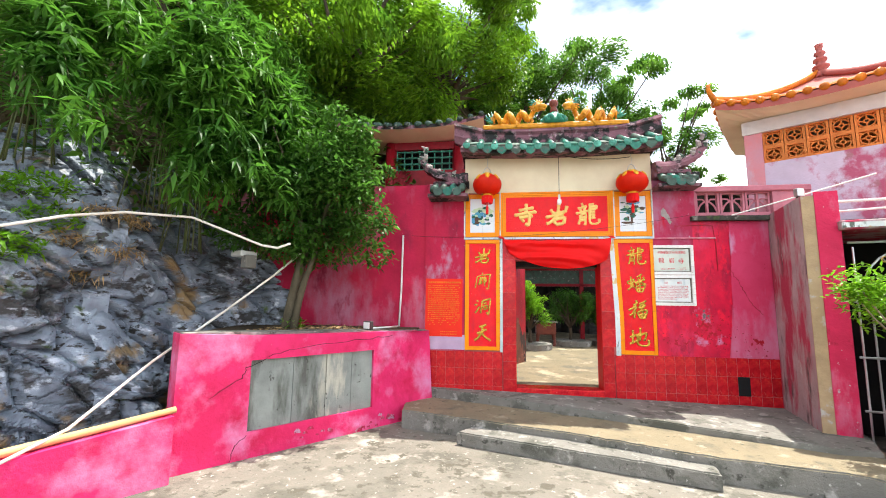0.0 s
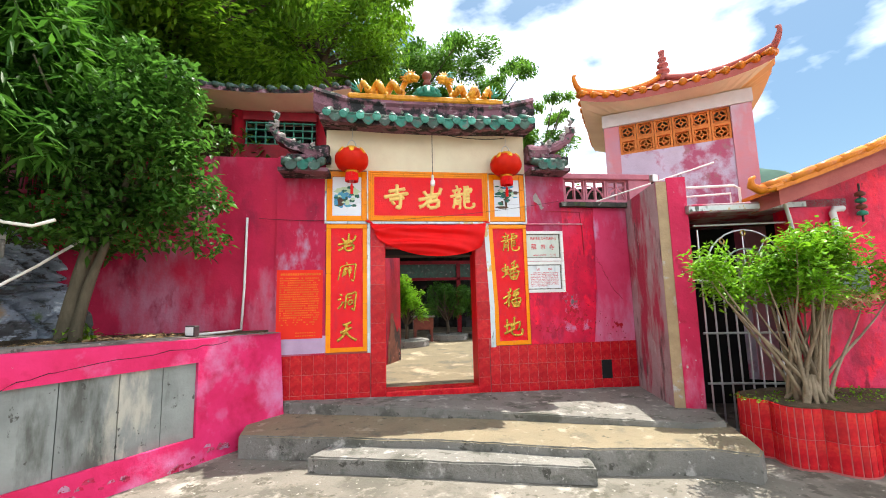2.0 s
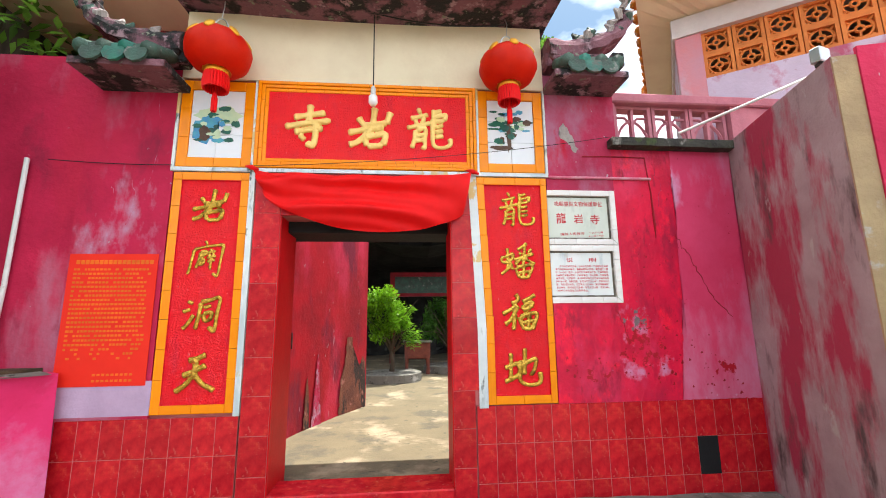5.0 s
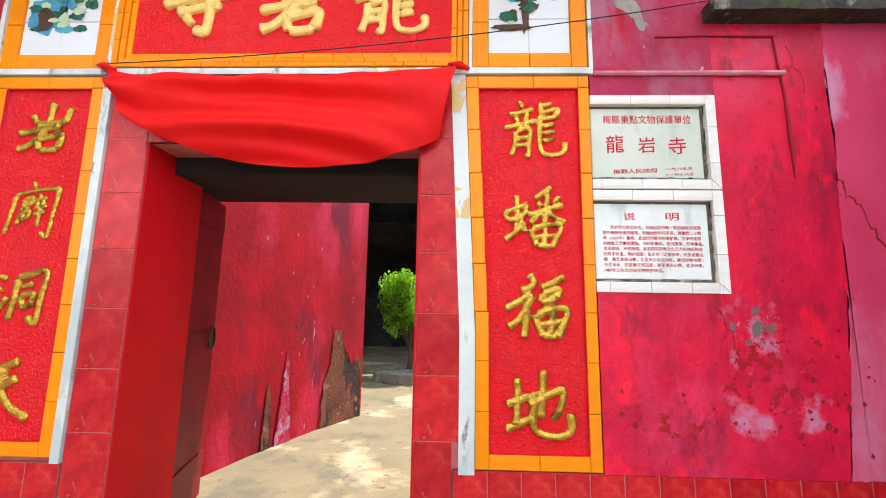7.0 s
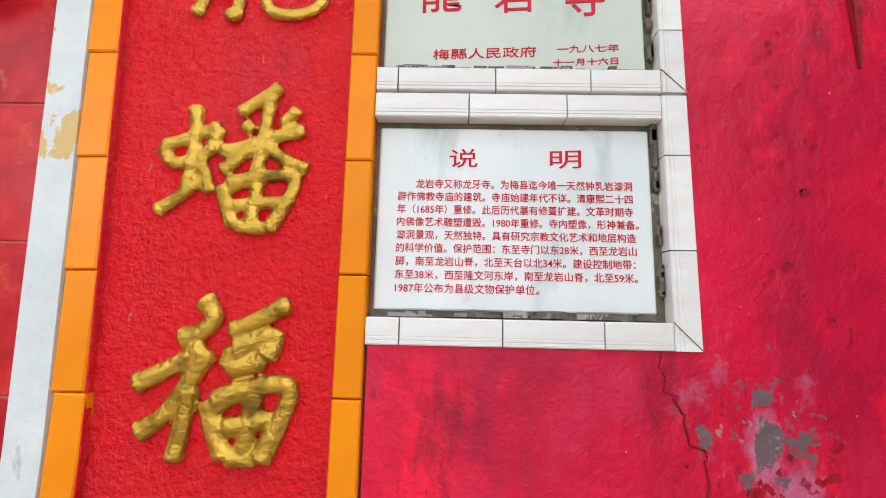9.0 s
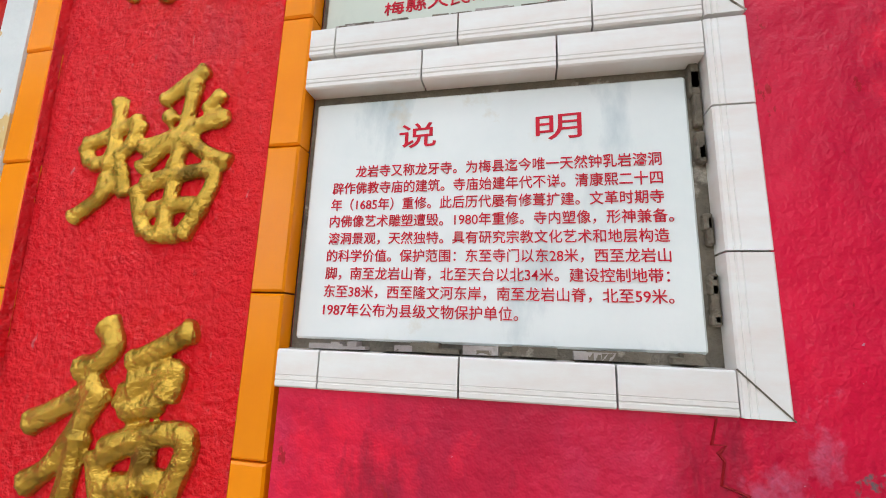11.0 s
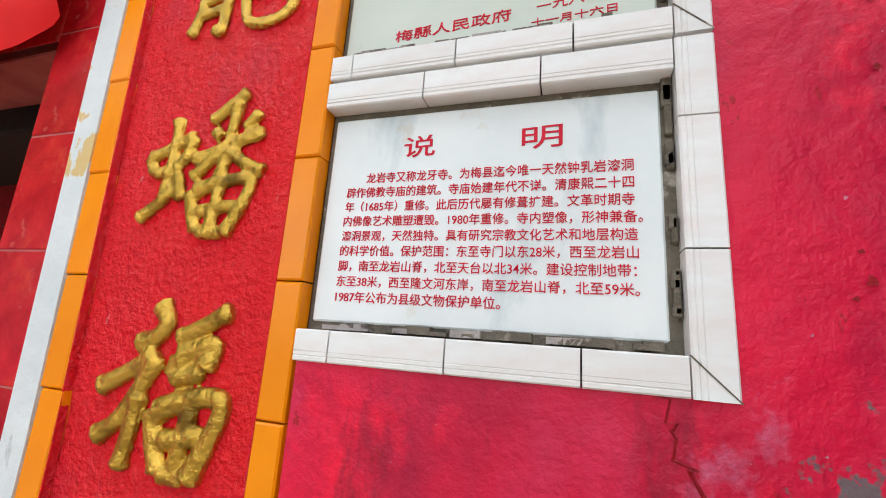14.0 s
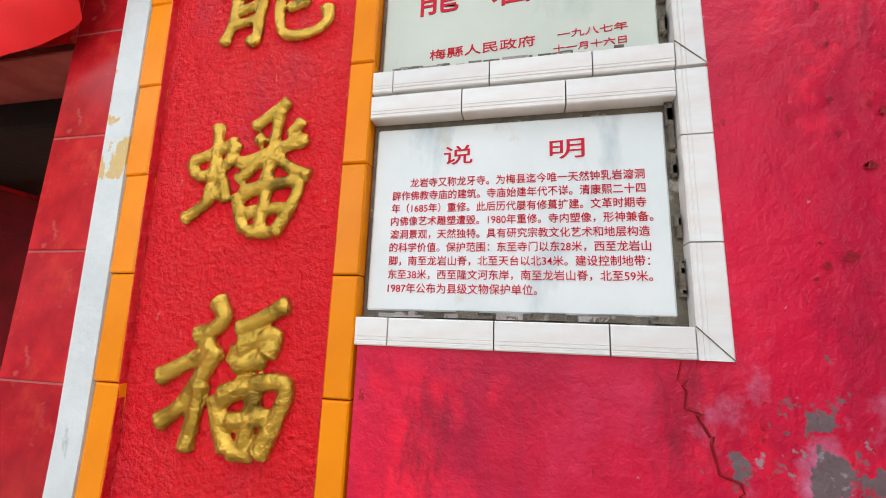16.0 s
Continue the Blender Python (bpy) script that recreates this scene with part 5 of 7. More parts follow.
def picture(x0, x1, kind):
    t = thing("tile_picture", "white tile picture of a misty pine landscape in an orange border", "picture", group="tile pictures")
    z0, z1, w = 2.40, 3.115, 0.075
    part("backing", box(x0, x1, 0.024, 0.034, z0, z1), M_DARK_GROUT, t)
    frame_of(t, x0, x1, z0, z1, w, 0.21, M_YELLOW_TILE, 0.012, 0.014)
    rows = [(z0 + w + (z1 - z0 - 2 * w) * k / 3, z0 + w + (z1 - z0 - 2 * w) * (k + 1) / 3) for k in range(3)]
    for a, b in rows:
        for h0, h1 in ((x0 + w, (x0 + x1) / 2), ((x0 + x1) / 2, x1 - w)):
            tile(h0 + 0.001, h1 - 0.001, a + 0.001, b - 0.001, 0.020, t, M_CHAR_PICTURE, "picture_tile", 0.008)
    g = random.Random(4 if kind else 9)
    xa, xb, za, zb = x0 + w, x1 - w, z0 + w, z1 - w

    def blot(fx, fz, rx, rz, material, y, nm):
        bm = bmesh.new()
        vs = []
        for k in range(22):
            a = 2 * math.pi * k / 22
            r = 0.75 + 0.35 * g.random()
            px = min(max(xa + (xb - xa) * fx + rx * r * math.cos(a), xa), xb)
            pz = min(max(za + (zb - za) * fz + rz * r * math.sin(a), za), zb)
            vs.append(bm.verts.new((px, y + 0.0205, pz)))
        bm.faces.new(vs)
        bmesh.ops.triangulate(bm, faces=bm.faces[:])
        part(nm, bm, material, t)
    for k in range(16):
        blot(g.uniform(0.12, 0.9), g.uniform(0.28, 0.72), g.uniform(0.015, 0.045), g.uniform(0.012, 0.03), (M_INK_GREEN, M_INK_PALE, M_INK_BLUE, M_INK_GREEN)[k % 4] if not kind else (M_INK_GREEN, M_INK_PALE, M_INK_BROWN)[k % 3], -0.0135 - 0.0002 * k, "brush_stroke")
    if kind:
        for k in range(18):
            blot(min(0.86, max(0.14, g.gauss(0.50, 0.20))), g.uniform(0.46, 0.82), g.uniform(0.030, 0.075), g.uniform(0.010, 0.022), M_INK_GREEN if k % 4 else M_INK_BLUE, -0.0085 - 0.0002 * k, "pine_foliage")
        blot(0.46, 0.44, 0.018, 0.16, M_INK_BROWN, -0.0125, "pine_trunk")
        blot(0.3, 0.25, 0.10, 0.02, M_INK_BROWN, -0.0130, "ground_stroke")
    else:
        blot(0.5, 0.62, 0.18, 0.09, M_INK_PALE, -0.0096, "mist")
        blot(0.3, 0.42, 0.10, 0.12, M_INK_BLUE, -0.0100, "water")
        for k in range(16):
            blot(g.uniform(0.14, 0.88), min(0.74, max(0.26, g.gauss(0.50, 0.13))), g.uniform(0.022, 0.055), g.uniform(0.012, 0.030), (M_INK_GREEN, M_INK_GREEN, M_INK_PALE, M_INK_BLUE)[k % 4], -0.0102 - 0.0002 * k, "foliage")
        blot(0.28, 0.36, 0.05, 0.07, M_INK_BROWN, -0.0128, "crag")


picture(-1.46, -0.907, 0)
picture(0.885, 1.43, 1)

# red dado tiles and jamb tiles
for q in ((-2.06, -0.868, -0.1, 0.578), (0.815, 3.09, -0.14, 0.595), (-0.858, DX0, -0.1, 2.36), (DX1, 0.808, -0.1, 0.60), (DX1, 0.838, 0.60, 2.36), (DX0, DX1, DTOP + 0.002, 2.36)):
    part("grout", box(q[0] + 0.001, q[1] - 0.001, 0.0045, 0.029, q[2], q[3] - 0.001), M_GROUT, wall)
def tile_field(x0, x1, levels, pitch, y, parent):
    n = max(1, round((x1 - x0) / pitch))
    for a, b in zip(levels, levels[1:]):
        for k in range(n):
            u, v = x0 + (x1 - x0) * k / n, x0 + (x1 - x0) * (k + 1) / n
            tile(u + 0.0015, v - 0.0015, a + 0.0015, b - 0.0015, y, parent)


tile_field(-2.06, -0.868, [-0.10, 0.06, 0.322, 0.578], 0.149, 0.014, wall)
tile_field(0.815, 2.50, [-0.14, 0.064, 0.33, 0.595], 0.143, 0.014, wall)
tile_field(2.50, 2.66, [-0.14, 0.064], 0.143, 0.014, wall)
tile_field(2.50, 2.66, [0.33, 0.595], 0.143, 0.014, wall)
tile_field(2.66, 3.09, [-0.14, 0.064, 0.33, 0.595], 0.143, 0.014, wall)
# Black plate stands for the shade inside the opening.
part("drain_hole", box(2.50, 2.66, -0.001, 0.004, 0.064, 0.33), M_BLACK, wall, "black plate for the shaded drain opening")
JL = [-0.10, 0.175, 0.44, 0.705, 0.972, 1.236, 1.505, 1.77, 2.04, 2.36]
for x0, x1 in ((-0.858, DX0), (DX1, 0.808)):
    for a, b in zip(JL, JL[1:]):
        tile(x0 + 0.0015, x1 - 0.0015 + (0.03 if x1 > 0 and a > 0.6 else 0.0), a + 0.0015, b - 0.0015, 0.014, wall)
for k in range(8):
    u = DX0 + (DX1 - DX0) * k / 8
    tile(u + 0.0015, u + (DX1 - DX0) / 8 - 0.0015, DTOP + 0.002, 2.36, 0.014, wall)

# ---- marble plaques ----
def grooved(length, w, d, upright):
    """A glazed border tile with two fine grooves along it."""
    b, y = 0.0022, -d
    sec = [(0, 0.012), (0, y + b), (b, y), (0.15 * w, y), (0.15 * w + 0.0014, y + 0.0016), (0.15 * w + 0.0028, y), (0.30 * w, y), (0.30 * w + 0.0008, y + 0.001), (0.30 * w + 0.0016, y), (w - b, y), (w, y + b), (w, 0.012)]
    bm = bmesh.new()
    ends = []
    for e in (-length / 2, length / 2):
        ends.append([bm.verts.new((c - w / 2, q, e) if upright else (e, q, c - w / 2)) for c, q in sec])
    k = len(sec)
    for a in range(k):
        bm.faces.new((ends[0][a], ends[0][(a + 1) % k], ends[1][(a + 1) % k], ends[1][a]))
    bm.faces.new(ends[0])
    bm.faces.new(ends[1])
    bmesh.ops.recalc_face_normals(bm, faces=bm.faces[:])
    return mesh_of(bm, "border_tile", M_WHITE_TILE)


def plaque(x0, x1, z0, z1, marble, w, lines, label, low_cuts, high_cuts, side_cuts):
    t = thing("marble_plaque", label, "plaque", group="gate plaques")
    part("recess", box(x0 + 0.002, x1 - 0.006, 0.0235, 0.038, z0 + 0.004, z1 - 0.004), M_GRIME, t, "grimy mortar bed")
    slab = part("slab", box(x0 + 0.008, x1 - w - 0.014, 0.020, 0.032, z0 + w + 0.012, z1 - w - 0.010, 0.003), marble, t, "veined marble slab")
    for cuts, z in ((low_cuts, z0 + w / 2), (high_cuts, z1 - w / 2)):
        cuts = [x0] + cuts + [x1 - w]
        for a, b in zip(cuts, cuts[1:]):
            ob = new("border_tile", grooved(b - a - G, w - G, 0.018, False))
            ob.matrix_world = pose((a + b) / 2, 0.012, z)
            ob.parent = t
    cuts = [z0] + side_cuts + [z1]
    for a, b in zip(cuts, cuts[1:]):
        ob = new("border_tile", grooved(b - a - G, w - G, 0.018, True))
        ob.matrix_world = pose(x1 - w / 2, 0.012, (a + b) / 2)
        ob.parent = t
    for body, x, z, h, wid in lines:
        lettering("inscription", body, x, 0.0195, z, 0.1, 0.0008, M_INSCRIPTION, slab, fit_h=h, fit_w=wid, offset=0.0003, slant=0.06 if len(body) < 7 else 0.0)
    part("mitre_joint", tube([(x1 - 0.001, -0.0062, z0 + 0.001), (x1 - w, -0.0062, z0 + w)], 0.0012, 4), M_GRIME, t)
    rr = random.Random(int(z0 * 100))
    for k in range(26):
        a = x0 + 0.02 + (x1 - w - x0 - 0.06) * rr.random()
        part("mortar_crumb", roughen(box(a, a + rr.uniform(0.012, 0.05), 0.006, 0.03, z0 + w + 0.001, z0 + w + rr.uniform(0.004, 0.013)), 0.002, 0.012), M_GRIME if k % 3 else M_SHELL, t)
    for k in range(12):
        a = z0 + w + 0.02 + (z1 - z0 - 2 * w - 0.04) * rr.random()
        part("mortar_crumb", box(x1 - w - rr.uniform(0.006, 0.014), x1 - w - 0.001, 0.012, 0.03, a, a + rr.uniform(0.01, 0.05), 0.002), M_GRIME, t)
    return t


PX0, PX1 = 1.431, 2.006
plaque(PX0, PX1, 1.804, 2.257, M_MARBLE_GREEN, 0.047, [
    ("梅縣重點文物保護單位", 1.70, 2.147, 0.042, 0.405),
    ("龍", 1.548, 2.026, 0.088, 0.082),
    ("岩", 1.693, 2.022, 0.078, 0.078),
    ("寺", 1.832, 2.018, 0.082, 0.080),
    ("梅縣人民政府", 1.635, 1.896, 0.030, 0.20),
    ("一九八七年", 1.835, 1.908, 0.019, 0.12),
    ("十一月十六日", 1.83, 1.880, 0.019, 0.125),
], "pale green marble heritage plaque with red inscription", [1.472, 1.654, 1.83], [1.62, 1.80], [1.93, 2.10])
ROWS_TEXT = [
    ("龙岩寺又称龙牙寺。为梅县迄今唯一天然钟乳岩溶洞", 1.509, 1.908),
    ("辟作佛教寺庙的建筑。寺庙始建年代不详。清康熙二十四", 1.476, 1.908),
    ("年（1685年）重修。此后历代屡有修葺扩建。文革时期寺", 1.476, 1.908),
    ("内佛像艺术雕塑遭毁。1980年重修。寺内塑像，形神兼备。", 1.476, 1.917),
    ("溶洞景观，天然独特。具有研究宗教文化艺术和地层构造", 1.476, 1.911),
    ("的科学价值。保护范围：东至寺门以东28米，西至龙岩山", 1.476, 1.911),
    ("脚，南至龙岩山脊，北至天台以北34米。建设控制地带：", 1.476, 1.908),
    ("东至38米，西至隆文河东岸，南至龙岩山脊，北至59米。", 1.476, 1.911),
    ("1987年公布为县级文物保护单位。", 1.477, 1.735),
]
ROWS_TEXT = [(b, (a + c) / 2, 1.632 - 0.0242 * k, 0.0176, c - a) for k, (b, a, c) in enumerate(ROWS_TEXT)]
plaque(PX0, PX1, 1.338, 1.800, M_MARBLE, 0.049, [("说", 1.597, 1.682, 0.037, 0.053), ("明", 1.787, 1.682, 0.036, 0.058)] + ROWS_TEXT,
       "white marble plaque explaining the temple in red writing", [1.49, 1.667, 1.84], [1.605, 1.785], [1.511, 1.684])

# ---- cloth over the door ----
def cloth():
    bm = bmesh.new()
    nx, nz = 72, 30
    g = []
    for j in range(nz + 1):
        v = j / nz
        row = []
        for i in range(nx + 1):
            u = i / nx
            sag = 1 - (2 * u - 1) ** 2
            top = 2.378 - 0.045 * sag ** 0.4 - 0.006 * math.sin(u * 23)
            low = 2.14 - 0.11 * u - 0.19 * sag ** 0.8
            z = top + (low - top) * v
            x = (-0.87 + 1.68 * u) * (1 - v) + (-0.755 + 1.49 * u) * v
            bend = v * (0.45 + 0.75 * sag)
            fold = 0.028 * math.sin(9.5 * bend + 1.2 * u) * sag ** 0.5 + 0.015 * math.sin(21 * bend - 3 * u) * sag
            fold += 0.024 * math.sin(16 * (u - 0.5) * (1.25 - v) + 4 * v) * (1 - sag) + 0.008 * math.sin(46 * u * (1 - 0.4 * v)) * max(0, 0.5 - v)
            row.append(bm.verts.new((x, -0.055 - 0.035 * math.sin(math.pi * v) - fold, z)))
        g.append(row)
    for j in range(nz):
        for i in range(nx):
            bm.faces.new((g[j][i], g[j][i + 1], g[j + 1][i + 1], g[j + 1][i]))
    t = thing("door_cloth", "red cotton cloth draped over the doorway lintel", "cloth")
    part("drape", bm, M_SILK, t, smooth=True)
    for x in (-0.88, 0.82):
        part("knot", tube([(x - 0.05, -0.03, 2.40), (x, -0.045, 2.385), (x + 0.05, -0.035, 2.37)], [0.006, 0.02, 0.008], 7), M_SILK, t, "knotted corner", smooth=True)


cloth()

# ---- poster ----
poster = thing("poster", "orange-red paper notice with rows of yellow writing", "poster")
part("sheet", box(-2.10, -1.50, -0.010, -0.006, 0.80, 1.72), M_PAPER, poster)
g = random.Random(3)
bm = bmesh.new()
for r in range(21):
    z = 1.60 - r * 0.031
    x = -2.06
    while x < -1.56:
        w = 0.014 + 0.010 * g.random()
        if g.random() > 0.08 and not (r > 17 and g.random() > 0.4):
            box(x, x + w, -0.0125, -0.011, z, z + 0.015, bm=bm)
        x += w + 0.006
for k in range(17):
    box(-2.05 + k * 0.031, -2.05 + k * 0.031 + 0.025, -0.0125, -0.011, 1.645, 1.675, bm=bm)
for r in range(2):
    for k in range(9):
        box(-1.85 + k * 0.03, -1.83 + k * 0.03, -0.0125, -0.011, 0.83 + r * 0.04, 0.845 + r * 0.04, bm=bm)
tagged(part("writing", bm, M_PAPER_INK, poster, "unreadable rows of yellow writing"), kind="stuff")


# ---- lanterns ----
def lantern(x, y, z):
    t = thing("lantern", "round red silk lantern with gold trim and tassel", "lantern", group="gate lanterns", at=(x, y, z))
    bm = bmesh.new()
    n, m2 = 24, 10
    rows = []
    for j in range(m2 + 1):
        a = -1.22 + 2.44 * j / m2
        rows.append([bm.verts.new(((0.225 * math.cos(a) ** 0.8 + 0.006 * (k % 2)) * math.cos(2 * math.pi * k / n), (0.225 * math.cos(a) ** 0.8 + 0.006 * (k % 2)) * math.sin(2 * math.pi * k / n), 0.165 * math.sin(a))) for k in range(n)])
    for r0, r1 in zip(rows, rows[1:]):
        for k in range(n):
            bm.faces.new((r0[k], r0[(k + 1) % n], r1[(k + 1) % n], r1[k]))
    body = part("body", bm, M_LANTERN, t, "ribbed red silk body", smooth=True)
    part("top_collar", lathe([(0.075, 0.14), (0.08, 0.15), (0.075, 0.185), (0.05, 0.19)], 16), M_LANTERN_GOLD, t, "gold collar", smooth=True)
    part("bottom_collar", lathe([(0.075, -0.185), (0.085, -0.18), (0.08, -0.145)], 16), M_LANTERN_GOLD, t, "gold collar", smooth=True)
    bm = bmesh.new()
    for k in range(26):
        a = 2 * math.pi * k / 26
        tube([(0.075 * math.cos(a), 0.075 * math.sin(a), -0.18), (0.083 * math.cos(a), 0.083 * math.sin(a), -0.25), (0.078 * math.cos(a), 0.078 * math.sin(a), -0.30)], 0.011, 4, bm)
    part("fringe", bm, M_SILK, t, "red fringe")
    bm = tube([(0, 0, -0.2), (0, 0, -0.34)], 0.004, 4)
    for k in range(9):
        a = 2 * math.pi * k / 9
        tube([(0.006 * math.cos(a), 0.006 * math.sin(a), -0.33), (0.016 * math.cos(a), 0.016 * math.sin(a), -0.37), (0.015 * math.cos(a), 0.015 * math.sin(a), -0.47)], 0.006, 4, bm)
    part("tassel", bm, M_SILK, t, "red tassel")
    for k in range(7):
        a = 2 * math.pi * (k + 0.3) / 7
        bm = bmesh.new()
        mm = pose(0.182 * math.cos(a), 0.182 * math.sin(a), 0.108) @ Euler((0, radians(52), a)).to_matrix().to_4x4() @ Matrix.Diagonal((0.062, 0.036, 0.016, 1))
        bmesh.ops.create_uvsphere(bm, u_segments=10, v_segments=6, radius=1.0, matrix=mm)
        part("gold_petal", bm, M_LANTERN_GOLD, body, "gold printed petal", smooth=True)
    part("gold_band", lathe([(0.135, -0.128), (0.142, -0.124), (0.128, -0.134)], 20), M_LANTERN_GOLD, body, "gold printed band", smooth=True)
    part("handle", tube(bez((-0.06, 0, 0.18), (-0.05, 0, 0.32), (0.05, 0, 0.32), (0.06, 0, 0.18), 8), 0.006, 5), M_STEEL, t, "wire handle")
    part("hanger", tube([(0, 0, 0.28), (0.01, 0.01, 0.40), (0, 0.03, 0.46)], 0.004, 5), M_STEEL, t, "hanging wire")


lantern(-1.10, -0.24, 3.20)
lantern(1.10, -0.20, 3.20)
lamp = thing("hanging_bulb", "white bulb hanging on a thin cable before the name board", "lamp")
part("cable", tube(sweep((0.03, -0.12, 3.72), (0.03, -0.10, 3.06), 0, 4), 0.005, 5), M_CABLE, lamp)
part("socket", lathe([(0.012, 3.06), (0.02, 3.04), (0.02, 2.99), (0.016, 2.985)], 10, at=(0.03, -0.10, 0)), M_PVC, lamp)
part("bulb", lathe([(0.016, 2.99), (0.035, 2.97), (0.036, 2.92), (0.022, 2.895), (0.002, 2.89)], 12, at=(0.03, -0.10, 0)), M_BULB, lamp, "opal glass bulb", smooth=True)
solo("cable", tube(sweep((0.03, -0.12, 3.70), (1.10, -0.16, 3.62), 0.05), 0.006, 5), M_CABLE, "thin dark cable under the gate eave", "cable")
solo("cable", tube(sweep((-2.35, -0.01, 2.43), (-1.47, -0.02, 2.40), 0.01), 0.0035, 5), M_CABLE, "thin dark cable along the wall", "cable")
solo("cable", tube(sweep((-0.86, -0.05, 2.395), (2.0, -0.03, 2.72), 0.05), 0.0026, 5), M_CABLE, "thin dark wire strung past the name board", "cable")

# ---- rock cliff and hillside ----
def facets(q, scale, seed):
    """Tilted flat faces, one for each cell, meeting at broken steps."""
    dist, near = noise.voronoi(q * scale)
    tilt = noise.noise_vector(near[0] * 7.3 + Vector((seed, 2 * seed, 0)))
    return (q * scale - near[0]).dot(tilt), dist[1] - dist[0]


def rock_depth(x, y, z):
    """Broken limestone: tilted faces at three sizes, parted by thin slanting cracks."""
    p = Vector((x, y, z))
    q = p + 0.07 * noise.noise_vector(p * 2.1)
    q = Vector((q.x, q.y, (q.z + 0.5 * q.y) * 1.5))
    d = 0.50 * noise.noise(p * 0.45) + 0.18 * noise.noise(p * 1.1 + Vector((3, 1, 2)))
    for scale, deep, gap, seed in ((0.75, 0.46, 0.12, 1), (1.5, 0.30, 0.09, 5), (3.4, 0.055, 0.022, 9)):
        f, e = facets(q, scale, seed)
        d += deep * f - gap * math.exp(-(e / 0.07) ** 2)
    return d + 0.022 * noise.noise(p * 5.0) + 0.008 * noise.noise(p * 13.0)


def sheet(rows, name, material, label, category, smooth=False, kind=""):
    bm = bmesh.new()
    vs = [[bm.verts.new(p) for p in r] for r in rows]
    for a, b in zip(vs, vs[1:]):
        for j in range(len(a) - 1):
            bm.faces.new((a[j], a[j + 1], b[j + 1], b[j]))
    return solo(name, bm, material, label, category, kind=kind, smooth=smooth)


ROCK_LINE = [Vector(p) for p in ((-8.5, -9.0), (-6.6, -5.6), (-5.3, -3.7), (-4.75, -2.6), (-4.6, -1.7), (-4.35, -0.7), (-3.75, 0.6))]


def along(line, s):
    s = s * (len(line) - 1)
    k = min(int(s), len(line) - 2)
    return line[k].lerp(line[k + 1], s - k), (line[k + 1] - line[k]).normalized()


def rock_at(s, z):
    """A place on the cliff face: s along its foot, z up."""
    p, d = along(ROCK_LINE, s)
    lean = 0.10 * max(0, z) + 0.45 * max(0, z - 1.7) + 0.5 * max(0, z - 2.6)
    q = p + Vector((d.y, -d.x)) * (rock_depth(p.x, p.y, z) * (1.0 if p.y > -3.5 else 0.8) - 0.45 - lean)
    return (q.x, q.y, z + 0.05 * noise.noise((p.x * 3, p.y * 3, z * 3)))


rows = [[rock_at(i / 329, -0.5 + 4.2 * j / 189) for i in range(330)] for j in range(190)]
sheet(rows, "rock_cliff", M_ROCK, "blue-grey fissured limestone cliff with moss", "rock", kind="structure")
rows = []
for j in range(30):
    v = j / 29
    row = []
    for i in range(40):
        x = -30 + 28.2 * (i / 39)
        y = -14 + 40 * v
        base = max(0.0, (-4.9 - 0.25 * max(0, -y - 3) ** 1.0 - x)) if y < 0.6 else max(0.0, -1.9 - x + (y - 0.6) * 0.5)
        z = 1.6 + 1.1 * min(base, 7) + 0.3 * noise.noise((x * 0.3, y * 0.3, 0)) + (0.25 * (y - 1) if y > 1 else 0)
        if y < 1.2 and x > -6.2 - 0.75 * max(0, -y - 2.5):
            z = -3.0
        row.append((x, y, z))
    rows.append(row)
sheet(rows, "hillside", M_SOIL, "dark shaded earth hillside under the trees", "hill", kind="structure", smooth=True)
soil = prism([(-4.6, -2.2), (-3.75, -2.2), (-2.25, -0.25), (-2.2, 0.03), (-5.2, 0.03)], -0.3, 0.93)
solo("soil_bed", soil, M_SOIL, "soil bed with dry leaf litter behind the pink wall", "soil", kind="structure")
g = np.random.default_rng(8)
sp = np.stack([g.uniform(-4.3, -2.4, 500), g.uniform(-1.9, 0.0, 500), np.full(500, 0.945)], -1)
sp = sp[(sp[:, 1] - sp[:, 0] * 1.245 - 2.9 > 0)]
tagged(leaves("leaf_litter", sp, M_DRY, 0.10, 0.03, seed=4, droop=0.0, flat=0.15), "dry brown fallen leaves on the soil bed", "leaf litter", kind="stuff")


# ---- plants ----
def branchy(root, tips, r0, bm, sides=6, bow=0.25):
    root = Vector(root)
    for t in tips:
        t = Vector(t)
        m1 = root.lerp(t, 0.4) + Vector((random.uniform(-bow, bow), random.uniform(-bow, bow), random.uniform(0, bow)))
        tube(bez(root, root.lerp(m1, 0.6), m1, t, 7), [r0 * (1 - 0.85 * k / 7) for k in range(8)], sides, bm)


tree = thing("tree", "small broadleaf tree with a dense dark green crown", "tree", at=(-3.95, -0.95, 0.9))
bm = tube(bez((0, 0, -0.05), (0.02, 0, 0.4), (0.12, 0.02, 0.8), (0.2, 0, 1.2), 8), [0.115, 0.10, 0.09, 0.085, 0.08, 0.08, 0.075, 0.07, 0.065], 10)
tube(bez((0.10, -0.03, 0.0), (0.16, -0.06, 0.4), (0.22, -0.05, 0.7), (0.42, -0.1, 1.15), 8), [0.07, 0.06, 0.055, 0.05, 0.05, 0.045, 0.04, 0.04, 0.03], 8, bm)
random.seed(3)
branchy((0.2, 0, 1.15), [(0.2 + random.uniform(-0.8, 1.1), random.uniform(-0.7, 0.6), random.uniform(1.5, 3.0)) for _ in range(12)], 0.05, bm)
part("trunk", bm, M_BARK, tree, "pale mottled leaning trunks", smooth=True)
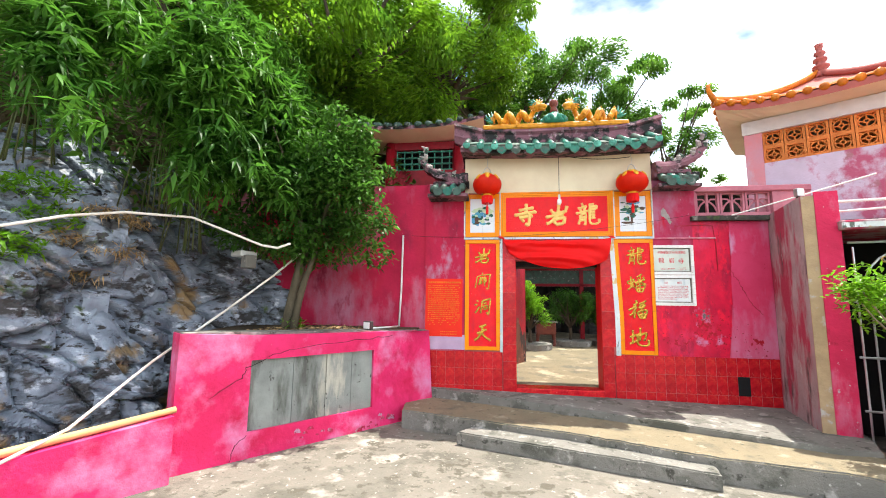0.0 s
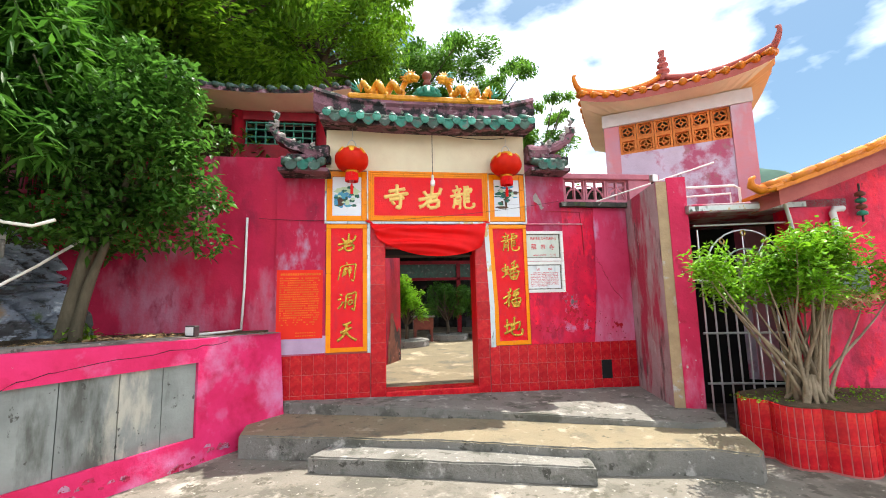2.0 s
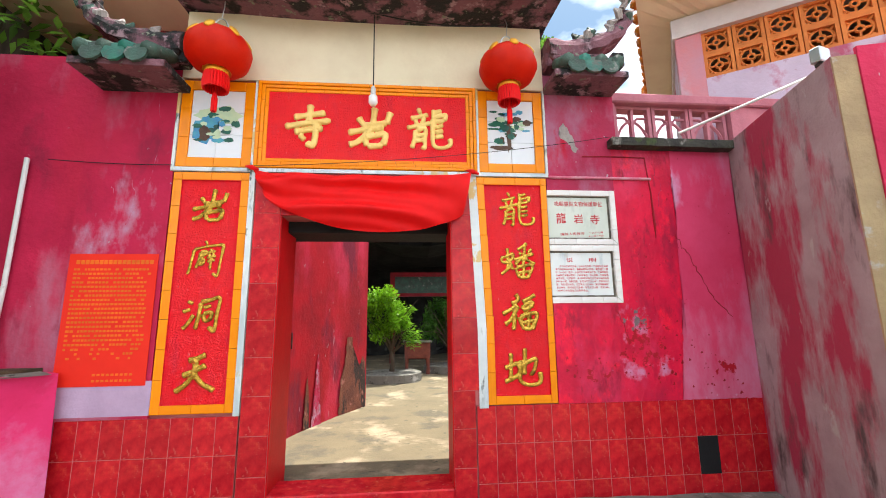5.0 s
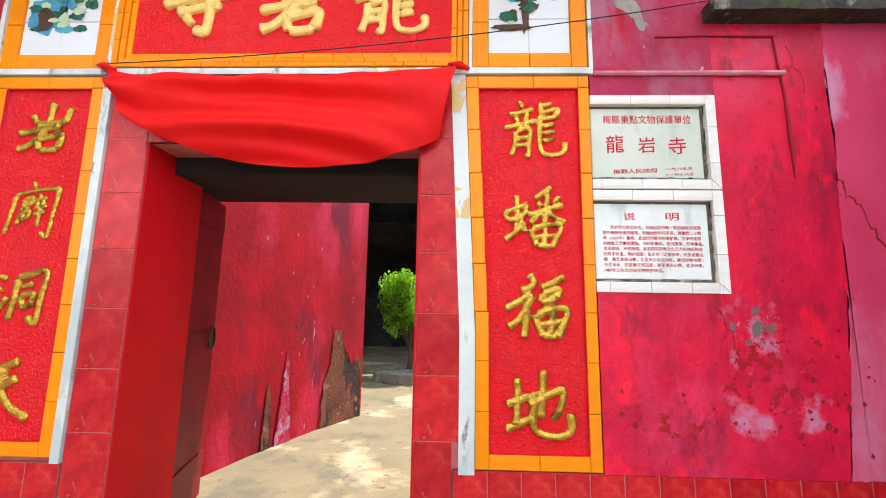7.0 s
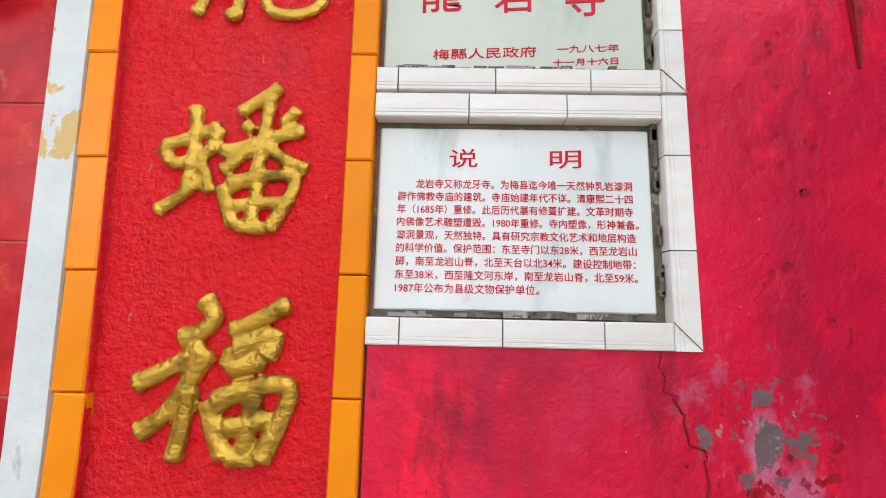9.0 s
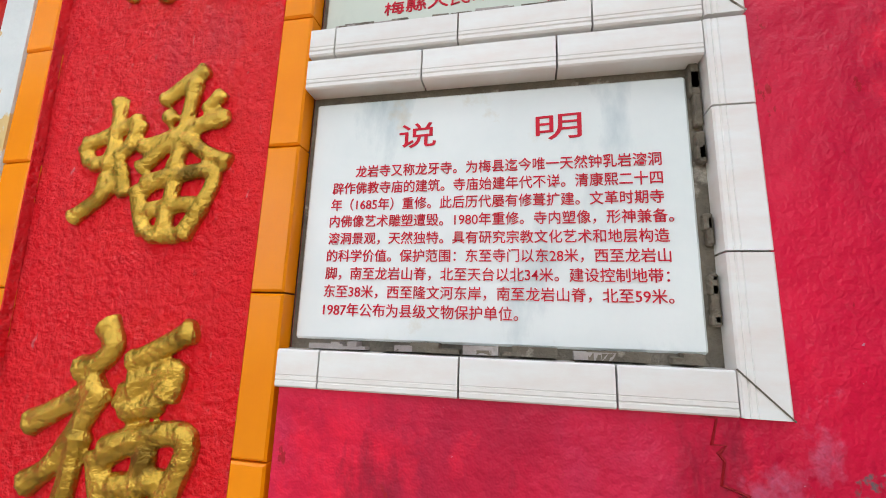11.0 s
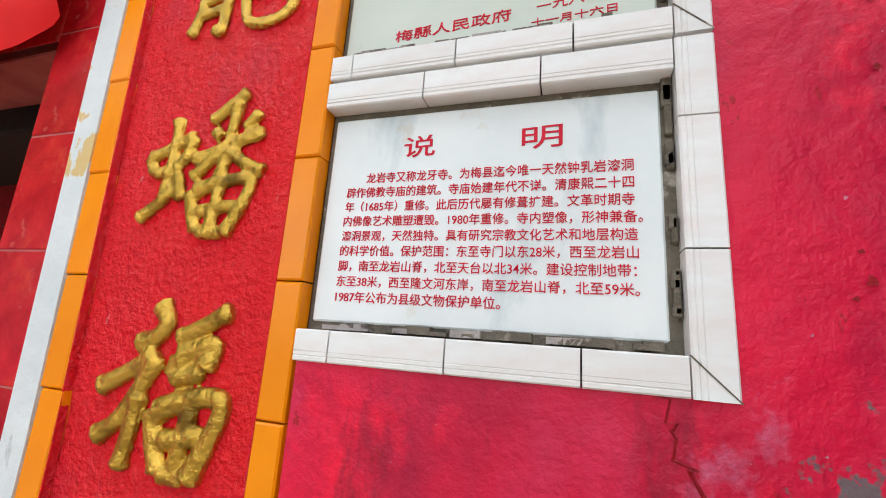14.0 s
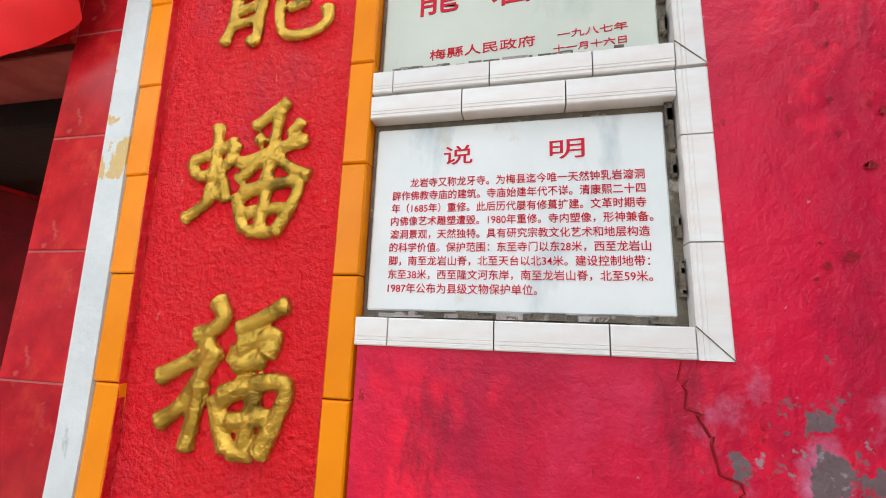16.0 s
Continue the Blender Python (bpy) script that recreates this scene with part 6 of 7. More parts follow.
cl = np.concatenate([clumps((-0.55, 1.35, -0.6, 0.55, 1.15, 3.05), 60, 0.12, 0.36, 5), [[0.45, -0.05, 2.1, 0.85, 0.7, 0.85], [1.15, -0.1, 1.6, 0.38, 0.4, 0.35], [0.75, -0.1, 1.15, 0.35, 0.3, 0.22], [0.2, 0.1, 1.1, 0.3, 0.3, 0.2]]])
leaves("crown", cloud(cl, 14000, 6, 0.45), M_LEAF_BUSH, 0.10, 0.052, tree, droop=0.25, seed=7, label="dense small dark green leaves")
g = np.random.default_rng(3)
leaves("sprig", cloud([[0.05, 0.05, 0.12, 0.16, 0.14, 0.14]], 160, 2), M_LEAF_POT, 0.09, 0.04, tree, seed=3, label="bright green sprouts at the trunk foot")


M_CULM = mat("green_bamboo_culm", (0.05, 0.075, 0.02), (0.07, 0.07, 0.025), 3.0, 0.5, 0.0)


def bamboo(x, y, z, spread, count, seed):
    t = thing("bamboo", "overhanging clump of bamboo with long drooping leaves", "bamboo", group="bamboo clumps", at=(x, y, z))
    rng = random.Random(seed)
    ends = []
    for k in range(11):
        a = rng.uniform(-1.0, 1.3)
        r = spread * rng.uniform(0.35, 1.0)
        h = rng.uniform(0.6, 2.2)
        e = (r * math.cos(a), -r * math.sin(a) * 0.9 - 0.1, h - 0.9 * r)
        pts = bez((rng.uniform(-0.3, 0.3), rng.uniform(-0.2, 0.4), -0.6), (0.1, 0, h * 0.9), (e[0] * 0.6, e[1] * 0.6, h + 0.4), e, 10)
        ends += pts[4:]
        part("culm", tube(pts, [0.009 - 0.0007 * j for j in range(11)], 6), M_CULM, t, smooth=True)
    cl = np.array([[p.x, p.y, p.z, 0.24, 0.24, 0.22] for p in ends])
    leaves("foliage", np.repeat(np.asarray(cloud(cl, count // 6, seed, 0.1)), 6, axis=0), M_LEAF_BAMBOO, 0.24, 0.046, t, droop=0.55, seed=seed, label="long narrow drooping green leaves", flat=0.5)


bamboo(-5.3, -2.2, 3.0, 1.5, 5200, 11)
bamboo(-4.8, -1.3, 2.9, 1.4, 5200, 12)
bamboo(-6.2, -3.0, 3.4, 1.6, 4200, 13)
bamboo(-4.9, -0.3, 3.3, 1.5, 4200, 14)
bamboo(-5.6, -0.8, 4.2, 1.7, 4200, 15)
bamboo(-7.0, -1.8, 4.6, 1.9, 4200, 16)
bamboo(-5.0, -1.9, 2.55, 1.0, 3600, 17)
bamboo(-4.6, -0.9, 2.6, 1.1, 3600, 18)


def big_tree(x, y, z, tall, wide, balls, count, seed, material, lsize, label):
    t = thing("tree", label, "tree", group="hillside trees", at=(x, y, z))
    random.seed(seed)
    bm = tube(bez((0, 0, -0.6), (0.1, 0, tall * 0.2), (-0.2, 0.1, tall * 0.4), (0.1, 0, tall * 0.62), 9), [0.24 - 0.018 * k for k in range(10)], 10)
    cl = clumps((-wide, wide, -wide * 0.8, wide * 0.8, tall * 0.35, tall), balls, wide * 0.10, wide * 0.24, seed)
    cl = np.concatenate([cl, clumps((-wide * 0.8, wide * 0.8, -wide * 0.6, wide * 0.6, tall * 0.35, tall * 0.88), balls // 2, wide * 0.26, wide * 0.42, seed + 1)])
    cl[:, 5] *= 0.62
    branchy((0, 0, tall * 0.4), [tuple(c[:3]) for c in cl[:16]], 0.09, bm)
    part("trunk", bm, M_DARK_BARK, t, "dark rough trunk and limbs", smooth=True)
    leaves("crown", cloud(cl, int(count * 1.2), seed, 0.12), material, lsize * 0.95, lsize * 0.40, t, droop=0.2, seed=seed, label="loose leafy crown")


FAR = "tall hillside tree with a loose green crown"
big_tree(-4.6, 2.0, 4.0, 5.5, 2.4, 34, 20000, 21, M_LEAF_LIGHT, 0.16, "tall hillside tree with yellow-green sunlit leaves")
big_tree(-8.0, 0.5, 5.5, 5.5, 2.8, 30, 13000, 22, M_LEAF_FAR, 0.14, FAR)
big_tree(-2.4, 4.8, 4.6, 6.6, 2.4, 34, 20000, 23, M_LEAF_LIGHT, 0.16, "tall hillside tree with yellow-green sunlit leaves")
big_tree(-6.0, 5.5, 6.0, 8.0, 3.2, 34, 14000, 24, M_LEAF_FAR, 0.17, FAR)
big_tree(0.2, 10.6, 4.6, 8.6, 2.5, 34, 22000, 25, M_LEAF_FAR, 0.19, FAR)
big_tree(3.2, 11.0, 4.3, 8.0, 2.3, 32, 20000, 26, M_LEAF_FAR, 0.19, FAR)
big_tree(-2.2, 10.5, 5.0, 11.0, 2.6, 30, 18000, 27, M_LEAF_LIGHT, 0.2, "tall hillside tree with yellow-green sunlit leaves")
big_tree(6.6, 12.5, 3.6, 7.0, 2.0, 28, 15000, 28, M_LEAF_FAR, 0.19, FAR)
big_tree(-9.5, -4.5, 4.8, 6.0, 3.0, 30, 11000, 29, M_LEAF_FAR, 0.16, FAR)
for k, (x, y, z) in enumerate(rock_at(*q) for q in ((0.41, 2.1), (0.36, 1.75), (0.39, 2.45))):
    s = thing("fern", "small bright green weeds growing on the rock ledge", "weed", group="ledge weeds", at=(x, y, z))
    leaves("fronds", cloud([[0, 0, 0.1, 0.35, 0.3, 0.14]], 420, 40 + k), M_LEAF_POT, 0.11, 0.035, s, seed=k, droop=-0.2)

for k, (x, y, z) in enumerate(rock_at(*q) for q in ((0.50, 2.35), (0.43, 2.0), (0.46, 1.6), (0.52, 1.9), (0.56, 2.3))):
    s = thing("dry_grass", "withered straw-coloured grass caught on the rock ledge", "grass", group="ledge grass", at=(x, y, z))
    leaves("blades", cloud([[0, 0, 0.02, 0.26, 0.30, 0.07]], 260, 60 + k, 0.1), M_DRY, 0.15, 0.014, s, seed=60 + k, droop=0.25)
g = np.random.default_rng(77)
ux, uy = g.uniform(-13, -2.3, 30000), g.uniform(-7, 10, 30000)
ok = (uy > 0.9) | (ux < -5.6 - 0.75 * np.maximum(0, -uy - 2.5))
ux, uy = ux[ok], uy[ok]
base = np.where(uy < 0.6, np.maximum(0, -4.9 - 0.25 * np.maximum(0, -uy - 3) - ux), np.maximum(0, -1.9 - ux + (uy - 0.6) * 0.5))
uz = 1.6 + 1.1 * np.minimum(base, 7) + np.where(uy > 1, 0.25 * (uy - 1), 0) + g.uniform(-0.1, 0.9, len(ux))
tagged(leaves("undergrowth", np.stack([ux, uy, uz], -1), M_LEAF_FAR, 0.20, 0.075, seed=78, droop=0.1), "dense green undergrowth covering the hillside", "undergrowth", kind="stuff")

# far wooded hill
rows = []
for j in range(14):
    v = j / 13
    row = []
    for i in range(70):
        x = -60 + 420 * i / 69
        y = 170 + 90 * v
        h = 92 * math.exp(-((x - 280) / 85) ** 2) + 26 * math.exp(-((x - 40) / 60) ** 2) + 5 * noise.noise((x * 0.05, y * 0.05, 0)) + 2.2 * noise.noise((x * 0.3, y * 0.3, 2))
        row.append((x, y, -1 + h * math.sin(v * math.pi / 2)))
    rows.append(row)
sheet(rows, "far_hill", M_HILL, "hazy wooded hill in the distance", "hill", kind="structure", smooth=True)

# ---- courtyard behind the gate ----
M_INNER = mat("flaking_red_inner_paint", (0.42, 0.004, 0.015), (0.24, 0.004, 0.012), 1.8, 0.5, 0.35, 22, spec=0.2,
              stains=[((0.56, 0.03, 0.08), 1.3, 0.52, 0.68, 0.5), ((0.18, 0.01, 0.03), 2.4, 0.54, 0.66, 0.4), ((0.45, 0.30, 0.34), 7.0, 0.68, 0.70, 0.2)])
bm = prism([(-1.6, 0.34), (6.5, 0.34), (6.5, 13), (-4, 13), (-4, 3.2), (-1.6, 3.2)], -0.3, 0.0)
solo("courtyard_floor", bm, M_COURT, "pale sunlit concrete courtyard floor", "floor", kind="structure")
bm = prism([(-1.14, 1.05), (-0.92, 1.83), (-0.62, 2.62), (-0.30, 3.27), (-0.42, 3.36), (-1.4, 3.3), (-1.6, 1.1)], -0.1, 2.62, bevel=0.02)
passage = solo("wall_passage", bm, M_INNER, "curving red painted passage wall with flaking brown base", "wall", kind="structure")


def on_passage(a, proud, z):
    """Along the last two faces of the passage wall, from its far end back."""
    p, q, r = Vector((-0.30, 3.27)), Vector((-0.62, 2.62)), Vector((-0.92, 1.83))
    l1 = (q - p).length
    o, d = (p, (q - p).normalized()) if a < l1 else (q, (r - q).normalized())
    w = o + d * (a if a < l1 else a - l1) + Vector((-d.y, d.x)) * proud
    return (w.x, w.y, z)


flake("bare_patch", [(0.04, 0.0), (0.05, 0.62), (0.12, 0.72), (0.22, 0.55), (0.36, 0.75), (0.42, 1.02), (0.52, 1.0), (0.58, 0.55), (0.66, 0.45), (0.68, 0.0)], on_passage, M_BROWN_FLAKE, passage, 31, 0.012, 0.02, "bare brown render where paint has flaked off")
flake("bare_patch", [(1.1, 0.0), (1.16, 0.5), (1.2, 0.85), (1.24, 0.5), (1.3, 0.0)], on_passage, M_FLAKE, passage, 32, 0.012, 0.012, "pale run of flaked paint")
flake("bare_patch", [(1.34, 0.0), (1.38, 0.4), (1.42, 0.6), (1.46, 0.0)], on_passage, M_BROWN_FLAKE, passage, 33, 0.012, 0.012, "dark run of flaked paint")
rng = random.Random(41)
for k in range(22):
    a, z, r = rng.uniform(0.1, 1.3), rng.uniform(0.75, 2.2), rng.uniform(0.006, 0.014)
    flake("paint_chip", [(a - r * 0.5, z - r), (a + r * 0.5, z - r * 1.2), (a + r * 0.4, z + r * 1.6), (a - r * 0.3, z + r * 1.2)], on_passage, M_SHELL if k % 2 else M_BROWN_FLAKE, passage, 300 + k, 0.010, r * 0.3)
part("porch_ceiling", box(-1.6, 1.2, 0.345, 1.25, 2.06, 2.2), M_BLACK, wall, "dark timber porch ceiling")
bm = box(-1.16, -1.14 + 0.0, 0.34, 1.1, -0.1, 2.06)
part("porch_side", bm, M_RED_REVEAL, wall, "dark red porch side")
door = thing("door_leaf", "dark red wooden door leaf standing open inwards", "door")
dm = pose(-0.68, 0.36, 0) @ pose(0, 0, 0, 0, 0, 14)
part("leaf", box(-0.02, 0.02, 0.0, 0.62, 0.06, 1.95, 0.004, m=dm), M_WOOD_RED, door)
for z in (0.25, 1.0, 1.75):
    part("rail", box(0.021, 0.03, 0.02, 0.6, z, z + 0.09, m=dm), M_WOOD_RED, door)
ring = [dm @ Vector((0.045, 0.50 + 0.05 * math.cos(a), 1.05 + 0.07 * math.sin(a))) for a in (2 * math.pi * k / 14 for k in range(15))]
part("door_ring", tube(ring, 0.008, 6), M_IRON, door, "iron door ring", smooth=True)
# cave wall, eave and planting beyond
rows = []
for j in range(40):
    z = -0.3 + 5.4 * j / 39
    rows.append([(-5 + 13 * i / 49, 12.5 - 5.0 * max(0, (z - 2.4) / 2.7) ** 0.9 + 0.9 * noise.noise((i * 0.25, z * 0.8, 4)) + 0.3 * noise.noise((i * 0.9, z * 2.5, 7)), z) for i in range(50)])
sheet(rows, "cave_rock", M_CAVE, "overhanging cave rock, near-black for its shade, beyond the courtyard", "rock", kind="structure")
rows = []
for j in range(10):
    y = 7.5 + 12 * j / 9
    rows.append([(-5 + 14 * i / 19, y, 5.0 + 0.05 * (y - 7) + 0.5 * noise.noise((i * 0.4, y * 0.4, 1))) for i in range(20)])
# Ceiling added low to keep sky light off the rear courtyard.
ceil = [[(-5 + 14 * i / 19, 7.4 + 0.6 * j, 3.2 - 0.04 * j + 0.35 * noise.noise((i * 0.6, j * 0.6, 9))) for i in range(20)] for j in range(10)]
sheet(ceil, "cave_ceiling", M_CAVE, "near-black cave ceiling added to shade the rear courtyard", "rock", kind="structure")
sheet(rows, "cave_roof_ground", M_SOIL, "wooded ground above the cave", "hill", kind="structure")
hall = thing("hall_eave", "low hall front with red posts and a green lattice band", "building")
part("beam", box(-0.2, 4.5, 9.4, 9.6, 2.55, 2.68), M_WOOD_RED, hall)
part("beam", box(-0.2, 4.5, 9.4, 9.6, 1.95, 2.05), M_WOOD_RED, hall)
part("lattice_band", box(-0.1, 4.4, 9.46, 9.54, 2.05, 2.55), M_OLD_GREEN, hall, "green lattice band")
for x in (-0.2, 2.1, 4.4):
    part("post", box(x, x + 0.14, 9.4, 9.6, 0, 2.55), M_WOOD_RED, hall)


def pot_tree(x, y, r, top, material, seed, label):
    t = thing("potted_tree", label, "tree", group="courtyard trees", at=(x, y, 0))
    part("planter", lathe([(0.62, -0.05), (0.64, 0.02), (0.64, 0.16), (0.60, 0.18), (0.56, 0.16), (0.2, 0.15)], 20), M_STEP, t, "round concrete planter")
    random.seed(seed)
    bm = tube([(0, 0, 0.1), (0.03, 0, 0.35), (0, 0.02, 0.6)], [0.06, 0.05, 0.045], 8)
    branchy((0, 0.02, 0.55), [(random.uniform(-r, r) * 0.9, random.uniform(-r, r) * 0.9, random.uniform(0.95, top)) for _ in range(12)], 0.03, bm)
    part("trunk", bm, M_DARK_BARK, t, smooth=True)
    cl = np.concatenate([clumps((-r * 0.75, r * 0.75, -r * 0.7, r * 0.7, 0.82, top - 0.12), 34, r * 0.14, r * 0.36, seed)])
    leaves("crown", cloud(cl, 5500, seed, 0.2), material, 0.085, 0.042, t, seed=seed, label="bright small leaves")


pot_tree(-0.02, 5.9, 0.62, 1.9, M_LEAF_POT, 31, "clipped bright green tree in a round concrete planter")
# Rear trees take the darker leaf, their shade put into its colour.
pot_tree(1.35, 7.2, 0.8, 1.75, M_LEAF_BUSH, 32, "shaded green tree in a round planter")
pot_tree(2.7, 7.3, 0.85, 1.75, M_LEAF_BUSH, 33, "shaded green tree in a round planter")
inc = thing("incense_stand", "dark wooden incense stand on short legs in the courtyard", "stand", at=(0.55, 6.9, 0))
part("box", box(-0.3, 0.3, -0.2, 0.2, 0.35, 0.72, 0.02), M_BROWN_CER, inc)
part("rim", box(-0.34, 0.34, -0.24, 0.24, 0.72, 0.77, 0.01), M_STEP, inc)
for a in (-0.24, 0.24):
    for b in (-0.15, 0.15):
        part("leg", tube([(a, b, 0), (a * 1.05, b, 0.2), (a, b, 0.36)], [0.05, 0.035, 0.05], 7), M_BROWN_CER, inc)
# ---- pavilion on the slope behind the west wall ----
pav = thing("pavilion", "red pavilion with a green lattice window and dark tiled eave", "building")
part("column", lathe([(0.12, 2.6), (0.12, 4.66)], 12, at=(-3.18, 1.6, 0)), M_WOOD_RED, pav, smooth=True)
part("column", lathe([(0.12, 2.6), (0.12, 4.66)], 12, at=(-1.75, 1.6, 0)), M_WOOD_RED, pav, smooth=True)
part("beam", box(-3.2, -1.2, 1.52, 1.7, 4.5, 4.66), M_WOOD_RED, pav)
part("beam", box(-3.2, -1.2, 1.52, 1.7, 3.4, 4.05), M_WOOD_RED, pav)
# Near-black sheet puts the shade behind the lattice into the colour.
part("back_wall", box(-3.1, -1.2, 2.2, 2.3, 3.2, 4.7), M_BLACK, pav)
bm = bmesh.new()
for k in range(9):
    box(-3.06 + k * 0.16, -3.04 + k * 0.16, 1.58, 1.62, 4.05, 4.5, bm=bm)
for k in range(4):
    box(-3.06, -1.8, 1.57, 1.63, 4.07 + k * 0.13, 4.09 + k * 0.13, bm=bm)
part("lattice", bm, M_JADE, pav, "jade green lattice window")
bm = bmesh.new()
rws = []
for y, z in ((1.0, 4.74), (1.0, 4.81), (1.9, 5.2), (2.9, 5.0), (2.3, 4.68), (1.5, 4.66)):
    rws.append([bm.verts.new((-4.3 + 3.1 * k / 8, y, z + 0.16 * (abs(k - 4) / 4) ** 2.5)) for k in range(9)])
for a in range(6):
    for k in range(8):
        f = bm.faces.new((rws[a][k], rws[a][k + 1], rws[(a + 1) % 6][k + 1], rws[(a + 1) % 6][k]))
        f.material_index = 1 if a in (3, 4, 5) else 0
part("roof", bm, (M_ROOF_DARK, M_CREAM), pav, "dark eave over a cream soffit")
for k in range(15):
    x = -4.2 + 2.95 * k / 14
    part("eave_tile", tube([(x, 0.96, 4.81 + 0.16 * (abs(k - 7) / 7) ** 2.5), (x, 1.3, 4.96 + 0.16 * (abs(k - 7) / 7) ** 2.5)], [0.055, 0.05], 7), M_OLD_GREEN, pav, smooth=True)

# ---- barred gate, house and planter east of the end wall ----
GD = Vector((0.966, -0.26))
GO = Vector((3.09, -1.33))
GM = Matrix(((GD.x, 0.26, 0, GO.x), (GD.y, 0.966, 0, GO.y), (0, 0, 1, 0), (0, 0, 0, 1)))
bar = thing("barred_gate", "steel barred gate with an arched top and brass medallions", "gate")


def gp(u, v, z):
    return GM @ Vector((u, v, z))


for k in range(10):
    u = 0.04 + k * 0.115
    part("bar", tube([gp(u, 0, -0.33), gp(u, 0, 1.45 if 0 < k < 9 else 2.05)], 0.011, 6), M_STEEL, bar)
for z in (-0.30, 0.22, 0.80, 1.42):
    part("rail", tube([gp(0.0, 0, z), gp(1.1, 0, z)], 0.014, 6), M_STEEL, bar)
for r in (0.46, 0.26):
    arch = part("arch", tube([gp(0.55 - r * math.cos(a), 0, 1.50 + 1.15 * r * math.sin(a)) for a in (math.pi * k / 14 for k in range(15))], 0.011, 6), M_STEEL, bar)
for k in range(5):
    a = math.pi * (k + 0.5) / 5
    part("spoke", tube([gp(0.55 - 0.1 * math.cos(a), 0, 1.50 + 0.11 * math.sin(a)), gp(0.55 - 0.46 * math.cos(a), 0, 1.50 + 0.53 * math.sin(a))], 0.008, 5), M_STEEL, bar)
    c = gp(0.55 - 0.42 * math.cos(a), -0.015, 1.50 + 0.49 * math.sin(a))
    part("medallion", tube([c + Vector((0.032 * math.cos(b), 0, 0.032 * math.sin(b))) for b in (2 * math.pi * j / 12 for j in range(13))], 0.007, 5), M_BRASS, arch, "brass ring medallion")
part("top_rail", tube([gp(0.0, 0, 2.10), gp(1.1, 0, 2.10)], 0.014, 6), M_STEEL, bar)
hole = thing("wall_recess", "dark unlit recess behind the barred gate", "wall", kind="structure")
# Near-black walls carry the unlit depth behind the bars in their colour.
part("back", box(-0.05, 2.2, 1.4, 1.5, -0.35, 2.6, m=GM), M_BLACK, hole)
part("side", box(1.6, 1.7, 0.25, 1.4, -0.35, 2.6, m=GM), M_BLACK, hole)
part("slab", box(-0.06, 1.7, -0.06, 1.5, 2.25, 2.36, 0.01, m=GM), M_GREY_RENDER, hole, "stained concrete canopy slab")
part("slab_lip", box(-0.06, 1.25, -0.075, -0.062, 2.27, 2.33, m=GM), M_WHITE_PLASTER, hole, "chipped white slab edge")
rail = thing("pipe_rail", "white painted pipe rail on the canopy", "railing")
part("rail", tube([gp(0.0, 0.15, 2.62), gp(0.6, 0.15, 2.62), gp(0.66, 0.15, 2.58), gp(0.66, 0.15, 2.36)], 0.016, 7), M_PVC, rail)
part("rail", tube([gp(0.0, 0.15, 2.50), gp(0.55, 0.15, 2.52), gp(0.55, 0.15, 2.36)], 0.013, 7), M_PVC, rail)

house = thing("house", "red painted house gable with an orange tiled verge", "house")
part("wall", box(1.05, 5.0, -0.06, 0.2, -0.36, 2.25, m=GM), M_RED_WALL, house, "faded red gable wall")
bm = bmesh.new()
vs = [(1.05, 2.25), (5.0, 2.25), (5.0, 4.0), (1.05, 2.3)]
lo = [bm.verts.new(gp(u, -0.06, z)) for u, z in vs]
hi = [bm.verts.new(gp(u, 0.2, z)) for u, z in vs]
bm.faces.new(lo); bm.faces.new(hi[::-1])
for a in range(4):
    bm.faces.new((lo[a], hi[a], hi[(a + 1) % 4], lo[(a + 1) % 4]))
part("gable", bm, M_RED_WALL, house)


def verge(u):
    return 2.33 + 0.30 * (u - 0.35) + 0.035 * (u - 0.35) ** 2 + (0.10 * (0.75 - u) ** 2 * 4 if u < 0.75 else 0)


def strip_along(u0, u1, v0, v1, dz0, dz1, n, name, material, label=""):
    bm = bmesh.new()
    rr = []
    for k in range(n + 1):
        u = u0 + (u1 - u0) * k / n
        rr.append([bm.verts.new(gp(u, v, verge(u) + dz)) for v, dz in ((v0, dz0), (v1, dz0), (v1, dz1), (v0, dz1))])
    for a, b in zip(rr, rr[1:]):
        for j in range(4):
            bm.faces.new((a[j], a[(j + 1) % 4], b[(j + 1) % 4], b[j]))
    bm.faces.new(rr[0]); bm.faces.new(rr[-1][::-1])
    bmesh.ops.recalc_face_normals(bm, faces=bm.faces[:])
    part(name, bm, material, house, label)


strip_along(0.74, 5.2, -0.42, 0.1, -0.22, -0.03, 18, "fascia", M_BRICK_FASCIA, "red painted verge board")
strip_along(0.67, 5.2, -0.5, 0.3, -0.05, 0.0, 18, "roof_deck", M_ORANGE_TILE)
for k in range(18):
    u0, u1 = 0.57 + k * 0.26, 0.57 + (k + 1) * 0.26 + 0.02
    part("verge_tile", tube([gp(u0, -0.45, verge(u0) + 0.02), gp(u1, -0.45, verge(u1) + 0.035)], [0.058, 0.052], 9), M_ORANGE_TILE, house, smooth=True)
part("verge_curl", tube([gp(u + 0.12, -0.45, verge(0.57) + dz) for u, dz in ((0.62, 0.05), (0.40, 0.0), (0.32, 0.05), (0.33, 0.13), (0.37, 0.15))], [0.06, 0.055, 0.045, 0.03, 0.02], 8), M_ORANGE_TILE, house, "curled verge end", smooth=True)
pvc = thing("drain_pipe", "white plastic pipes bent over the gate corner", "pipe")
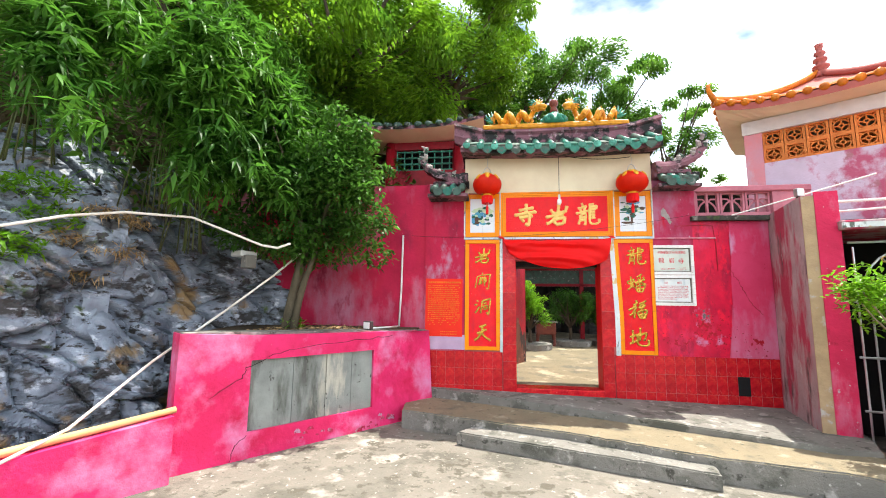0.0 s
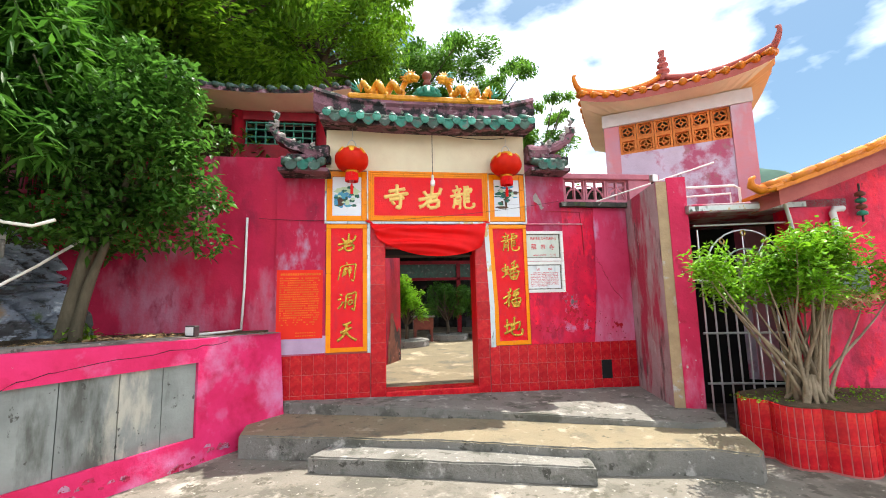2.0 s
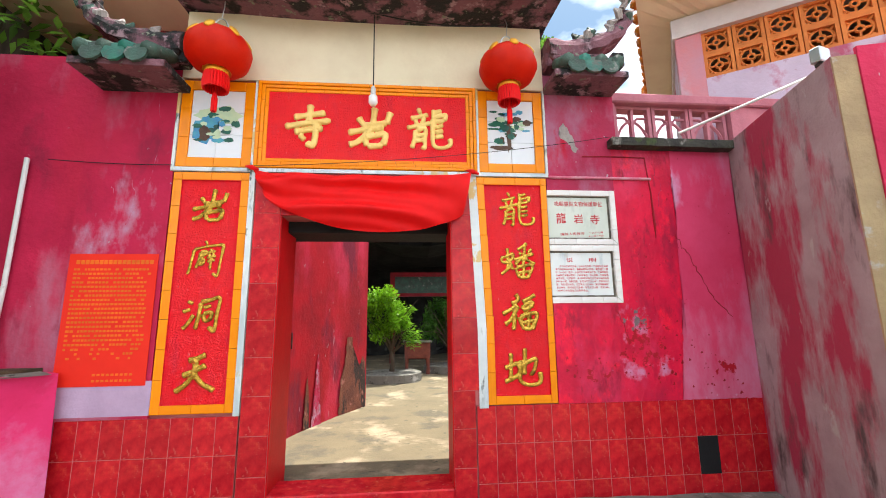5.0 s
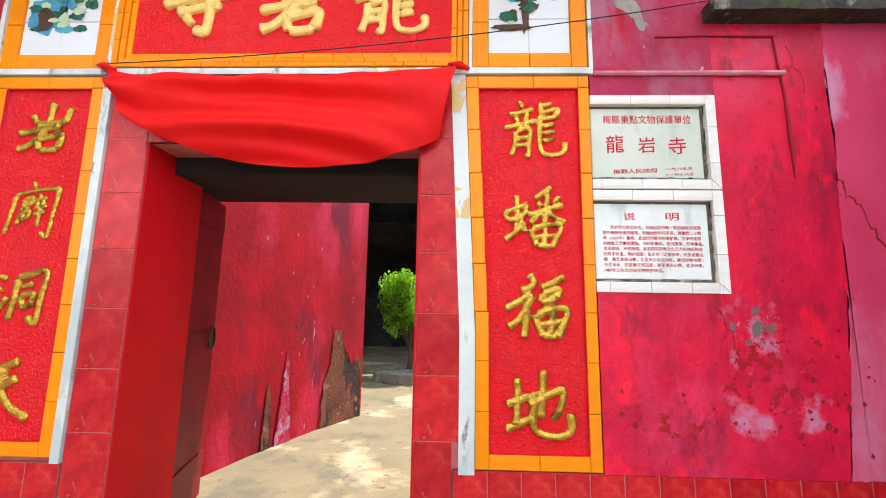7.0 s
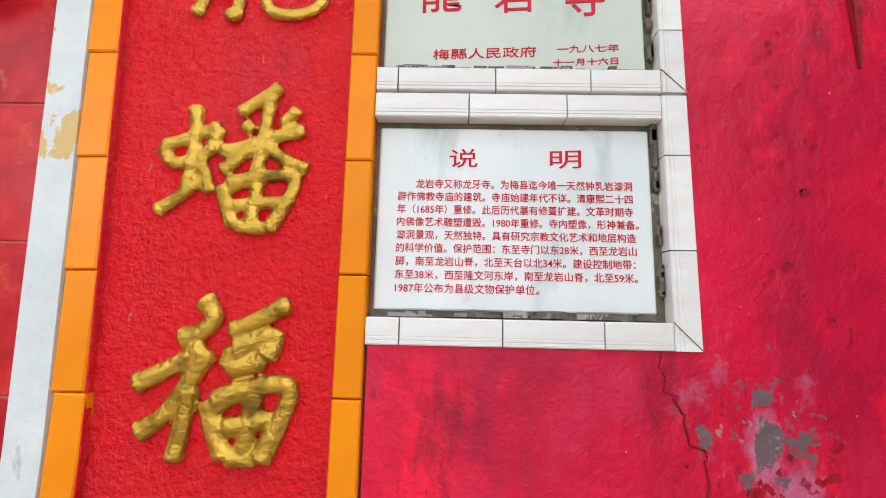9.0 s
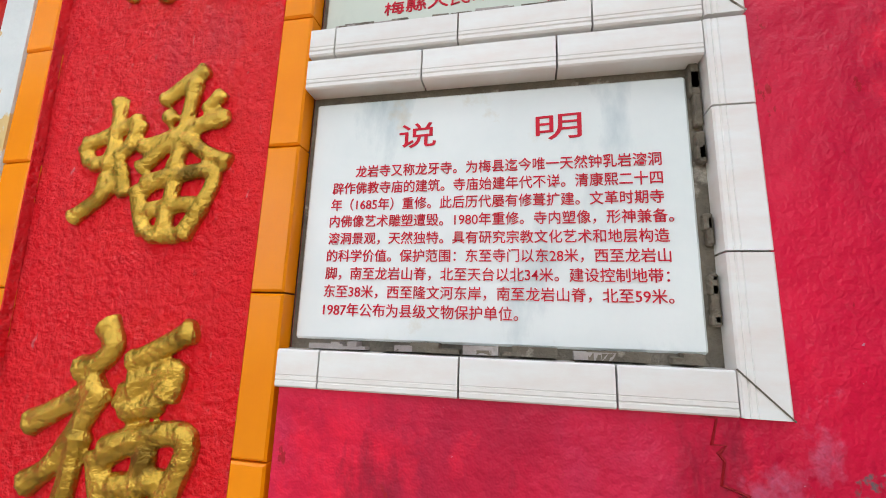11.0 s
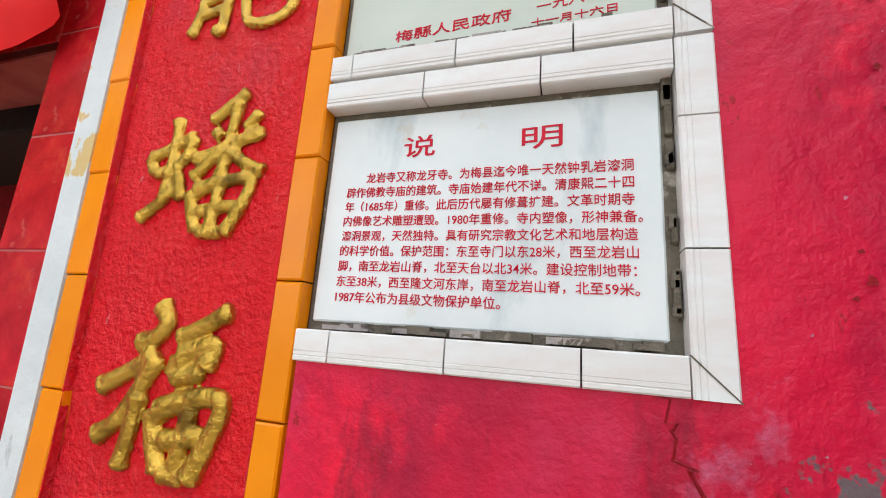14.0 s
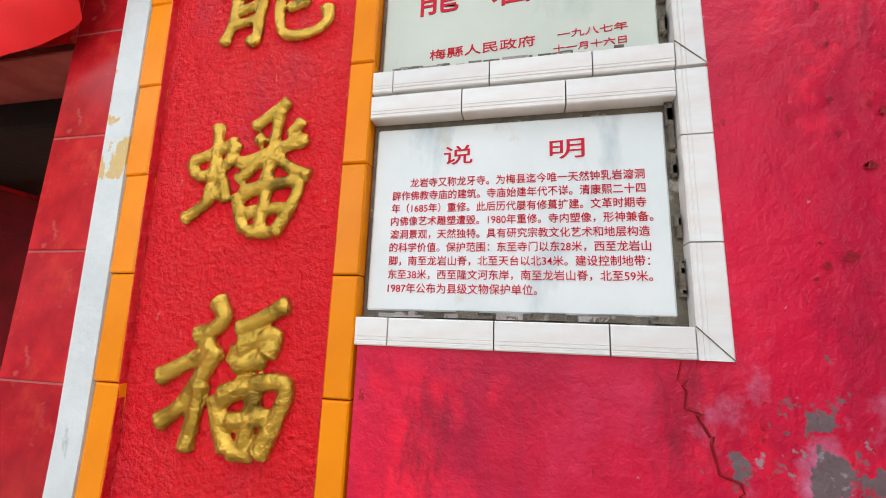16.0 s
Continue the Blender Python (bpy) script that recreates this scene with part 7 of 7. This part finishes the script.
part("pipe", tube([gp(0.78, -0.1, 2.36), gp(0.86, -0.12, 2.50), gp(0.90, -0.13, 2.52), gp(0.96, -0.13, 2.42), gp(1.02, -0.12, 2.12), gp(1.06, -0.1, 1.9)], 0.022, 8), M_PVC, pvc, smooth=True)
part("pipe", tube([gp(0.80, -0.14, 2.52), gp(0.80, -0.14, 2.36), gp(0.84, -0.14, 2.33), gp(0.98, -0.14, 2.33)], 0.018, 8), M_PVC, pvc, smooth=True)
pv2 = thing("drain_pipe", "white plastic elbow pipe on the red house wall", "pipe")
part("pipe", tube([gp(1.62, -0.1, 2.22), gp(1.52, -0.1, 2.22), gp(1.50, -0.1, 2.18), gp(1.53, -0.1, 1.9), gp(1.60, -0.1, 1.3)], 0.036, 9), M_PVC, pv2, smooth=True)
mb = thing("meter_box", "grey green metal meter box on the house wall", "box")
part("case", box(1.28, 1.75, -0.16, -0.06, 1.22, 1.52, 0.01, m=GM), mat("grey_green_enamel", (0.26, 0.33, 0.30), (0.20, 0.26, 0.24), 4.0, 0.5, 0.1, 40), mb)
part("lid", box(1.26, 1.77, -0.18, -0.06, 1.52, 1.545, m=GM), M_STEEL, mb)
insu = thing("insulator_rack", "stack of ceramic insulators on an iron bracket", "insulator")
for k in range(4):
    part("insulator", lathe([(0.02, -0.03), (0.05, -0.02), (0.05, 0.01), (0.025, 0.03)], 10, at=gp(1.78, -0.14, 2.15 + 0.075 * k)), M_BROWN_CER if k % 2 else M_JADE, insu, smooth=True)
part("bracket", tube([gp(1.78, -0.14, 2.05), gp(1.78, -0.14, 2.5)], 0.012, 6), M_IRON, insu)

planter = thing("planter", "scalloped raised planter faced with glossy red tiles", "planter")
PC = [(3.18, -1.66), (3.11, -2.08), (3.29, -2.43), (3.70, -2.57), (4.16, -2.68), (4.64, -2.78)]
outline = []
lobes = []
for (xa, ya), (xb, yb) in zip(PC, PC[1:]):
    a, b = Vector((xa, ya)), Vector((xb, yb))
    d = b - a
    nn = Vector((d.y, -d.x)).normalized()
    arc = [a + d * (k / 7) + nn * 0.13 * math.sin(math.pi * k / 7) ** 0.8 for k in range(8)]
    lobes.append(arc)
    outline += [tuple(p) for p in arc[:-1]]
outline += [(4.64, -2.78), (4.75, -1.95), (3.6, -1.60)]
part("body", prism(outline, GROUND, 0.19), M_GROUT, planter)
part("soil", prism([(x * 0.97 + 0.11, y * 0.97 - 0.065) for x, y in outline], 0.15, 0.205), M_SOIL, planter, "mossy planting soil")
strips = {}
for arc in lobes:
    for k in range(7):
        p, q = arc[k], arc[k + 1]
        w = (q - p).length
        ang = math.degrees(math.atan2(q.y - p.y, q.x - p.x))
        for z0, z1 in ((GROUND + 0.02, -0.085), (-0.08, 0.195)):
            key = (round(w, 3), round(z1 - z0, 3))
            if key not in strips:
                strips[key] = tile_mesh(key[0] - 0.009, key[1], 0.006, M_RED_TILE, 0.002)
            ob = new("tile", strips[key])
            ob.matrix_world = pose((p.x + q.x) / 2, (p.y + q.y) / 2, (z0 + z1) / 2, 0, 0, ang)
            ob.parent = planter
shrub = thing("shrub", "multi-stemmed shrub with bright green leaves in the planter", "shrub", at=(3.62, -2.15, 0.2))
random.seed(9)
tips = []
for k in range(38):
    a, r = random.uniform(0, 6.28), random.uniform(0.2, 0.95)
    tips.append((r * math.cos(a) * 1.15 - 0.08, r * math.sin(a) * 0.55, random.uniform(0.95, 1.62)))
for k, tp in enumerate(tips):
    rt = Vector((random.uniform(-0.26, 0.04), random.uniform(-0.1, 0.1), -0.02))
    part("stem", tube(bez(rt, rt + Vector((tp[0] * 0.1, tp[1] * 0.1, 0.35)), Vector(tp) * 0.75 - Vector((0, 0, 0.15)), tp, 8), [0.023 - 0.0022 * j for j in range(9)], 6), M_TWIG, shrub, smooth=True)
for k in range(14):
    a = random.uniform(0, 6.28)
    part("root", tube([(0.06 * math.cos(a) - 0.11, 0.06 * math.sin(a), 0.25), (0.12 * math.cos(a) - 0.11, 0.1 * math.sin(a), 0.1), (0.24 * math.cos(a) - 0.11, 0.18 * math.sin(a), -0.02)], [0.035, 0.03, 0.014], 6), M_TWIG, shrub, smooth=True)
cl = np.array([[x, y, z + 0.06, 0.22, 0.2, 0.19] for x, y, z in tips] + [[-0.95, 0.0, 1.32, 0.25, 0.2, 0.16], [0.95, 0.0, 1.3, 0.3, 0.2, 0.16]])
leaves("crown", cloud(cl, 8500, 3, 0.1), M_LEAF_POT, 0.075, 0.034, shrub, seed=5, droop=-0.1, label="bright green pointed leaves")
leaves("dry_leaves", cloud([[0.25, -0.1, 1.0, 0.35, 0.25, 0.12]], 260, 8, 0.2), M_DRY, 0.07, 0.03, shrub, seed=6, label="withered brown leaves")
g = np.random.default_rng(5)
sp = np.stack([g.uniform(2.9, 4.5, 900), g.uniform(-2.65, -1.8, 900), np.full(900, 0.2)], -1)
sp = sp[sp[:, 1] > -2.0 - 0.28 * (sp[:, 0] - 2.9) - 0.12]
tagged(leaves("moss", sp, M_LEAF_POT, 0.035, 0.02, seed=9, droop=-0.5), "low green weeds covering the planter soil", "weeds", kind="stuff")

# ---- small things on the west side ----
wp = thing("conduit", "thin white plastic conduit on the maroon wall", "pipe")
part("pipe", tube([(-2.50, -0.0, 2.44), (-2.51, -0.0, 1.5), (-2.53, -0.01, 0.94)], 0.016, 8), M_PVC, wp, smooth=True)
part("pipe", tube([(-2.53, -0.02, 0.945), (-2.6, -0.4, 0.95), (-2.75, -0.75, 0.955)], 0.014, 8), M_PVC, wp, smooth=True)
fl = thing("floodlight", "small square floodlight on the wall top", "lamp", at=(-2.78, -0.84, 0.92), turn=-35)
part("case", box(-0.085, 0.085, -0.03, 0.03, 0.02, 0.14, 0.008), M_IRON, fl)
part("lens", box(-0.07, 0.07, -0.034, -0.031, 0.035, 0.125), M_BULB, fl, "clear glass face")
part("bracket", box(-0.09, 0.09, -0.01, 0.01, 0.0, 0.02), M_STEEL, fl)
cc = thing("security_light", "weathered grey lamp housing fixed to the rock", "lamp", at=(-4.42, -1.35, 1.93), turn=-25)
part("housing", box(-0.14, 0.12, -0.14, 0.1, 0.0, 0.08, 0.015), M_PVC, cc)
part("box", box(0.05, 0.18, -0.10, 0.06, -0.16, 0.02, 0.01), M_STEP, cc)
part("arm", tube([(0.0, 0.1, 0.04), (0.0, 0.35, 0.02)], 0.02, 6), M_IRON, cc)
solo("hose", tube([(-4.66, -4.2, 0.02), (-4.56, -3.9, 0.142), (-4.48, -3.5, 0.266), (-4.44, -2.75, 0.711), (-4.2, -2.0, 1.213), (-3.95, -1.4, 1.68), (-3.78, -1.02, 2.02)], 0.014, 7), M_ROPE, "white hose stretched from the parapet to the tree", "hose", smooth=True)
solo("hose", tube([(-5.35, -4.1, 1.8), (-5.16, -3.7, 1.954), (-5.11, -3.2, 2.146), (-5.0, -2.7, 2.286), (-4.51, -2.3, 2.304), (-3.85, -1.9, 2.02), (-3.65, -1.88, 1.99), (-3.5, -1.85, 2.05)], 0.015, 7), M_ROPE, "white hose looping over the rock", "hose", smooth=True)
pc = thing("wall_conduit", "red painted conduit on the crimson wall", "pipe")
part("pipe", tube([(1.45, -0.012, 2.362), (2.325, -0.012, 2.362)], 0.012, 7), mat("pink_painted_pipe", (0.62, 0.12, 0.20), (0.66, 0.35, 0.40), 8.0, 0.5, 0.1, 40), pc)
part("paint_run", tube([(2.295, -0.006, 2.55), (2.305, -0.006, 2.42), (2.322, -0.005, 2.25), (2.326, -0.005, 2.05), (2.330, -0.004, 1.97), (2.328, -0.003, 1.86)], [0.004, 0.005, 0.006, 0.009, 0.010, 0.003], 6), M_CHIP, pc, "dark red run of paint")
part("paint_run", tube([(1.75, -0.008, 2.55), (2.0, -0.006, 2.555), (2.30, -0.006, 2.55)], 0.005, 6), M_CHIP, pc, "dark red painted wire")
solo("pole", tube([(2.45, -0.25, 2.66), (3.1, -1.0, 2.82), (3.5, -1.3, 2.93)], 0.010, 7), M_PVC, "thin white pole leaning over the ledge", "pole")
lampb = thing("floodlight", "small grey floodlight on the pillar top", "lamp", at=(2.80, -1.08, 2.70), turn=15)
part("case", box(-0.05, 0.05, -0.03, 0.03, 0.02, 0.12, 0.006), M_STEEL, lampb)
part("foot", box(-0.03, 0.03, -0.02, 0.02, 0.0, 0.02), M_IRON, lampb)
